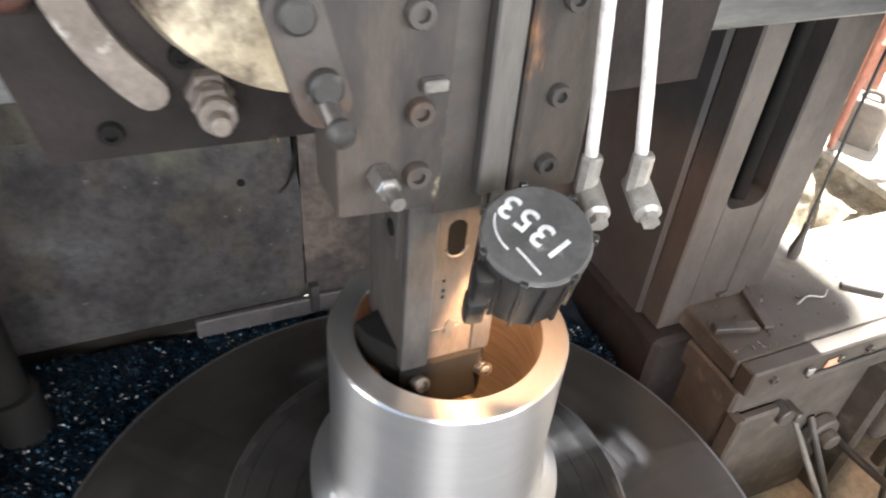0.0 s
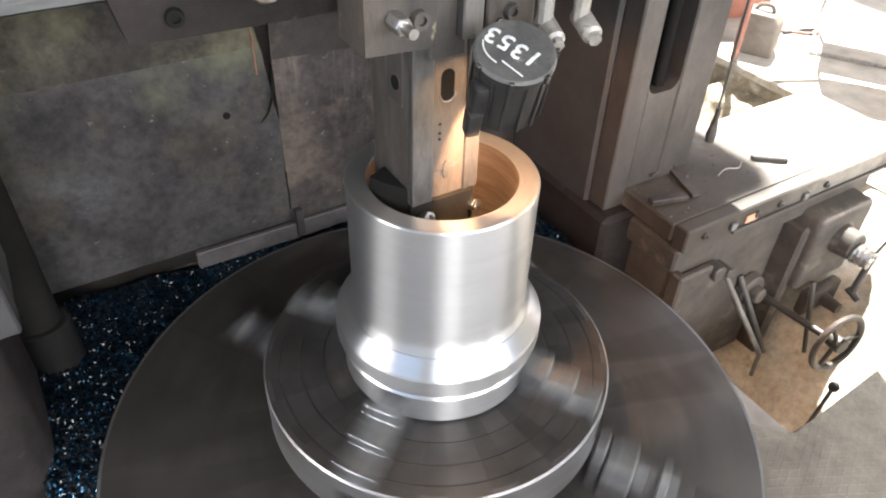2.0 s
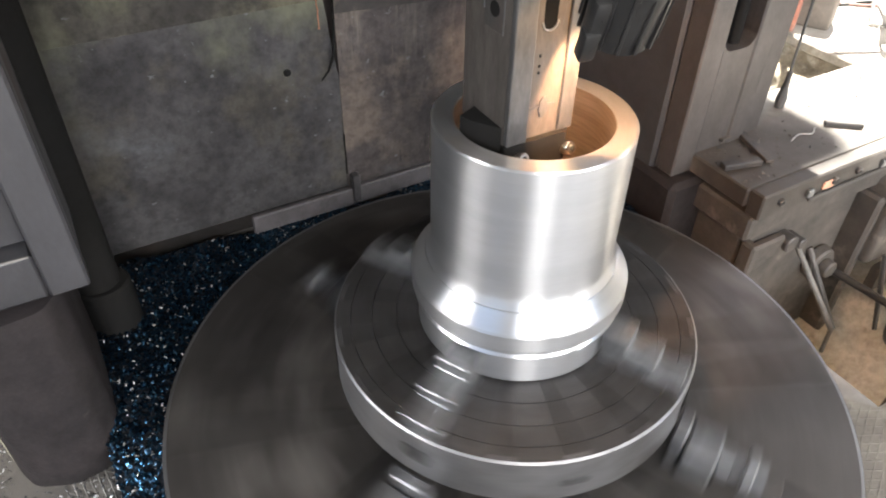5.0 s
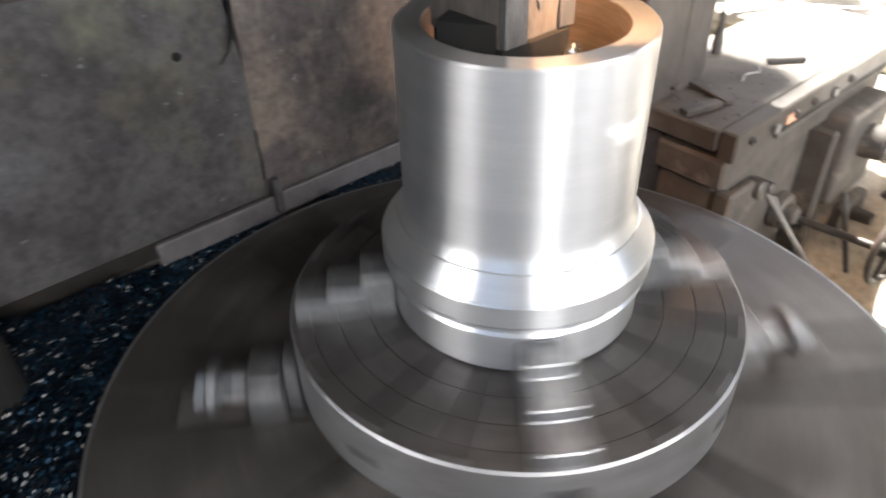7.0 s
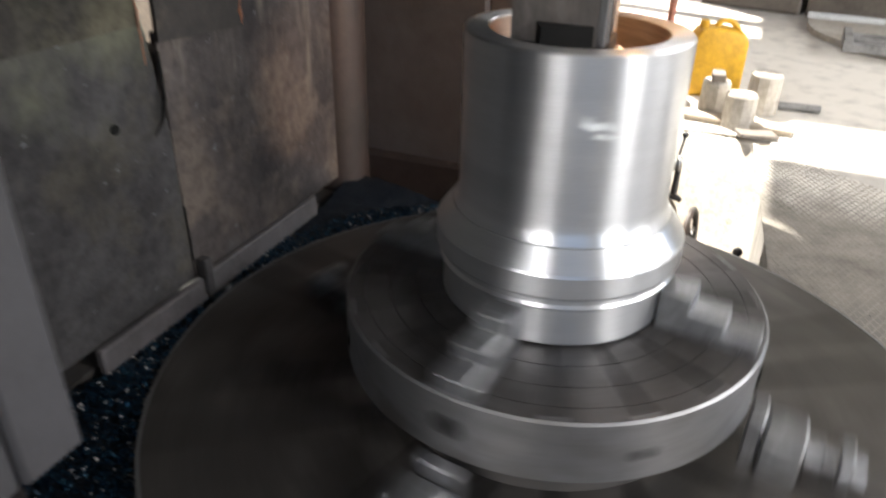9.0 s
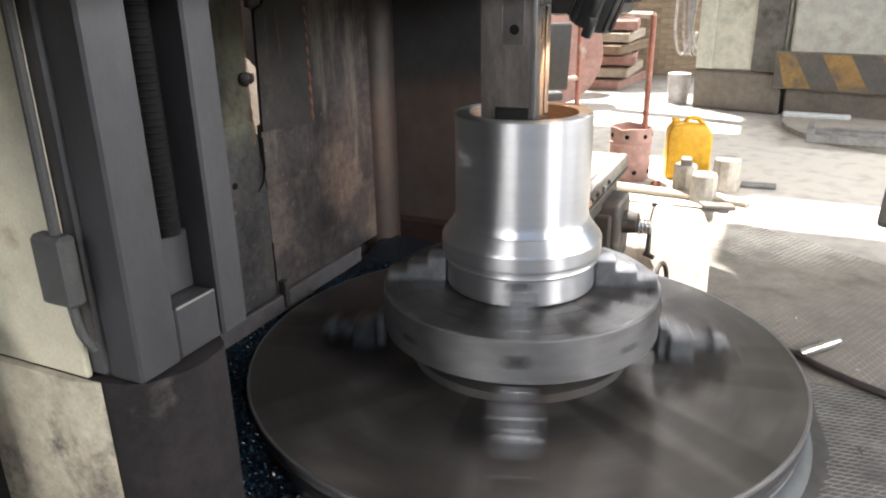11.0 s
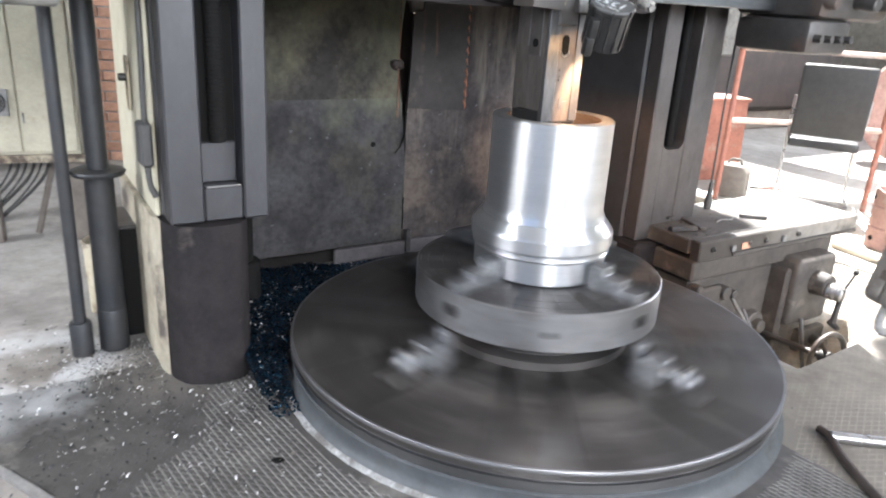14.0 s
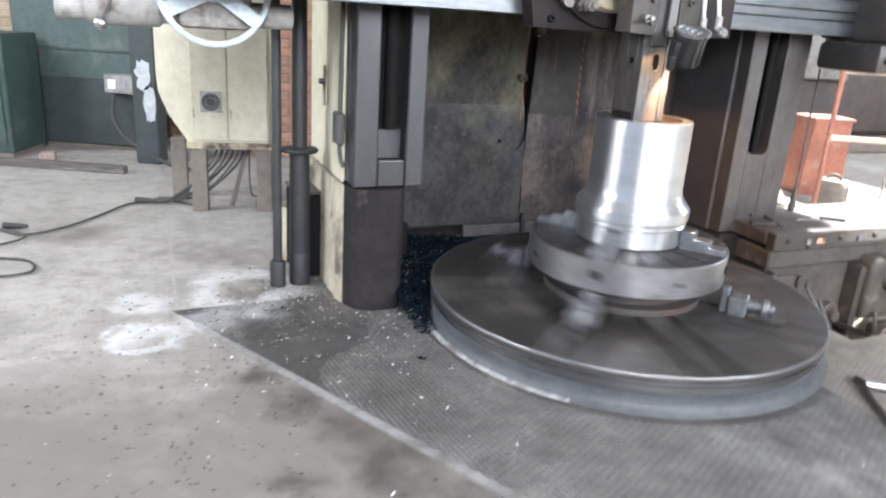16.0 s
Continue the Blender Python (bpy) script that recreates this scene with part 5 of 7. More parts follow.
def build_lamp():
    l = thing("work_lamp", MF, "black ribbed work lamp shining warm light into the bore", "work lamp")
    m = Matrix.Translation((0.003, -0.184, 1.206)) @ pose(0, 0, 0, 21, -9, 0) @ Matrix.Diagonal((0.94, 0.94, 0.96, 1))
    bm = bmesh.new()
    lathe(bm, [(0.055, 0.0), (0.064, 0.004), (0.069, 0.125), (0.073, 0.128), (0.073, 0.138), (0.068, 0.142), (0.0, 0.143)], 48, m)
    housing = part("housing", bm, LAMP_BLACK, l, "black round lamp housing")
    bm = bmesh.new()
    lathe(bm, [(0.0, 0.1432), (0.058, 0.1432), (0.064, 0.1445), (0.069, 0.1438), (0.0725, 0.139)], 48, m)
    part("cap", bm, LAMP_CAP, housing, "dusty worn black cap")
    for k in range(14):
        bm = bmesh.new()
        a = 2 * math.pi * k / 14
        box(bm, 0.064, 0.072, -0.003, 0.003, 0.01, 0.13, 0.001, m @ pose(0, 0, 0, 0, 0, math.degrees(a)))
        if k % 2:
            box(bm, 0.071, 0.078, -0.005, 0.005, 0.128, 0.144, 0.001, m @ pose(0, 0, 0, 0, 0, math.degrees(a)))
        part("rib", bm, LAMP_BLACK, housing)
    bm = bmesh.new()
    box(bm, -0.082, -0.045, -0.045, -0.008, 0.02, 0.11, 0.01, m @ pose(0, 0, 0, 0, 0, -14), 2)
    box(bm, -0.088, -0.058, -0.05, -0.02, -0.012, 0.05, 0.007, m @ pose(0, 0, 0, 0, 0, -14), 2)
    part("hinge_block", bm, LAMP_BLACK, l, "black hinge block")
    bm = bmesh.new()
    lathe(bm, [(0, 0.012), (0.05, 0.012), (0.053, 0.004)], 32, m)
    part("lens", bm, LAMP_GLOW, l, "warm glowing lamp face")
    # painted figures and swoosh on the cap
    text = m @ Matrix.Translation((-0.002, 0.008, 0.1440)) @ pose(0, 0, 0, 0, 0, 112)
    for k, ch in enumerate("1353"):
        cu = bpy.data.curves.new("figure", "FONT")
        cu.body, cu.size, cu.align_x, cu.align_y, cu.extrude, cu.offset = ch, 0.05, "CENTER", "CENTER", 0.0004, 0.0007
        tmp = new("figure", cu)
        me = bpy.data.meshes.new_from_object(tmp.evaluated_get(bpy.context.evaluated_depsgraph_get()))
        bpy.data.objects.remove(tmp)
        me.materials.append(OLD_WHITE)
        ob = new("figure", me)
        ob.parent = l
        ob.matrix_local = text @ pose(-0.042 + 0.028 * k, -0.004 + 0.002 * (k % 2), 0, 0, 0, 4 * (k - 1))
        ob["label"] = "white hand-painted figure " + ch
    bm = bmesh.new()
    tube(bm, [text @ Vector((0.052 * math.cos(radians(a)), 0.046 * math.sin(radians(a)), 0.0004)) for a in range(25, 96, 8)], 0.0013, 6)
    part("paint_stroke", bm, OLD_WHITE, l, "white painted stroke")
    bm = bmesh.new()
    tube(bm, [text @ Vector((x, 0.036 - 0.12 * x + 8 * x * x * (x > 0), 0.0004)) for x in (-0.05, -0.035, -0.02, -0.005)], 0.0013, 6)
    part("paint_stroke", bm, OLD_WHITE, l, "white painted stroke")
    # light of the lamp: a spot under the lens
    s = new("lamp_spot", bpy.data.lights.new("lamp_spot", "SPOT"))
    s.data.energy, s.data.color, s.data.spot_size, s.data.spot_blend, s.data.shadow_soft_size = 10.0, (1.0, 0.55, 0.27), radians(84), 0.35, 0.012
    s.matrix_world = MF @ look((0.009, -0.179, 1.195), (0.15, -0.02, 0.934))


def build_conduits():
    for u0, v0, z0, lean in ((0.087, -0.17, 1.34, (-0.075, 0.04)), (0.142, -0.198, 1.35, (-0.1, 0.1))):
        c = thing("coolant_pipe", MF, "stained white pipe with a cloudy end fitting", "pipe", "pipes")
        bm = bmesh.new()
        tube(bm, [(u0 + lean[0] * k + 0.0015 * math.sin(9 * k), v0 + lean[1] * k, z0 + 0.02 + 0.84 * k) for k in (0, 0.12, 0.3, 0.5, 0.7, 1.0)], 0.0084, 12)
        part("hose", bm, WHITE_HOSE, c)
        bm = bmesh.new()
        rod(bm, (u0, v0, z0 + 0.045), (u0, v0, z0 - 0.01), 0.014, seg=8, bevel=0.003)
        rod(bm, (u0 + 0.012, v0 + 0.02, z0 - 0.005), (u0 - 0.006, v0 - 0.045, z0 - 0.02), 0.018, seg=12, bevel=0.005)
        rod(bm, (u0 - 0.006, v0 - 0.045, z0 - 0.02), (u0 - 0.009, v0 - 0.055, z0 - 0.023), 0.012, seg=6)
        part("fitting", bm, CLEAR, c, "cloudy end fitting")


build_left_column()
build_right_column()
build_back_guard()
build_rail()
build_head()
build_lamp()
build_conduits()


# ---- slide bench over the pit, with handles ----
def build_bench():
    b = thing("side_slide", MF, "oily side slide reaching over the pit with a bright flat top", "machine slide")
    bm = bmesh.new()
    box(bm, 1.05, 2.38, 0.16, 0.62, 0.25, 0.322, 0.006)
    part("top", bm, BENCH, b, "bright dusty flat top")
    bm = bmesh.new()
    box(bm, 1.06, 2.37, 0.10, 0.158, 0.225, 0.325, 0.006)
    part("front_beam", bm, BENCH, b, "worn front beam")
    bm = bmesh.new()
    box(bm, 1.06, 2.2, 0.12, 0.55, 0.12, 0.222, 0.01)
    part("lower_beam", bm, DUST_OIL, b)
    bm = bmesh.new()
    box(bm, 1.1, 1.75, 0.15, 0.55, -0.62, 0.118, 0.02)
    part("apron", bm, DUST_OIL, b, "greasy grey apron")
    bm = bmesh.new()
    box(bm, 1.78, 2.12, 0.02, 0.5, -0.22, 0.16, 0.03, seg=3)
    rod(bm, (1.95, 0.05, 0.02), (1.95, -0.06, 0.02), 0.07, 0.06, 24, 0.006)
    part("gear_box", bm, DUST_OIL, b, "dark oily feed box")
    bm = bmesh.new()
    rod(bm, (1.95, -0.06, 0.0), (1.95, -0.14, 0.0), 0.045, 0.03, 20, 0.004)
    for k in range(4):
        torus(bm, 0.04 - 0.003 * k, 0.008, Matrix.Translation((1.95, -0.07 - 0.02 * k, 0)) @ pose(0, 0, 0, 90, 0, 0), 24, 8)
    part("dial_sleeve", bm, CHROME, b, "bright stepped dial sleeve")
    bm = bmesh.new()
    rod(bm, (1.95, -0.13, 0.03), (1.93, -0.13, -0.15), 0.012, 0.016, 10)
    rod(bm, (1.93, -0.11, -0.15), (1.92, -0.17, -0.17), 0.017, 0.013, 12)
    rod(bm, (1.98, -0.12, 0.02), (2.03, -0.13, 0.10), 0.006, 0.006, 8)
    part("crank", bm, OILY, b, "dark crank handle")
    bm = bmesh.new()
    bmesh.ops.create_uvsphere(bm, u_segments=12, v_segments=8, radius=0.016, matrix=Matrix.Translation((2.035, -0.13, 0.112)))
    part("crank_knob", bm, BLACK, b)
    bm = bmesh.new()
    m = Matrix.Translation((1.74, -0.24, -0.26)) @ pose(0, 0, 0, 85, 0, -7)
    torus(bm, 0.125, 0.014, m, 40, 10)
    for k in range(3):
        rod(bm, m @ Vector((0, 0, 0)), m @ Vector((0.125 * math.cos(2.1 * k), 0.125 * math.sin(2.1 * k), 0)), 0.009, seg=8)
    rod(bm, m @ Vector((0, 0, 0.02)), (1.71, 0.16, -0.27), 0.016, seg=12)
    rod(bm, m @ Vector((0, 0, 0.03)), m @ Vector((0, 0, -0.04)), 0.034, 0.03, 16, 0.004)
    part("handwheel", bm, OILY, b, "dark oily handwheel")
    bm = bmesh.new()
    rod(bm, (1.368, 0.13, 0.03), (1.436, -0.115, -0.28), 0.011, 0.012, 10)
    rod(bm, (1.436, -0.115, -0.28), (1.436, -0.12, -0.40), 0.009, 0.009, 8)
    part("lever", bm, GREYPAINT, b, "long worn lever")
    bm = bmesh.new()
    rod(bm, (1.32, 0.15, 0.03), (1.32, 0.09, 0.03), 0.035, seg=18, bevel=0.004)
    rod(bm, (1.37, 0.16, 0.02), (1.37, 0.08, 0.02), 0.022, seg=14, bevel=0.004)
    part("lever_boss", bm, OILY, b)
    bm = bmesh.new()
    rod(bm, (1.56, 0.15, -0.12), (1.60, -0.05, -0.42), 0.014, seg=10)
    part("lever", bm, OILY, b)
    for u in (1.15, 1.42, 1.55, 1.82):
        bm = bmesh.new()
        bolt(bm, u, 0.099, 0.28, 0.014)
        part("beam_screw", bm, OILY, b)

    bm = bmesh.new()
    box(bm, 1.75, 1.80, 0.06, 0.5, -0.62, 0.10, 0.012)
    part("rib", bm, DUST_OIL, b, "dark upright rib")
    bm = bmesh.new()
    box(bm, 1.09, 1.13, 0.09, 0.148, -0.5, 0.1, 0.008)
    box(bm, 1.13, 1.3, 0.11, 0.148, -0.02, 0.07, 0.01)
    part("gib_block", bm, DUST_OIL, b, "oily gib block")
    bm = bmesh.new()
    rod(bm, (1.62, 0.148, -0.2), (1.62, 0.10, -0.2), 0.075, 0.07, 24, 0.008)
    rod(bm, (1.62, 0.10, -0.2), (1.62, 0.06, -0.2), 0.04, 0.036, 20, 0.006)
    part("shaft_cover", bm, DUST_OIL, b, "round shaft cover")
    bm = bmesh.new()
    box(bm, 1.85, 2.08, -0.02, 0.03, -0.36, -0.235, 0.02, seg=2)
    rod(bm, (1.97, -0.02, -0.3), (1.97, -0.1, -0.3), 0.03, 0.025, 16, 0.004)
    part("lower_box", bm, DUST_OIL, b, "dark lower feed box")
    bm = bmesh.new()
    rod(bm, (1.86, 0.0, -0.17), (1.80, -0.12, -0.46), 0.013, 0.01, 10)
    part("lever", bm, OILY, b)
    bm = bmesh.new()
    rod(bm, (1.345, -0.40, -0.78), (1.364, -0.431, -0.12), 0.009, 0.007, 10)
    rod(bm, (1.348, -0.405, -0.6), (1.40, 0.16, -0.5), 0.009, 0.009, 10)
    lever = part("ball_lever", bm, OILY, b, "thin lever with a round ball")
    bm = bmesh.new()
    bmesh.ops.create_uvsphere(bm, u_segments=16, v_segments=10, radius=0.019, matrix=Matrix.Translation((1.364, -0.432, -0.105)))
    part("ball", bm, BLACK, lever)
    bm = bmesh.new()
    box(bm, 1.30, 2.36, 0.088, 0.0985, 0.232, 0.25, 0.003)
    part("wiper_strip", bm, OILY, b)
    # small orange patch; the sun's brightness on it is in the colour
    bm = bmesh.new()
    box(bm, 1.365, 1.43, 0.094, 0.0985, 0.256, 0.288, 0.002)
    part("paint_patch", bm, ORANGE, b, "orange patch with sunlit brightness in its colour")
    for u in (1.28, 1.68):
        bm = bmesh.new()
        box(bm, u, u + 0.03, 0.085, 0.0995, 0.255, 0.285, 0.003)
        part("square_nut", bm, JAW, b)

    def flat(name, outline, h, mat, at, label, cat):
        bm = bmesh.new()
        prism(bm, outline, 0, h)
        solo(name, bm, mat, MF @ at, label, cat)
    # loose things on the slide
    bm = bmesh.new()
    box(bm, -0.07, 0.07, -0.011, 0.011, 0, 0.018, 0.003)
    solo("tool_bit", bm, OILY, MF @ pose(1.69, 0.285, 0.323, 0, 0, -38), "short dark square steel bar on the slide top", "steel bar")
    bm = bmesh.new()
    box(bm, -0.005, 0.215, -0.017, 0.017, 0, 0.014, 0.003, pose(0, 0, 0, 0, 0, -107))
    box(bm, -0.005, 0.14, -0.017, 0.017, 0.0145, 0.028, 0.003, pose(0, 0, 0, 0, 0, -167))
    solo("bent_bracket", bm, HEAD, MF @ pose(1.304, 0.445, 0.3235), "bent scrap steel bracket lying on the slide", "scrap bracket")
    bm = bmesh.new()
    box(bm, -0.075, 0.075, -0.018, 0.018, 0, 0.022, 0.004)
    solo("packing_block", bm, HEAD, MF @ pose(1.135, 0.275, 0.3235, 0, 0, -15), "small brown packing block on the slide", "packing block")
    bm = bmesh.new()
    tube(bm, curve_points([(0, 0, 0.006), (0.06, 0.03, 0.006), (0.11, 0.02, 0.006), (0.15, 0.05, 0.006)], 6), 0.003, 6)
    solo("wire_scrap", bm, STRIP, MF @ pose(1.42, 0.3, 0.323, 0, 0, -10), "thin curled wire scrap on the slide", "wire")
    rng = random.Random(11)
    bm = bmesh.new()
    for _ in range(230):
        u, v = rng.uniform(1.07, 2.3), rng.uniform(0.17, 0.6)
        if rng.random() < 0.6:
            u = 1.07 + abs(rng.gauss(0, 0.18))
        sz = rng.uniform(0.003, 0.011)
        q = [bm.verts.new((u + sz * rng.uniform(-1, 1), v + sz * rng.uniform(-1, 1), 0.3225 + (sz * 0.8 if k == 3 else 0))) for k in range(4)]
        for f in ((0, 1, 3), (1, 2, 3), (2, 0, 3), (0, 2, 1)):
            bm.faces.new([q[k] for k in f])
    solo("slide_crumbs", bm, DUST_OIL, MF, "crumbs of swarf and dirt on the slide", "dirt", kind="stuff")
    # the cable with a weight, hanging beside the column
    c = thing("hanging_rope", MF, "thin dark rope with a swollen end beside the column", "rope")
    bm = bmesh.new()
    tube(bm, [(1.592, 0.503, 0.325), (1.593, 0.505, 0.36), (1.60, 0.51, 0.42)], [0.018, 0.022, 0.012], 10)
    tube(bm, [(1.60, 0.51, 0.42), (1.612, 0.53, 0.88), (1.63, 0.545, 1.5), (1.64, 0.55, 2.6)], 0.0055, 8)
    part("line", bm, CABLE, c)
    bm = bmesh.new()
    rod(bm, (1.596, 0.506, 0.40), (1.6, 0.51, 0.47), 0.011, seg=10)
    part("ferrule", bm, OILY, c)


build_bench()


# ---- left side: feed shafts, oil box, handwheel, cabinets ----
def build_shafts():
    for name, x, y, r, base in (("feed_shaft", -1.664, 0.064, 0.022, 0.13), ("elevating_screw", -1.572, 0.13, 0.036, 0.16)):
        s = thing(name, Matrix.Translation((x, y, 0)), "dark vertical machine shaft with a collared foot on the floor", "machine shaft", "vertical shafts")
        bm = bmesh.new()
        rod(bm, (0, 0, 0.01), (0.0, 0.0, 1.5), r, seg=20)
        part("shaft", bm, SHAFT, s)
        bm = bmesh.new()
        lathe(bm, [(0, base), (r + 0.012, base), (r + 0.016, base - 0.01), (r + 0.016, 0.0)], 24)
        part("foot", bm, SHAFT, s)
        if r > 0.03:
            bm = bmesh.new()
            lathe(bm, [(r, 0.69), (r + 0.05, 0.685), (r + 0.055, 0.678), (r + 0.05, 0.668), (r, 0.664)], 28)
            part("collar", bm, SHAFT, s, "thin round collar")
            bm = bmesh.new()
            lathe(bm, [(r, 0.662), (r + 0.012, 0.66), (r + 0.014, 0.162)], 24)
            part("sleeve", bm, SHAFT, s, "dark lower sleeve")
    b = thing("oil_box", MF @ pose(-1.265, 0.98, 0), "open black oil box standing beside the column", "oil box")
    bm = bmesh.new()
    box(bm, -0.11, 0.05, -0.14, 0.12, 0.0, 0.44, 0.02, seg=2)
    part("tank", bm, DARK, b)
    bm = bmesh.new()
    box(bm, -0.115, 0.055, -0.145, 0.125, 0.441, 0.455, 0.004)
    part("rim", bm, OILY, b, "oily black rim")

    k = thing("oil_bucket", Matrix.Translation((-1.70, 0.47, 0)), "dirty cream bucket standing behind the shafts", "bucket")
    bm = bmesh.new()
    lathe(bm, [(0, 0.004), (0.07, 0.0), (0.08, 0.3), (0.084, 0.305), (0.078, 0.31), (0.068, 0.01), (0, 0.012)], 28)
    part("pail", bm, CREAM_OLD, k)
    a = thing("rail_handwheel", MF, "pale handwheel on the greasy gear arm at the rail's end", "handwheel")
    c = Vector((-1.765, 0.40, 1.368))
    bm = bmesh.new()
    m = Matrix.Translation(c) @ pose(0, 0, 0, 90, 0, 0) @ pose(0, 0, 0, 4, 6, 0)
    torus(bm, 0.203, 0.013, m, 56, 12)
    part("rim", bm, BLUEPAINT, a, "pale painted wheel rim")
    for k in range(3):
        bm = bmesh.new()
        ang = math.radians(-35 + 120 * k)
        o = [(0.03 * math.cos(ang + 1.2), 0.03 * math.sin(ang + 1.2)), (0.03 * math.cos(ang - 1.2), 0.03 * math.sin(ang - 1.2)),
             (0.197 * math.cos(ang) + 0.027 * math.sin(ang), 0.197 * math.sin(ang) - 0.027 * math.cos(ang)), (0.197 * math.cos(ang) - 0.027 * math.sin(ang), 0.197 * math.sin(ang) + 0.027 * math.cos(ang))]
        prism(bm, o, -0.01, 0.01, m)
        part("spoke", bm, BLUEPAINT, a)
    bm = bmesh.new()
    rod(bm, m @ Vector((0, 0, 0.04)), m @ Vector((0, 0, -0.06)), 0.045, 0.05, 24, 0.005)
    hub = part("hub", bm, BLUEPAINT, a)
    bm = bmesh.new()
    torus(bm, 0.03, 0.005, m @ Matrix.Translation((0, 0, 0.042)), 28, 8)
    part("hub_ring", bm, BLUEPAINT, hub)
    bm = bmesh.new()
    rod(bm, (-2.32, 0.52, 1.28), (-1.45, 0.52, 1.28), 0.05, seg=20, bevel=0.008)
    rod(bm, (-2.22, 0.52, 1.30), (-1.95, 0.52, 1.30), 0.085, seg=20, bevel=0.015)
    box(bm, -1.9, -1.62, 0.44, 0.66, 1.22, 1.5, 0.03, seg=2)
    part("gear_arm", bm, ARM, a, "rust-streaked white gear arm")
    bm = bmesh.new()
    rod(bm, (-2.12, 0.46, 1.33), (-2.16, 0.38, 1.24), 0.008, seg=8)
    bmesh.ops.create_uvsphere(bm, u_segments=12, v_segments=8, radius=0.024, matrix=Matrix.Translation((-2.165, 0.37, 1.225)))
    part("ball_lever", bm, CHROME, a, "bright ball lever")


def build_cabinet():
    m = Matrix.Translation((-2.545, 1.245, 0)) @ pose(0, 0, 0, 0, 0, 14)
    c = thing("control_cabinet", m, "cream electrical cabinet with a fan grille, standing on steel legs", "electrical cabinet")
    bm = bmesh.new()
    rings = []
    for z, x in ((0.46, -0.03), (0.54, -0.09), (0.64, -0.16), (0.76, -0.21), (0.86, -0.22), (2.0, -0.22)):
        rings.append([bm.verts.new((a, b, z)) for a, b in ((x, 0.1 * (-0.02 - x) / 0.2), (-0.02, 0.0), (0.48, 0.0), (0.48, 0.5), (x, 0.5))])
    for lo, hi in zip(rings, rings[1:]):
        for i in range(5):
            bm.faces.new((lo[i], lo[(i + 1) % 5], hi[(i + 1) % 5], hi[i]))
    bm.faces.new(rings[0][::-1])
    bm.faces.new(rings[-1])
    part("body", bm, CREAM, c)
    bm = bmesh.new()
    prism(bm, [(-0.04, -0.01), (0.5, -0.01), (0.5, 0.5), (-0.04, 0.5)], 0.42, 0.458)
    part("plinth", bm, CREAM_OLD, c, "stained cream plinth")
    for x0, x1 in ((0.0, 0.22), (0.228, 0.47)):
        bm = bmesh.new()
        box(bm, x0, x1, -0.012, -0.002, 0.475, 1.98, 0.004)
        door = part("door", bm, CREAM, c, "cream cabinet door")
        for z in (0.62, 1.3, 1.85):
            bm = bmesh.new()
            rod(bm, (x0 + 0.012, -0.0125, z), (x0 + 0.012, -0.0125, z + 0.05), 0.005, seg=8)
            part("hinge", bm, STRIP, door)
    bm = bmesh.new()
    box(bm, 0.055, 0.185, -0.02, -0.0125, 0.655, 0.785, 0.004)
    part("fan_plate", bm, STRIP, c, "grey fan plate")
    bm = bmesh.new()
    for r in (0.05, 0.036, 0.022):
        torus(bm, r, 0.005, Matrix.Translation((0.12, -0.022, 0.72)) @ pose(0, 0, 0, 90, 0, 0), 28, 6)
    rod(bm, (0.12, -0.021, 0.72), (0.12, -0.03, 0.72), 0.02, seg=14)
    part("fan_grille", bm, BLACK, c, "black round fan grille")
    for x, y in ((-0.02, 0.0), (0.39, 0.0), (-0.2, 0.36), (0.39, 0.42)):
        bm = bmesh.new()
        box(bm, x, x + 0.1, y, y + 0.07, 0.0, 0.418, 0.004)
        part("leg", bm, PRESS_DARK, c, "brown steel leg")
    for k in range(6):
        bm = bmesh.new()
        x = 0.14 + 0.035 * k
        tube(bm, curve_points([(x, 0.2, 0.44), (x - 0.05, 0.19 - 0.01 * (k % 3), 0.3), (x - 0.2 - 0.02 * (k % 2), 0.16, 0.13), (x - 0.36, 0.14 + 0.02 * k, 0.03), (-0.3 + 0.02 * (k % 4), 0.16 + 0.02 * k, 0.02)], 6), 0.006 + 0.0025 * (k % 2), 8)
        part("cable", bm, CABLE, c, "black cable")
    bm = bmesh.new()
    rod(bm, (0.33, 0.2, 0.43), (0.22, 0.12, 0.01), 0.016, 0.016, 10)
    part("strut", bm, PRESS_DARK, c, "leaning brown strut")
    bm = bmesh.new()
    tube(bm, curve_points([(0.34, 0.12, 0.44), (0.34, 0.1, 0.2), (0.36, 0.06, 0.1), (0.41, 0.06, 0.14), (0.42, 0.08, 0.44)], 6), 0.006, 8)
    part("loose_wire", bm, CABLE, c)


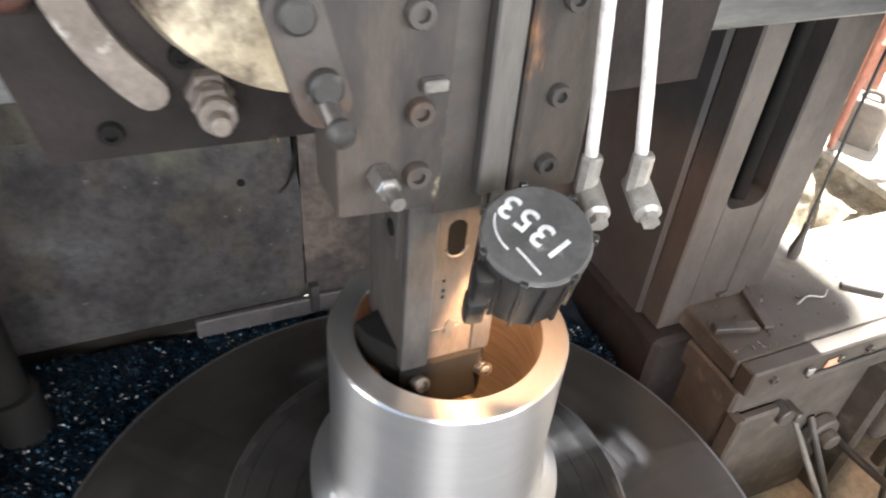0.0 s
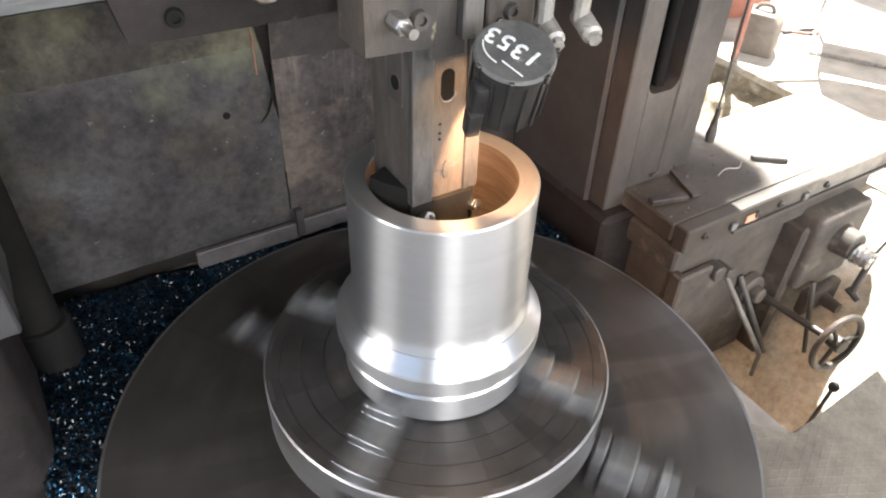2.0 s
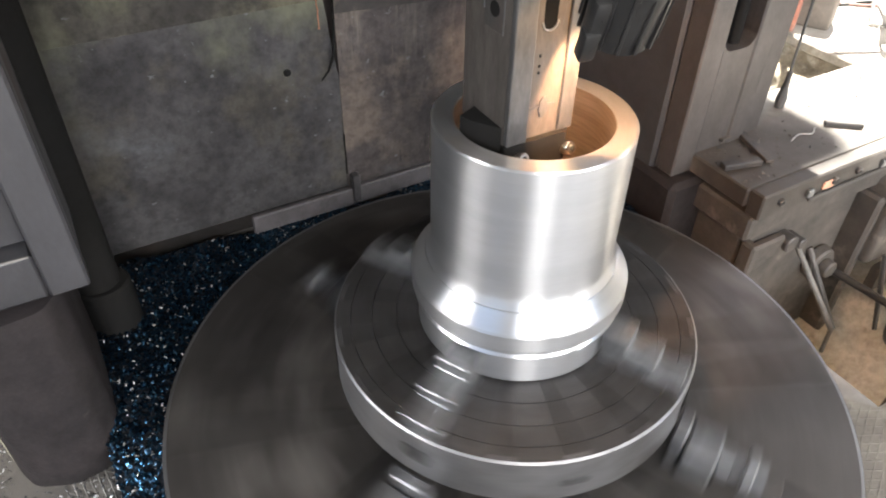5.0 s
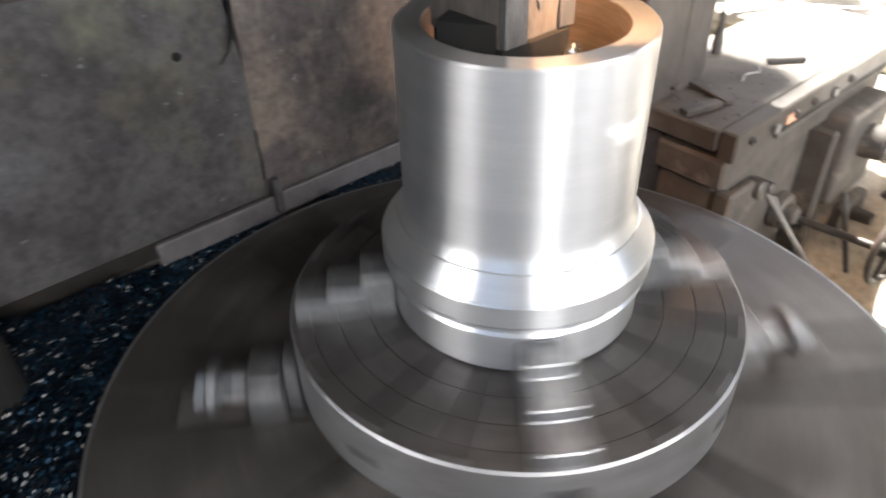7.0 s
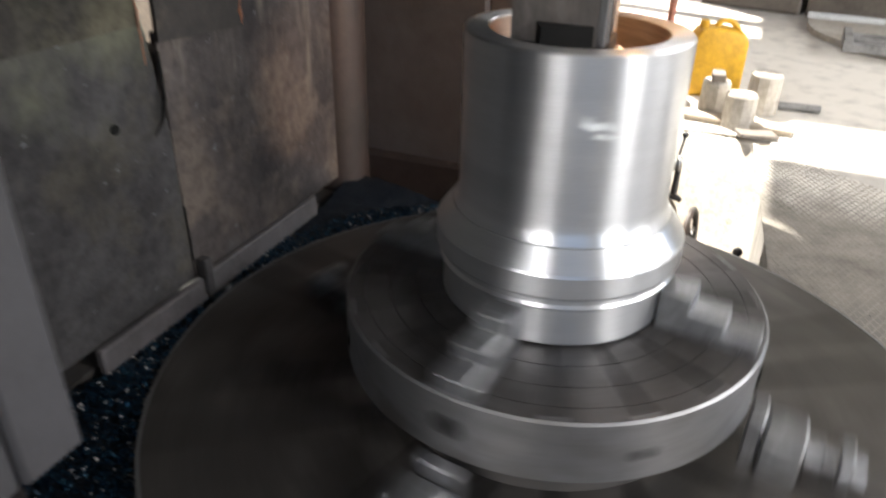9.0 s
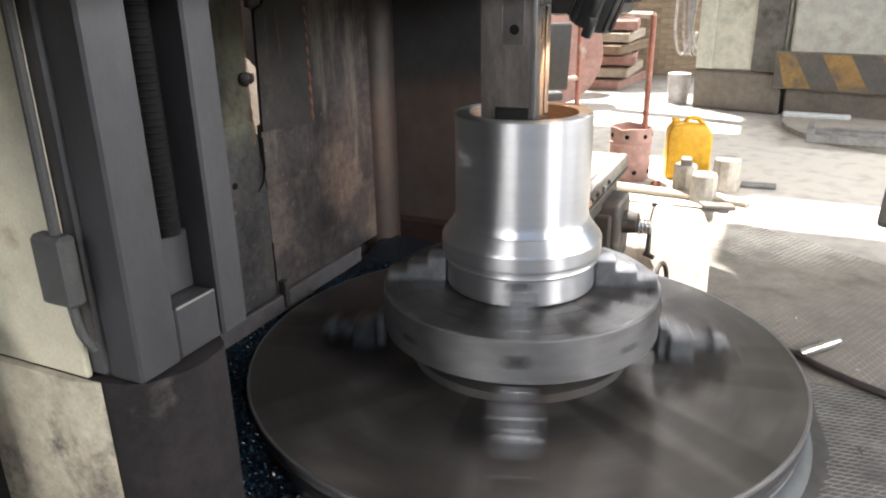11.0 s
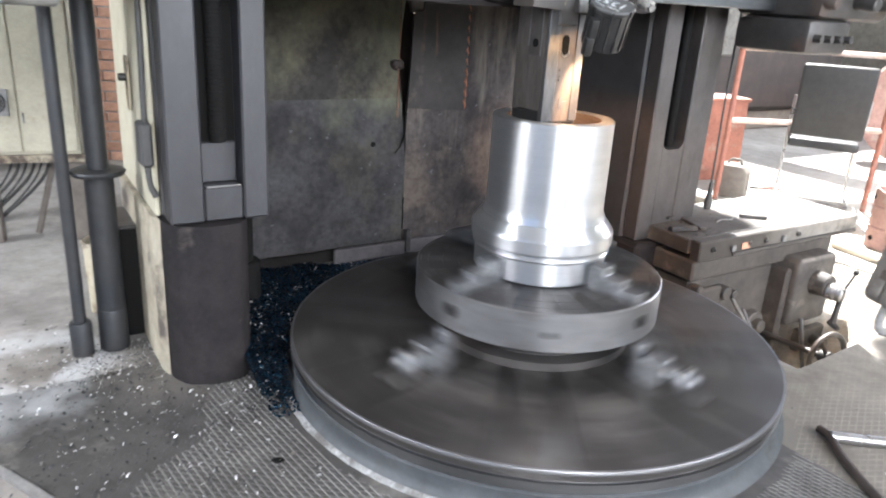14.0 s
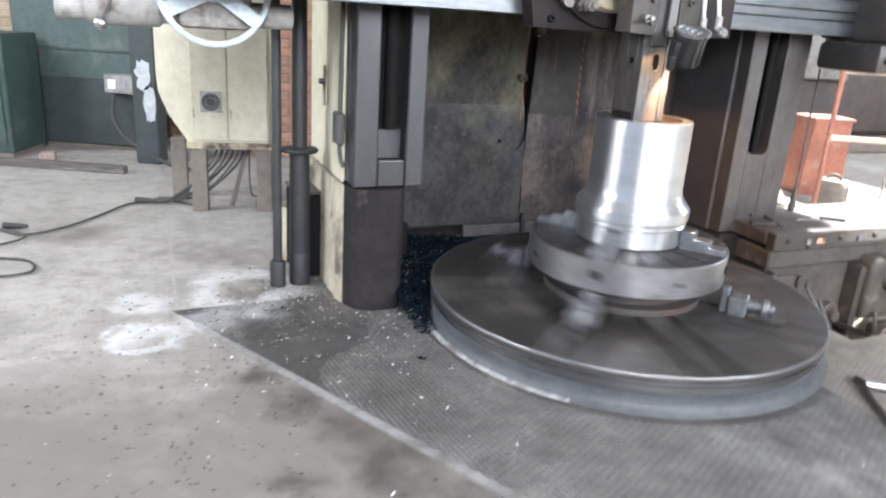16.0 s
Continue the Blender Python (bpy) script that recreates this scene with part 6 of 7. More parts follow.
def build_green():
    def cab(name, m, w, d, h, mat, label, z0=0.04):
        c = thing(name, m, label, "steel cabinet", "cabinets by the wall")
        bm = bmesh.new()
        box(bm, 0, w, 0, d, z0, h, 0.012)
        part("body", bm, mat, c)
        bm = bmesh.new()
        box(bm, 0.04, w - 0.04, -0.014, -0.001, z0 + 0.06, h - 0.05, 0.006)
        door = part("door", bm, mat, c)
        bm = bmesh.new()
        box(bm, w - 0.1, w - 0.07, -0.03, -0.015, h * 0.55, h * 0.55 + 0.1, 0.004)
        part("handle", bm, CHROME, door)
        bm = bmesh.new()
        box(bm, 0.02, w - 0.02, 0.02, d - 0.02, 0.0, z0 - 0.001, 0.0)
        part("plinth", bm, PRESS_DARK, c)
        return c
    cab("green_cabinet", Matrix.Translation((-5.3, 2.34, 0)) @ pose(0, 0, 0, 0, 0, 2), 0.8, 0.5, 0.98, GREEN, "low green steel cabinet against the brick wall")
    tall = cab("tall_cabinet", Matrix.Translation((-4.78, 2.95, 0)) @ pose(0, 0, 0, 0, 0, 2), 1.14, 0.4, 2.0, GREEN_PALE, "tall dull green cabinet with a dark lower panel")
    bm = bmesh.new()
    box(bm, 0.01, 1.13, -0.034, -0.0145, 0.05, 0.62, 0.006)
    part("lower_panel", bm, TEAL, tall, "dark grey-green lower panel")
    bm = bmesh.new()
    box(bm, 0.01, 1.13, -0.03, -0.0145, 0.85, 0.875, 0.004)
    part("rib", bm, GREEN, tall)
    s = thing("socket_box", Matrix.Translation((-3.82, 2.85, 0.52)), "grey socket box with hanging hose beside the cabinets", "socket box")
    bm = bmesh.new()
    box(bm, -0.12, 0.14, -0.03, 0.09, 0.0, 0.16, 0.01)
    part("case", bm, STRIP, s)
    bm = bmesh.new()
    box(bm, -0.08, -0.01, -0.045, -0.031, 0.04, 0.12, 0.004)
    part("cover", bm, PAINT_WHITE, s)
    bm = bmesh.new()
    tube(bm, curve_points([(-0.06, 0.0, -0.005), (-0.05, -0.05, -0.2), (0.15, -0.2, -0.36), (0.55, -0.4, -0.48), (0.85, -0.55, -0.5)], 8), 0.016, 8)
    part("hose", bm, CABLE, s)
    p = thing("steel_post", Matrix.Translation((-3.45, 2.6, 0)), "dark steel post with patches of pale paint", "post")
    bm = bmesh.new()
    box(bm, -0.1, 0.1, -0.08, 0.08, 0.0, 3.0, 0.01)
    part("column", bm, TEAL, p)
    for cx, cz, rx, rz, k in ((0.0, 0.72, 0.06, 0.12, 1), (0.045, 0.50, 0.05, 0.15, 4)):
        bm = bmesh.new()
        o = []
        for i in range(26):
            t = 2 * math.pi * i / 26
            w = 1 + 0.5 * noise.noise((2.2 * math.cos(t), 2.2 * math.sin(t), k))
            o.append((min(0.095, max(-0.095, cx + rx * w * math.cos(t))), cz + rz * w * math.sin(t)))
        prism(bm, o, 0, 0.003, Matrix.Translation((0, -0.081, 0)) @ pose(0, 0, 0, 90, 0, 0))
        part("paint_patch", bm, OLD_WHITE, p, "pale paint splash")
    bm = bmesh.new()
    box(bm, -0.6, 0.6, -0.04, 0.04, 0.0, 0.06, 0.008)
    solo("timber_beam", bm, GREY_TIMBER, Matrix.Translation((-4.05, 2.12, 0)) @ pose(0, 0, 0, 0, 0, 1), "old grey timber beam lying on the floor", "timber")
    bm = bmesh.new()
    box(bm, -0.06, 0.06, -0.04, 0.04, 0, 0.06, 0.006)
    solo("loose_brick", bm, BRICK_DUST, Matrix.Translation((-4.25, 2.42, 0)) @ pose(0, 0, 0, 0, 0, 20), "dusty pale brick lying on the floor by the cabinets", "brick")
    # floor cable with loops
    bm = bmesh.new()
    tube(bm, curve_points([(-2.6, 1.35, 0.012), (-2.85, 1.42, 0.012), (-3.0, 1.26, 0.012), (-3.04, 0.98, 0.012), (-3.1, 0.68, 0.012), (-3.25, 0.48, 0.012), (-3.6, 0.6, 0.012), (-3.7, 0.35, 0.012), (-3.3, 0.25, 0.014), (-3.2, 0.45, 0.016), (-3.5, 0.5, 0.016), (-3.75, 0.0, 0.012), (-3.1, -0.16, 0.012), (-2.86, -0.06, 0.012), (-3.0, 0.1, 0.013), (-3.4, 0.02, 0.014)], 8), 0.007, 8)
    solo("floor_cable", bm, CABLE, None, "thin black cable lying in loops on the floor", "cable")
    for x, y in ((-2.93, 1.3), (-3.35, 0.56)):
        bm = bmesh.new()
        rod(bm, (-0.05, 0, 0.025), (0.05, 0.02, 0.025), 0.022, 0.016, 12, 0.004)
        rod(bm, (0.05, 0.02, 0.025), (0.08, 0.026, 0.025), 0.014, 0.01, 10)
        solo("cable_plug", bm, BLACK, Matrix.Translation((x, y, 0.004)), "black cable plug on the floor", "plug", "plugs")


build_shafts()
build_cabinet()
build_green()


# ---- right side: things on the floor beyond the pit ----
def build_right_floor():
    # yellow jerry can
    j = thing("jerry_can", Matrix.Translation((2.98, 1.24, 0)) @ pose(0, 0, 0, 0, 0, -50), "yellow plastic jerry can standing on the dusty floor", "jerry can")
    bm = bmesh.new()
    prism(bm, [(-0.145, 0.0), (0.145, 0.0), (0.15, 0.03), (0.148, 0.32), (0.12, 0.375), (-0.05, 0.395), (-0.12, 0.385), (-0.148, 0.34), (-0.15, 0.03)], -0.095, 0.095, pose(0, 0, 0, 90, 0, 0))
    bmesh.ops.bevel(bm, geom=list(bm.edges), offset=0.016, segments=3, affect="EDGES", profile=0.5)
    part("body", bm, YELLOW, j, sharp=60)
    bm = bmesh.new()
    tube(bm, curve_points([(-0.03, 0, 0.385), (-0.01, 0, 0.42), (0.05, 0, 0.42), (0.1, 0, 0.375)], 5), 0.016, 10)
    part("handle", bm, YELLOW, j)
    bm = bmesh.new()
    rod(bm, (-0.1, 0, 0.38), (-0.1, 0, 0.425), 0.026, seg=18, bevel=0.004)
    part("cap", bm, YELLOW, j)
    # rusty pierced drum
    d = thing("brazier_drum", Matrix.Translation((2.66, 1.50, 0)), "rusty red pierced metal drum with a torn rim", "metal drum")
    bm = bmesh.new()
    prof = [(0.0, 0.004), (0.135, 0.004), (0.143, 0.01), (0.143, 0.12), (0.148, 0.125), (0.148, 0.14), (0.143, 0.145), (0.143, 0.25), (0.148, 0.255), (0.148, 0.27), (0.143, 0.275), (0.144, 0.365), (0.15, 0.372), (0.144, 0.376), (0.136, 0.37), (0.136, 0.02), (0, 0.02)]
    lathe(bm, prof, 40)
    for v in bm.verts:
        if v.co.z > 0.34:
            v.co.z += 0.014 * noise.noise((v.co.x * 14, v.co.y * 14, 1))
    part("shell", bm, PRIMER, d)
    for k in range(14):
        bm = bmesh.new()
        a, z = 2 * math.pi * k / 14, 0.07 if k % 2 else 0.32
        rod(bm, (0.1425 * math.cos(a), 0.1425 * math.sin(a), z), (0.1475 * math.cos(a), 0.1475 * math.sin(a), z), 0.016, seg=10)
        part("punched_hole", bm, DARK, d)
    # concrete test cylinders
    for x, y, r, h in ((2.62, 1.02, 0.075, 0.19), (2.52, 0.82, 0.08, 0.18), (2.86, 0.86, 0.085, 0.22)):
        c = thing("concrete_cylinder", Matrix.Translation((x, y, 0)), "pale octagonal concrete block standing on the floor", "concrete block", "concrete blocks")
        bm = bmesh.new()
        lathe(bm, [(0, 0), (r * 1.04, 0.0), (r * 1.04, 0.01), (r, h - 0.012), (r - 0.01, h), (0, h)], 10)
        part("block", bm, CONCRETE_PALE, c)
    bm = bmesh.new()
    box(bm, -0.06, 0.06, -0.035, 0.035, 0, 0.04, 0.004)
    solo("steel_offcut", bm, PRESS_DARK, Matrix.Translation((2.62, 1.02, 0.19)) @ pose(0, 0, 0, 0, 0, 30), "dark steel offcut lying on a concrete block", "steel offcut")
    bm = bmesh.new()
    rod(bm, (-0.11, 0, 0.024), (0.11, 0, 0.024), 0.022, 0.022, 14, 0.003)
    solo("pipe_stub", bm, STRIP, Matrix.Translation((3.04, 0.72, 0)) @ pose(0, 0, 0, 0, 0, -62), "short grey pipe lying on the floor", "pipe")
    bm = bmesh.new()
    box(bm, -0.035, 0.035, -0.02, 0.02, 0, 0.05, 0.008)
    solo("red_block", bm, REDPAINT, Matrix.Translation((2.56, 1.2, 0.0)), "small red block beside the drum", "block")
    # plank along the pit
    bm = bmesh.new()
    box(bm, -0.5, 0.5, -0.06, 0.06, 0, 0.03, 0.005)
    solo("edge_plank", bm, DUSTY_WOOD, Matrix.Translation((2.47, 1.04, 0.004)) @ pose(0, 0, 0, 0, 0, -72), "dusty plank along the pit's edge", "plank")
    bm = bmesh.new()
    box(bm, -0.1, 0.1, -0.05, 0.05, 0, 0.02, 0.004, pose(0, 0, 0, 0, 4, 0))
    solo("plank_end", bm, PRESS_DARK, Matrix.Translation((2.42, 0.66, 0.012)) @ pose(0, 0, 0, 0, 0, -40), "dark broken board on the pit's edge", "board")
    bm = bmesh.new()
    rod(bm, (1.79, -0.73, 0.024), (2.2, -1.1, 0.024), 0.018, 0.018, 14, 0.003)
    solo("steel_bar", bm, PRESS_DARK, None, "dark steel bar lying at the plate's end", "steel bar")
    bm = bmesh.new()
    box(bm, -0.3, 0.3, -0.13, 0.13, 0, 0.03, 0.006)
    solo("floor_board", bm, WOOD, Matrix.Translation((1.86, -1.12, 0.0)) @ pose(0, 0, 0, 0, 0, -44), "brown wooden board lying beside the steel bar", "board")
    # oil can standing beyond the column
    k = thing("oil_can", Matrix.Translation((2.22, 2.72, 0)) @ pose(0, 0, 0, 0, 0, -38), "grimy grey oil can standing on the sunlit floor", "oil can")
    bm = bmesh.new()
    prism(bm, [(-0.11, 0.0), (0.11, 0.0), (0.115, 0.02), (0.11, 0.2), (0.07, 0.25), (-0.09, 0.255), (-0.115, 0.21), (-0.115, 0.02)], -0.085, 0.085, pose(0, 0, 0, 90, 0, 0))
    bmesh.ops.bevel(bm, geom=list(bm.edges), offset=0.014, segments=2, affect="EDGES", profile=0.5)
    part("body", bm, PRESS_DARK, k, sharp=60)
    bm = bmesh.new()
    tube(bm, curve_points([(-0.06, 0, 0.25), (-0.03, 0, 0.285), (0.03, 0, 0.285), (0.05, 0, 0.25)], 5), 0.011, 8)
    part("handle", bm, PRESS_DARK, k)
    # guard rail
    g = thing("guard_rail", None, "red pipe guard rail with sunlit dusty bars beside the pit", "guard rail")
    p0, p1, p2 = Vector((2.66, 1.39, 0)), Vector((3.09, 2.36, 0)), Vector((2.05, 2.62, 0))
    for p in (p0, p1):
        bm = bmesh.new()
        rod(bm, p, p + Vector((0, 0, 1.12)), 0.02, seg=14)
        part("post", bm, REDPAINT, g, "red pipe post")
    for z in (1.12, 0.6):
        bm = bmesh.new()
        a = p0 if z > 1 else p1
        tube(bm, [p1 + Vector((0, 0, z)), p0 + Vector((0, 0, z))] if z > 1 else [p1 + Vector((0, 0, z)), Vector((2.6, 2.62, z)), p2 + Vector((0, 0, z))], 0.02, 12)
        part("bar", bm, DUSTY_SUNLIT_RED, g, "dusty bar with sunlit paleness in its colour")
    bm = bmesh.new()
    tube(bm, [p1 + Vector((0, 0, 1.12)), Vector((2.6, 2.62, 1.12)), p2 + Vector((0, 0, 1.12))], 0.02, 12)
    part("bar", bm, DUSTY_SUNLIT_RED, g, "dusty bar with sunlit paleness in its colour")
    bm = bmesh.new()
    rod(bm, p2, p2 + Vector((0, 0, 1.14)), 0.02, seg=14)
    part("post", bm, REDPAINT, g, "red pipe post")
    # hammer and pliers on the plate
    h = thing("hammer", None, "steel hammer with a long brown handle, lying on the plate", "hammer")
    bm = bmesh.new()
    rod(bm, (0.902, -0.553, 0.026), (1.09, -0.597, 0.026), 0.019, 0.019, 18, 0.003)
    rod(bm, (1.09, -0.597, 0.026), (1.118, -0.603, 0.026), 0.016, 0.016, 18, 0.003)
    part("head", bm, CHROME, h, "bright round steel head")
    bm = bmesh.new()
    tube(bm, curve_points([(0.898, -0.50, 0.022), (0.905, -0.553, 0.022), (0.88, -0.65, 0.018), (0.86, -0.8, 0.018), (0.85, -1.02, 0.018)], 5), 0.014, 10)
    part("handle", bm, RUSTY, h, "long brown handle")
    p = thing("pliers", Matrix.Translation((2.62, 2.98, 0)), "old pliers lying on the sunlit floor", "pliers")
    for s in (1, -1):
        bm = bmesh.new()
        tube(bm, curve_points([(-0.09, 0.012 * s, 0.01), (0.0, -0.006 * s, 0.01), (0.06, -0.03 * s, 0.01), (0.14, -0.035 * s, 0.01)], 5), 0.009, 8)
        part("lever", bm, PRIMER if s > 0 else OILY, p)


build_right_floor()


# ---- pendant control box ----
def build_pendant():
    base = Matrix.Translation((0.826, -0.829, 0.833)) @ Matrix.Rotation(radians(11.8), 4, "Y") @ pose(0, 0, 0, 0, 0, 8) @ Matrix.Diagonal((1, 1, 1.07, 1))
    p = thing("pendant_control", base, "grimy grey pendant control box with switches and a guard handle, hanging", "pendant control")

    def outline(w, h, r, rb):
        o = []
        for cx, cz, rr, a0 in ((w - r, h - r, r, 0), (-w + r, h - r, r, 90), (-w + rb, -h + rb, rb, 180), (w - rb, -h + rb, rb, 270)):
            o += [(cx + rr * math.cos(radians(a0 + 15 * k)), cz + rr * math.sin(radians(a0 + 15 * k))) for k in range(7)]
        return o
    flat = pose(0, 0, 0, 90, 0, 0)
    for name, y0, y1, k, lab in (("back_shell", 0.002, 0.055, 0.0, "grimy back shell"), ("case", -0.05, 0.0, 0.002, "worn grey case")):
        bm = bmesh.new()
        prism(bm, outline(0.095 + k, 0.215 + k, 0.055, 0.025), -y1, -y0, flat)
        bmesh.ops.bevel(bm, geom=[e for e in bm.edges if abs(e.verts[0].co.y - e.verts[1].co.y) < 1e-5], offset=0.008, segments=2, affect="EDGES", profile=0.5)
        part(name, bm, PENDANT, p, lab)
    bm = bmesh.new()
    prism(bm, outline(0.08, 0.2, 0.045, 0.02), 0.0505, 0.055, flat)
    face = part("face_plate", bm, PENDANT, p, "pale worn face plate")
    for i, (x, z) in enumerate(((-0.045, 0.13), (0.0, 0.06), (-0.045, 0.05), (0.04, 0.02), (-0.03, -0.08), (0.03, -0.05), (-0.04, -0.15), (0.02, -0.13))):
        bm = bmesh.new()
        rod(bm, (x, -0.0552, z), (x, -0.073 if i % 2 else -0.064, z), 0.014 if i % 2 else 0.011, 0.012 if i % 2 else 0.01, 16, 0.002)
        part("knob", bm, BLACK if i % 2 else OILY, face)
    bm = bmesh.new()
    rod(bm, (0.045, -0.0552, 0.12), (0.045, -0.1, 0.12), 0.014, 0.014, 14)
    rod(bm, (0.045, -0.1, 0.12), (0.045, -0.13, 0.12), 0.03, 0.028, 20, 0.005)
    part("selector_knob", bm, BLACK, p, "large black selector knob")
    bm = bmesh.new()
    loop = [(0.075, -0.056, 0.075), (0.085, -0.12, 0.08), (0.09, -0.145, 0.06), (0.092, -0.15, 0.0), (0.088, -0.15, -0.13), (0.07, -0.15, -0.19), (0.02, -0.15, -0.215), (-0.04, -0.15, -0.225), (-0.07, -0.148, -0.2), (-0.075, -0.145, -0.13)]
    tube(bm, curve_points(loop, 4), 0.010, 10)
    part("guard_handle", bm, OILY, p, "dark guard handle")
    for z in (-0.03, -0.14):
        bm = bmesh.new()
        box(bm, -0.105, -0.098, -0.145, 0.02, z - 0.012, z + 0.012, 0.003)
        box(bm, -0.0975, 0.09 if z > -0.1 else -0.06, -0.147, -0.138, z - 0.011, z + 0.011, 0.003)
        part("brace", bm, OILY, p, "dark flat brace")
    bm = bmesh.new()
    tube(bm, curve_points([(-0.06, 0.0, -0.21), (-0.062, -0.005, -0.26), (-0.05, -0.02, -0.275), (-0.02, -0.03, -0.25), (0.0, -0.04, -0.216)], 4), 0.011, 10)
    part("hook", bm, STRIP, p)
    bm = bmesh.new()
    inv = base.inverted()
    top = base @ Vector((0.05, 0.0, 0.21))
    pts = [top, top + Vector((0.014, 0.004, 0.12)), top + Vector((-0.02, 0.02, 0.4)), top + Vector((-0.07, 0.05, 1.2)), top + Vector((-0.09, 0.06, 7.0 - top.z + 0.02))]
    tube(bm, [inv @ q for q in curve_points(pts, 5)], 0.027, 12)
    part("conduit", bm, GREYPAINT, p, "grimy grey conduit")
    bm = bmesh.new()
    rod(bm, (0.05, 0, 0.214), (0.055, 0, 0.30), 0.037, 0.032, 14, 0.004)
    part("collar", bm, RUSTY, p)
    bm = bmesh.new()
    tube(bm, curve_points([inv @ Vector(q) for q in (base @ Vector((-0.06, -0.03, 0.205)), base @ Vector((-0.03, -0.04, 0.25)), top + Vector((-0.04, -0.03, 0.08)), top + Vector((-0.012, -0.03, 0.17)))], 5), 0.005, 6)
    part("safety_wire", bm, STRIP, p)


build_pendant()


# ---- background ----
def build_chair():
    c = thing("office_chair", Matrix.Translation((2.9, 2.74, 0)) @ pose(0, 0, 0, 0, 0, 148), "black chair with a chrome cantilever frame, seen from behind", "chair")
    bm = bmesh.new()
    box(bm, -0.24, 0.24, -0.24, 0.24, 0.42, 0.49, 0.03, seg=3)
    part("seat", bm, BLACK, c)
    bm = bmesh.new()
    box(bm, -0.24, 0.24, 0.22, 0.28, 0.56, 1.08, 0.03, pose(0, 0, 0, -7, 0, 0), 3)
    part("backrest", bm, BLACK, c)
    for s in (-1, 1):
        bm = bmesh.new()
        tube(bm, curve_points([(0.25 * s, 0.2, 0.8), (0.25 * s, 0.2, 0.62), (0.25 * s, 0.1, 0.6), (0.25 * s, -0.22, 0.6), (0.25 * s, -0.26, 0.5), (0.25 * s, -0.25, 0.06), (0.25 * s, -0.2, 0.015), (0.25 * s, 0.25, 0.015)], 5), 0.012, 10)
        part("frame_tube", bm, CHROME, c, "chrome frame tube")
    bm = bmesh.new()
    tube(bm, [(-0.25, 0.25, 0.015), (0.25, 0.25, 0.015)], 0.012, 10)
    part("foot_tube", bm, CHROME, c)


def build_discs():
    for x, y, r, rz in ((4.9, 4.2, 0.56, -28), (5.6, 4.7, 0.5, -20)):
        d = thing("steel_disc", Matrix.Translation((x, y, r)) @ pose(0, 0, 0, 0, 0, rz), "large primed steel disc with a centre hole, standing on edge", "steel disc", "steel discs")
        bm = bmesh.new()
        lathe(bm, [(0.06, -0.05), (r - 0.01, -0.05), (r, -0.04), (r, 0.04), (r - 0.01, 0.05), (0.06, 0.05), (0.06, -0.05)], 64, pose(0, 0, 0, 90, 0, 0))
        part("plate", bm, PRIMER, d)
        bm = bmesh.new()
        lathe(bm, [(0.062, -0.058), (0.1, -0.058), (0.105, -0.0505)], 40, pose(0, 0, 0, 90, 0, 0))
        part("hub_ring", bm, PRIMER, d, "raised ring round the hole")
        bm = bmesh.new()
        rod(bm, (0, -0.03, 0), (0, 0.03, 0), 0.0585, seg=24)
        part("bore_plug", bm, DARK, d, "dark centre hole")
    for k in range(6):
        bm = bmesh.new()
        w = 0.75 - 0.06 * (k % 3)
        box(bm, -w, w, -0.4, 0.4, 0, 0.12, 0.012)
        solo("primed_slab", bm, (PRIMER, DUSTY_WOOD, PRIMER, WOOD, DUSTY_WOOD, PRIMER)[k], Matrix.Translation((6.9, 5.0, 0.15 * k)) @ pose(0, 0, 0, 0, 0, 20 + 7 * (k % 3)), "dusty primed steel slab lying in a stack", "steel slab", "stack of slabs")
        if k < 5:
            bm = bmesh.new()
            box(bm, -0.5, 0.5, -0.05, 0.05, 0, 0.028, 0.0)
            solo("packing_batten", bm, WOOD, Matrix.Translation((6.9, 5.0, 0.121 + 0.15 * k)) @ pose(0, 0, 0, 0, 0, 70), "timber batten between the slabs", "batten", "battens")
    r = thing("red_bin", Matrix.Translation((2.35, 3.40, 0)) @ pose(0, 0, 0, 0, 0, 8), "faded red steel bin beyond the pit", "steel bin")
    bm = bmesh.new()
    prism(bm, [(-0.2, 0.0), (0.2, 0.0), (0.17, 0.66), (-0.17, 0.66)], -0.15, 0.15, pose(0, 0, 0, 90, 0, 0))
    part("body", bm, REDPAINT, r)
    bm = bmesh.new()
    box(bm, -0.19, 0.19, -0.17, 0.17, 0.662, 0.69, 0.006)
    part("lid", bm, REDPAINT, r)


def hazard(parent, w, h, m, n, yellow, lean=0.6):
    """A board of slanting yellow and black bands, each band a piece of its own."""
    step = w / n
    for k in range(n + 2):
        x0 = (k - 1) * step
        o = []
        for x, z in ((x0, 0), (x0 + step, 0), (x0 + step - lean * h, h), (x0 - lean * h, h)):
            o.append((min(max(x + lean * h * 0.5, 0), w), z))
        if abs(o[0][0] - o[1][0]) < 1e-4 and abs(o[2][0] - o[3][0]) < 1e-4:
            continue
        bm = bmesh.new()
        q = []
        for p in o:
            if not q or (abs(p[0] - q[-1][0]) > 1e-4 or abs(p[1] - q[-1][1]) > 1e-4):
                q.append(p)
        if len(q) < 3:
            bm.free()
            continue
        prism(bm, q, 0, 0.01, m @ pose(0, 0, 0, 90, 0, 0))
        part("hazard_band", bm, yellow if k % 2 else HAZARD_K, parent)


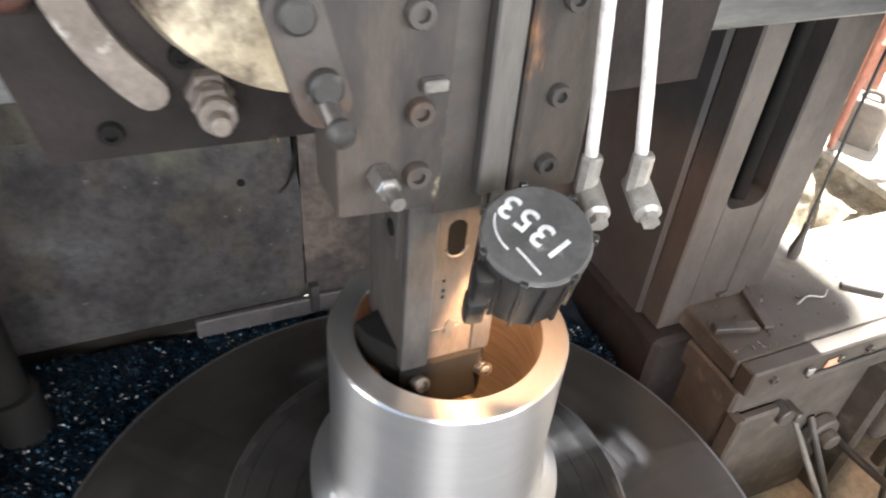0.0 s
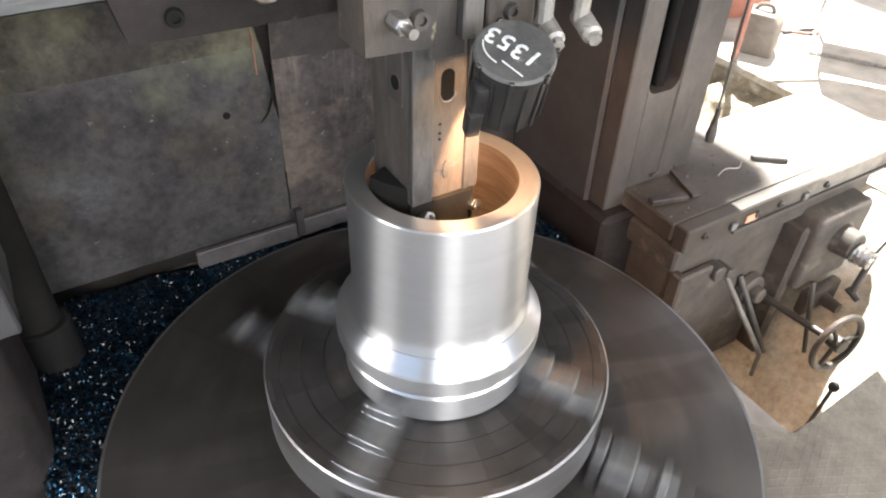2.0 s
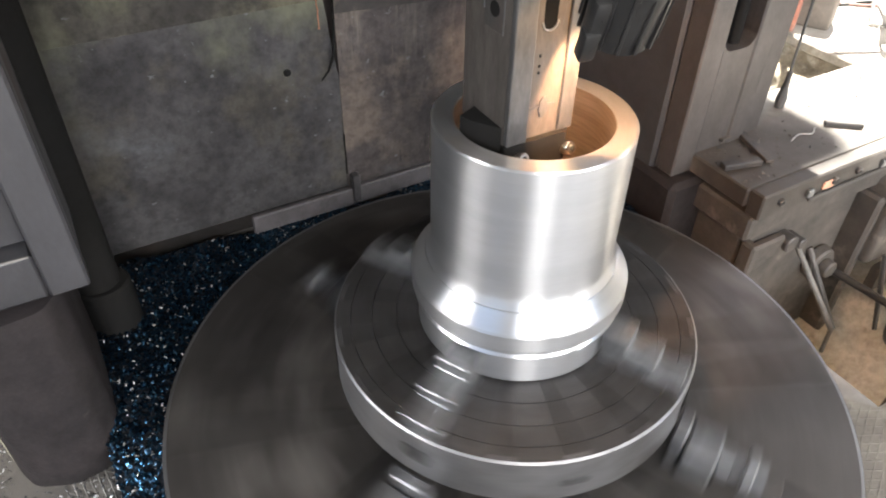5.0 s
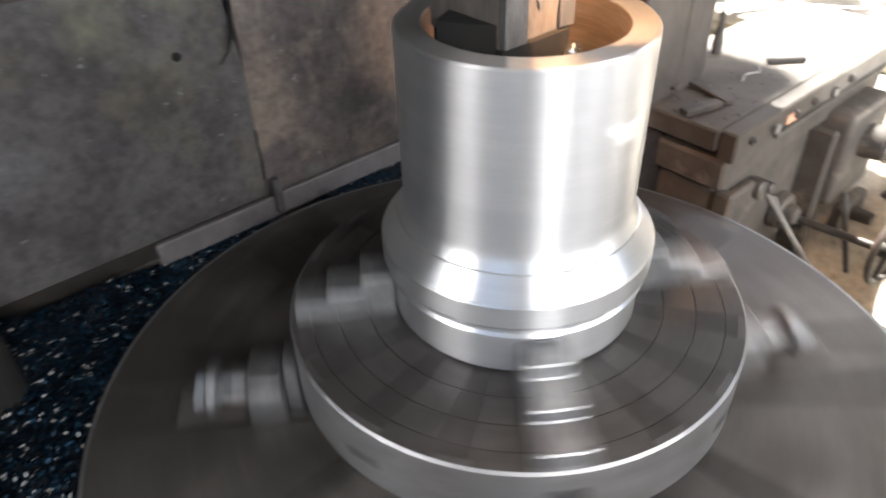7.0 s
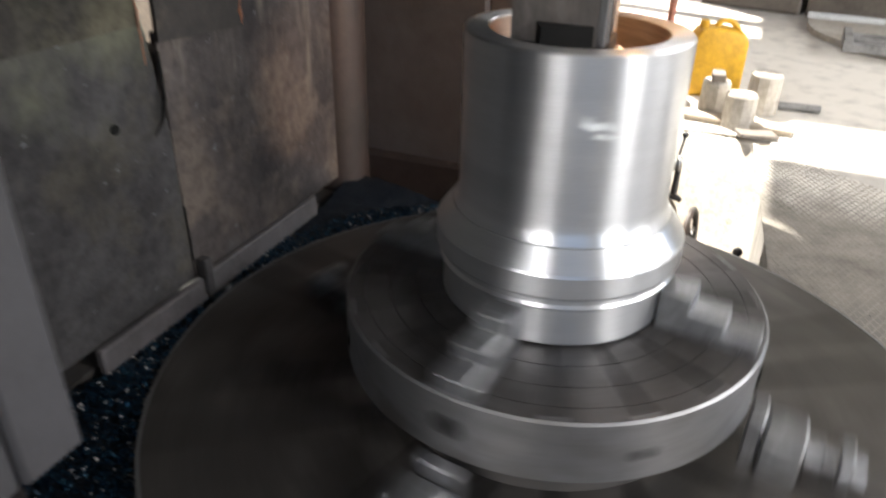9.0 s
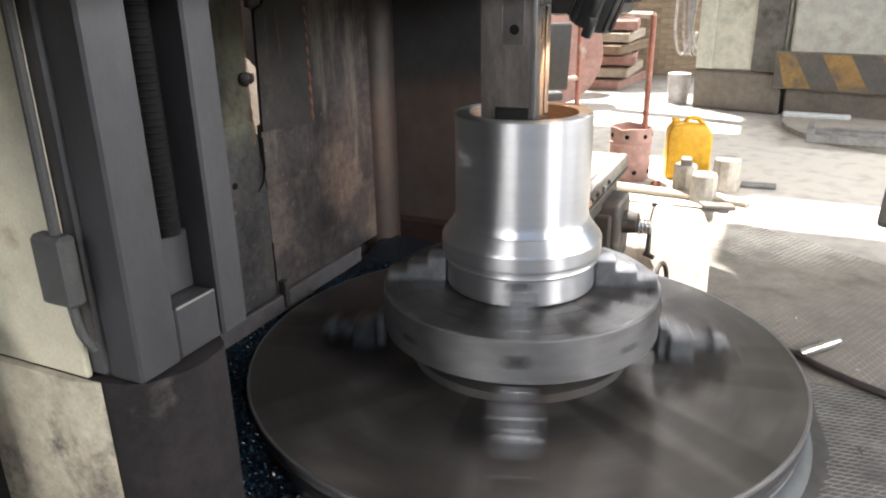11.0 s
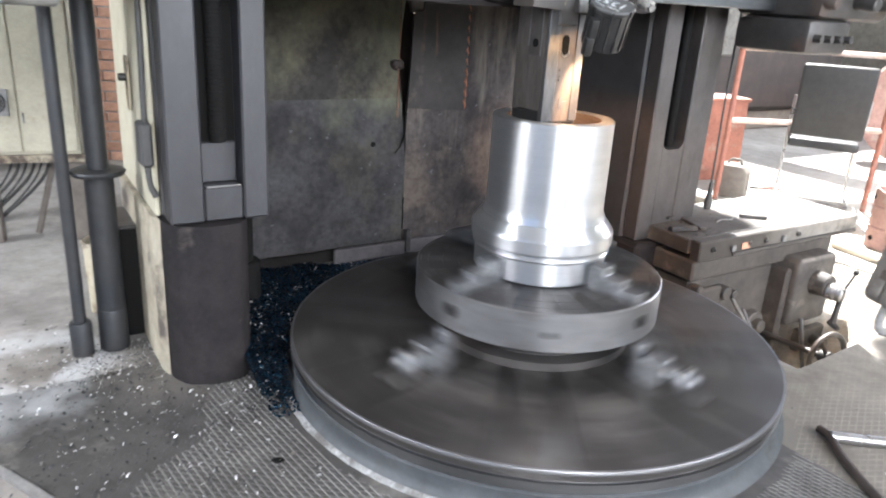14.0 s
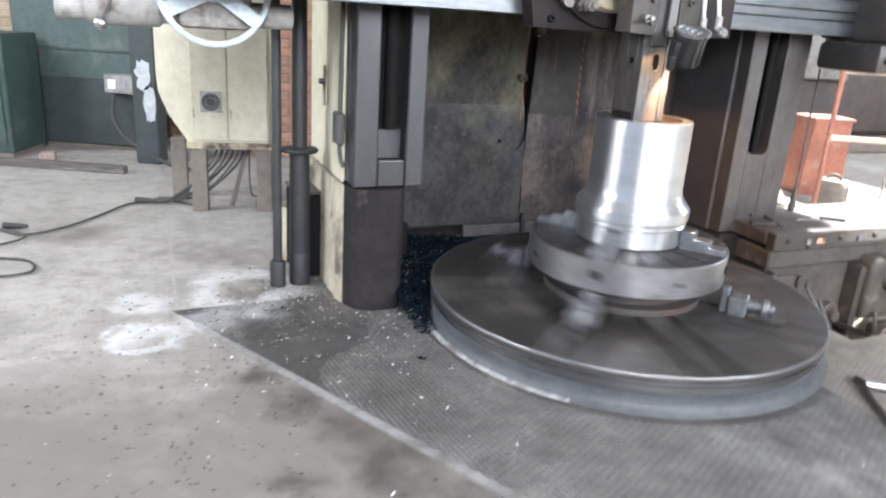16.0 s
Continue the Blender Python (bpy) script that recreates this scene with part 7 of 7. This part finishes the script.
def build_press():
    m = Matrix.Translation((5.72, 2.95, 0)) @ pose(0, 0, 0, 0, 0, -82)
    p = thing("hydraulic_press", m, "huge pale green press with hazard bands and a greasy dark base", "press")
    bm = bmesh.new()
    box(bm, 0.0, 0.95, 0.1, 1.2, 0.42, 1.62, 0.02)
    part("pillar", bm, PRESS, p, "pale stained pillar")
    for x0, x1 in ((0.02, 0.2), (0.62, 0.93)):
        bm = bmesh.new()
        box(bm, x0, x1, 0.06, 0.098, 0.43, 1.6, 0.008)
        part("guide", bm, PRESS if x0 < 0.1 else GREYPAINT, p)
    bm = bmesh.new()
    box(bm, 0.02, 0.95, 0.05, 1.2, 0.0, 0.418, 0.02)
    part("base", bm, PRESS_DARK, p, "greasy dark base")
    bm = bmesh.new()
    box(bm, 1.0, 3.6, 0.0, 1.2, 0.5, 1.66, 0.03)
    part("ram_panel", bm, PANEL, p, "broad pale panel")
    bm = bmesh.new()
    box(bm, 1.0, 3.6, 0.05, 1.2, 0.0, 0.498, 0.02)
    part("base", bm, PRESS_DARK, p)
    hazard(p, 2.6, 0.34, Matrix.Translation((0.9, -0.012, 0.30)), 10, HAZARD_DIRTY)
    bm = bmesh.new()
    box(bm, 0.88, 3.55, -0.001, 0.04, 0.28, 0.66, 0.004)
    part("hazard_board", bm, PRESS_DARK, p)
    bm = bmesh.new()
    box(bm, -0.1, 3.6, -0.1, 1.2, 1.75, 3.2, 0.03)
    part("crown", bm, PRESS, p, "pale green crown beam")
    # a near-black block fills the gap as its shade
    bm = bmesh.new()
    box(bm, 0.95, 3.6, -0.02, 1.2, 1.664, 1.748, 0.01)
    part("gap_seal", bm, DARK, p)
    bm = bmesh.new()
    box(bm, -1.42, 0.22, -0.28, -0.12, 1.515, 1.795, 0.01)
    part("guard_beam", bm, HAZARD_K, p)
    hazard(p, 1.6, 0.25, Matrix.Translation((-1.4, -0.285, 1.53)), 7, HAZARD_Y)
    for k in range(5):
        bm = bmesh.new()
        x = -0.32 + 0.06 * k
        tube(bm, curve_points([(x, 0.3, 2.4), (x - 0.02, 0.28, 1.4), (x + 0.05 * math.sin(k), 0.2, 0.8), (x + 0.08, 0.25, 0.55), (x + 0.16, 0.3, 0.8)], 6), 0.016, 8)
        part("hose", bm, WHITE_HOSE, p, "pale hanging hose")
    bm = bmesh.new()
    rod(bm, (-0.24, 0.25, 0.0), (-0.24, 0.25, 0.34), 0.11, 0.13, 20, 0.005)
    part("bucket", bm, WHITE_HOSE, p)
    for k in range(6):
        bm = bmesh.new()
        bolt(bm, 0.3 + 0.14 * (k % 3), -0.11, 1.85 + 0.14 * (k // 3), 0.03, 0.02)
        part("crown_bolt", bm, OILY, p)
    # low half-round plate at the press's foot, with a pale offcut on it
    bm = bmesh.new()
    o = [(1.2 * math.cos(radians(a)), 1.2 * math.sin(radians(a))) for a in range(82, 279, 6)]
    prism(bm, o, 0.0, 0.05)
    bmesh.ops.bevel(bm, geom=[e for e in bm.edges if abs(e.verts[0].co.z - e.verts[1].co.z) < 1e-5], offset=0.008, segments=1, affect="EDGES", profile=0.5)
    solo("floor_disc", bm, CONCRETE_PALE, Matrix.Translation((5.93, 0.64, 0)), "low grey half-round plate on the floor before the press", "floor plate")
    bm = bmesh.new()
    box(bm, -0.3, 0.3, -0.05, 0.05, 0, 0.04, 0.006)
    solo("sheet_offcut", bm, PAINT_WHITE, Matrix.Translation((5.75, 1.55, 0.051)) @ pose(0, 0, 0, 0, 0, -70), "pale flat offcut lying before the press", "offcut")
    r = thing("welded_rack", Matrix.Translation((4.95, 0.62, 0.051)) @ pose(0, 0, 0, 0, 0, -68), "pale welded steel rack lying flat on the floor", "steel rack")
    for k in range(3):
        bm = bmesh.new()
        box(bm, -0.6, 0.6, -0.22 + 0.2 * k, -0.16 + 0.2 * k, 0.0, 0.06, 0.006)
        part("bar", bm, STRIP, r)
    for x in (-0.6, 0.54):
        bm = bmesh.new()
        box(bm, x, x + 0.06, -0.24, 0.26, 0.061, 0.09, 0.006)
        part("cross_bar", bm, STRIP, r)


def build_far():
    # a dark machine body fills the distance behind the column
    d = thing("old_machine", MF @ pose(6.2, 3.6, 0), "dark brown old machine in the shade at the back", "machine")
    bm = bmesh.new()
    box(bm, -2.4, 1.8, 0.0, 1.6, 0.25, 2.6, 0.05)
    part("body", bm, RUSTY, d)
    bm = bmesh.new()
    box(bm, -2.3, 1.7, 0.1, 1.5, 0.0, 0.248, 0.02)
    part("base", bm, PRESS_DARK, d)
    bm = bmesh.new()
    box(bm, -1.8, -0.6, -0.08, -0.002, 0.9, 1.9, 0.02)
    part("hatch", bm, GREYPAINT, d)
    # a hanging gear unit at the rail's right end
    g = thing("turret_unit", MF, "dark oily side tool head hanging at the rail's end", "tool head")
    bm = bmesh.new()
    box(bm, 1.40, 1.95, -0.02, 0.42, 1.33, 2.3, 0.04, seg=2)
    part("body", bm, OILY, g)
    bm = bmesh.new()
    box(bm, 1.38, 1.70, 0.0, 0.38, 1.18, 1.329, 0.03, seg=2)
    part("tool_block", bm, OILY, g, "oily black lower tool block")
    for k in range(9):
        bm = bmesh.new()
        u, z = 1.45 + 0.1 * (k % 5), 1.41 + 0.18 * (k // 5) + 0.05 * (k % 2)
        rod(bm, (u, 0.0, z), (u, -0.06 - 0.03 * (k % 3), z - 0.01), 0.04 - 0.006 * (k % 3), 0.03, 14, 0.005)
        part("boss", bm, OILY, g)
    for k in range(4):
        bm = bmesh.new()
        rod(bm, (1.43 + 0.075 * k, 0.002, 1.25), (1.43 + 0.075 * k, -0.035, 1.25), 0.018, 0.018, 6, 0.002)
        part("clamp_screw", bm, OILY, g)
    bm = bmesh.new()
    rod(bm, (1.82, 0.2, 1.331), (1.82, 0.2, 1.24), 0.06, 0.045, 16, 0.006)
    part("spindle", bm, OILY, g)
    bm = bmesh.new()
    m = Matrix.Translation((2.0, 0.1, 1.48)) @ pose(0, 0, 0, 90, 0, 70)
    torus(bm, 0.11, 0.012, m, 32, 8)
    lathe(bm, [(0, 0.02), (0.03, 0.02), (0.1, 0.005), (0.1, -0.005), (0, -0.005)], 24, m)
    part("dial_wheel", bm, CHROME, g, "bright dial wheel")


build_chair()
build_discs()
build_press()
build_far()


# ---- swarf ----
def chip_mesh(bm, p, size, rng):
    """A small curled chip: a bent ribbon."""
    a = rng.uniform(0, 2 * math.pi)
    tilt = rng.uniform(-0.5, 0.5)
    n = 3
    w = size * rng.uniform(0.12, 0.26)
    d = Vector((math.cos(a), math.sin(a), tilt)).normalized()
    s = Vector((-math.sin(a), math.cos(a), rng.uniform(-0.5, 0.5))).normalized() * w
    prev = None
    for i in range(n + 1):
        t = i / n - 0.5
        q = p + d * (t * size) + Vector((0, 0, size * 0.45 * (0.25 - t * t) * 2))
        cur = (bm.verts.new(q - s), bm.verts.new(q + s))
        if prev:
            bm.faces.new((prev[0], prev[1], cur[1], cur[0]))
        prev = cur


def build_swarf():
    rng = random.Random(4)
    m = MF

    def zone(u, v):
        """Height of the heap between the table, the guard and the column foot."""
        r = math.hypot(u, v)
        lift = 0.125 + 0.03 * noise.noise((u * 4, v * 4, 0.5)) + 0.25 * max(0, r - 1.05)
        return min(lift, 0.17)

    bm = bmesh.new()
    vert = {}
    nu, nv = 90, 60
    for i in range(nu + 1):
        for j in range(nv + 1):
            u, v = -1.0 + 1.85 * i / nu, 0.02 + 0.945 * j / nv
            if math.hypot(u, v) > 0.9 and v > 0.1 + 0.16 * noise.noise((u * 9, v * 9, 3.0)):
                edge = min(1.0, max(0.0, (v - 0.1) / 0.35))
                vert[i, j] = bm.verts.new((u, v, (zone(u, v) * edge + 0.012 * (1 - edge)) + 0.008 * noise.noise((u * 30, v * 30, 2))))
    for i in range(nu):
        for j in range(nv):
            q = [(i, j), (i + 1, j), (i + 1, j + 1), (i, j + 1)]
            if all(k in vert for k in q):
                bm.faces.new([vert[k] for k in q])
    solo("swarf_heap", bm, CHIP_BED, MF, "heap of oily blue-black steel swarf round the table", "swarf", kind="stuff")

    blue, bright = bmesh.new(), bmesh.new()
    count = 0
    while count < 9000:
        u, v = rng.uniform(-1.0, 0.85), rng.uniform(0.02, 0.96)
        r = math.hypot(u, v)
        if v < 0.16 and rng.random() > v / 0.16 + 0.12:
            continue
        if r < 0.912 or (u > 0.2 and r > 1.02):
            continue
        edge = min(1.0, max(0.0, (v - 0.1) / 0.35))
        p = Vector((u, v, zone(u, v) * edge + 0.012 * (1 - edge) + rng.uniform(0.002, 0.012)))
        if rng.random() < 0.065:
            chip_mesh(bright, MF @ p, rng.uniform(0.004, 0.012), rng)
        else:
            chip_mesh(blue, p, rng.uniform(0.006, 0.018), rng)
        count += 1
    solo("blue_chips", blue, CHIPS, MF, "countless curled blued steel chips", "chips", kind="stuff", sharp=80)
    # chips scattered over the plate and the floor, thick about the shafts and the column foot
    dull = bmesh.new()

    def strew(x, y, small):
        if math.hypot(x, y) < 0.94:
            return 0
        q = inv @ Vector((x, y, 0))
        if -1.24 < q.x < -0.95 and q.y > 0.36:
            return 0
        size = rng.choice((0.004, 0.005, 0.006, 0.008, 0.012 if not small else 0.006)) * rng.uniform(0.8, 1.3)
        light = rng.random() < (0.1 if small else 0.15)
        chip_mesh(bright if light else dull, Vector((x, y, 0.007)), size * (1.15 if light else 1.0), rng)
        return 1

    inv = MF.inverted()
    count = 0
    while count < 2300:
        count += strew(rng.gauss(-1.32, 0.34), rng.gauss(-0.25, 0.36), False)
    count = 0
    while count < 1500:
        count += strew(rng.gauss(-1.5, 0.13), rng.gauss(0.05, 0.13), True)
    count = 0
    while count < 900:
        count += strew(rng.gauss(-0.98, 0.1), rng.gauss(-0.1, 0.16), True)
    for _ in range(420):
        strew(rng.uniform(-2.6, 1.6), rng.uniform(-2.3, -0.3), False)
    for _ in range(120):
        a, r = rng.uniform(0, 6.283), rng.uniform(0, 0.14)
        strew(-0.87 + r * math.cos(a), -1.55 + 0.5 * r * math.sin(a), False)
    solo("dull_chips", dull, CHIPS_DULL, None, "small dull grey-black chips scattered on the plate", "chips", kind="stuff", sharp=80)
    solo("bright_chips", bright, CHIPS_BRIGHT, None, "bright loose steel chips scattered on the plate", "chips", kind="stuff", sharp=80)
    # crumbs of dirt
    dirt = bmesh.new()
    for _ in range(900):
        x, y = rng.gauss(-1.5, 0.55), rng.gauss(-1.0, 0.65)
        if math.hypot(x, y) < 0.98:
            continue
        s = rng.uniform(0.003, 0.009)
        vs = [dirt.verts.new((x + s * rng.uniform(-1, 1), y + s * rng.uniform(-1, 1), 0.004 + (s if k == 3 else 0))) for k in range(4)]
        for f in ((0, 1, 3), (1, 2, 3), (2, 0, 3), (0, 2, 1)):
            dirt.faces.new([vs[k] for k in f])
    solo("dirt_crumbs", dirt, DUST_OIL, None, "dark crumbs of oily dirt on the floor", "dirt", kind="stuff")


build_swarf()


# ---- brick walls at the back ----
def build_bricks():
    def brick_wall(name, m, cols, rows_, label, mat=BRICK):
        w = thing(name, m, label, "brick wall", kind="structure")
        bm = bmesh.new()
        box(bm, -0.02, cols * 0.23 + 0.02, 0.012, 0.11, 0, rows_ * 0.075 + 0.01, 0.0)
        part("mortar", bm, CONCRETE, w)
        bm = bmesh.new()
        box(bm, 0, 0.22, 0, 0.1, 0, 0.065, 0.005)
        me = to_mesh("brick", bm, mat)
        for j in range(rows_):
            for i in range(cols - (j % 2)):
                b = new("brick", me)
                b.parent = w
                b.matrix_local = Matrix.Translation((0.23 * i + 0.115 * (j % 2), 0.004 * math.sin(i * 7 + j * 3), 0.075 * j + 0.005))
    brick_wall("wall_brick_1", Matrix.Translation((-6.0, 3.6, 0)), 15, 18, "pale sandy brick wall behind the cabinets")
    brick_wall("wall_brick_3", Matrix.Translation((-2.78, 3.2, 0)), 3, 26, "faded orange brick pier behind the cream cabinet", BRICK_ORANGE)
    brick_wall("wall_brick_2", Matrix.Translation((6.81, 6.6, 0)) @ pose(0, 0, 0, 0, 0, -50), 16, 24, "sandy brick wall at the far end")


build_bricks()


def build_wall_fan():
    m = Matrix.Translation((6.81, 6.6, 0)) @ pose(0, 0, 0, 0, 0, -50)
    f = thing("wall_fan", m, "white boxed wall fan mounted on the sandy brick wall", "fan")
    bm = bmesh.new()
    box(bm, 0.66, 1.1, -0.26, -0.006, 1.04, 1.44, 0.02, seg=2)
    part("case", bm, PAINT_WHITE, f)
    bm = bmesh.new()
    rod(bm, (0.88, -0.261, 1.24), (0.88, -0.268, 1.24), 0.09, seg=24)
    part("opening", bm, DARK, f, "dark round opening")
    bm = bmesh.new()
    for r in (0.08, 0.05):
        torus(bm, r, 0.006, Matrix.Translation((0.88, -0.27, 1.24)) @ pose(0, 0, 0, 90, 0, 0), 24, 6)
    part("grille", bm, STRIP, f)


build_wall_fan()


# ---- moving things ----
def motions():
    steps = [i / 10 for i in range(161)]
    for ob, a0 in [(TABLE_THING, 0.0), (CHUCK_THING, 0.0), (WORK_THING, 0.0)] + [(c, a) for a, c in CLAMPS]:
        walk(ob, [(t, pose(0, 0, 0, 0, 0, a0 + RATE * t)) for t in steps])


motions()
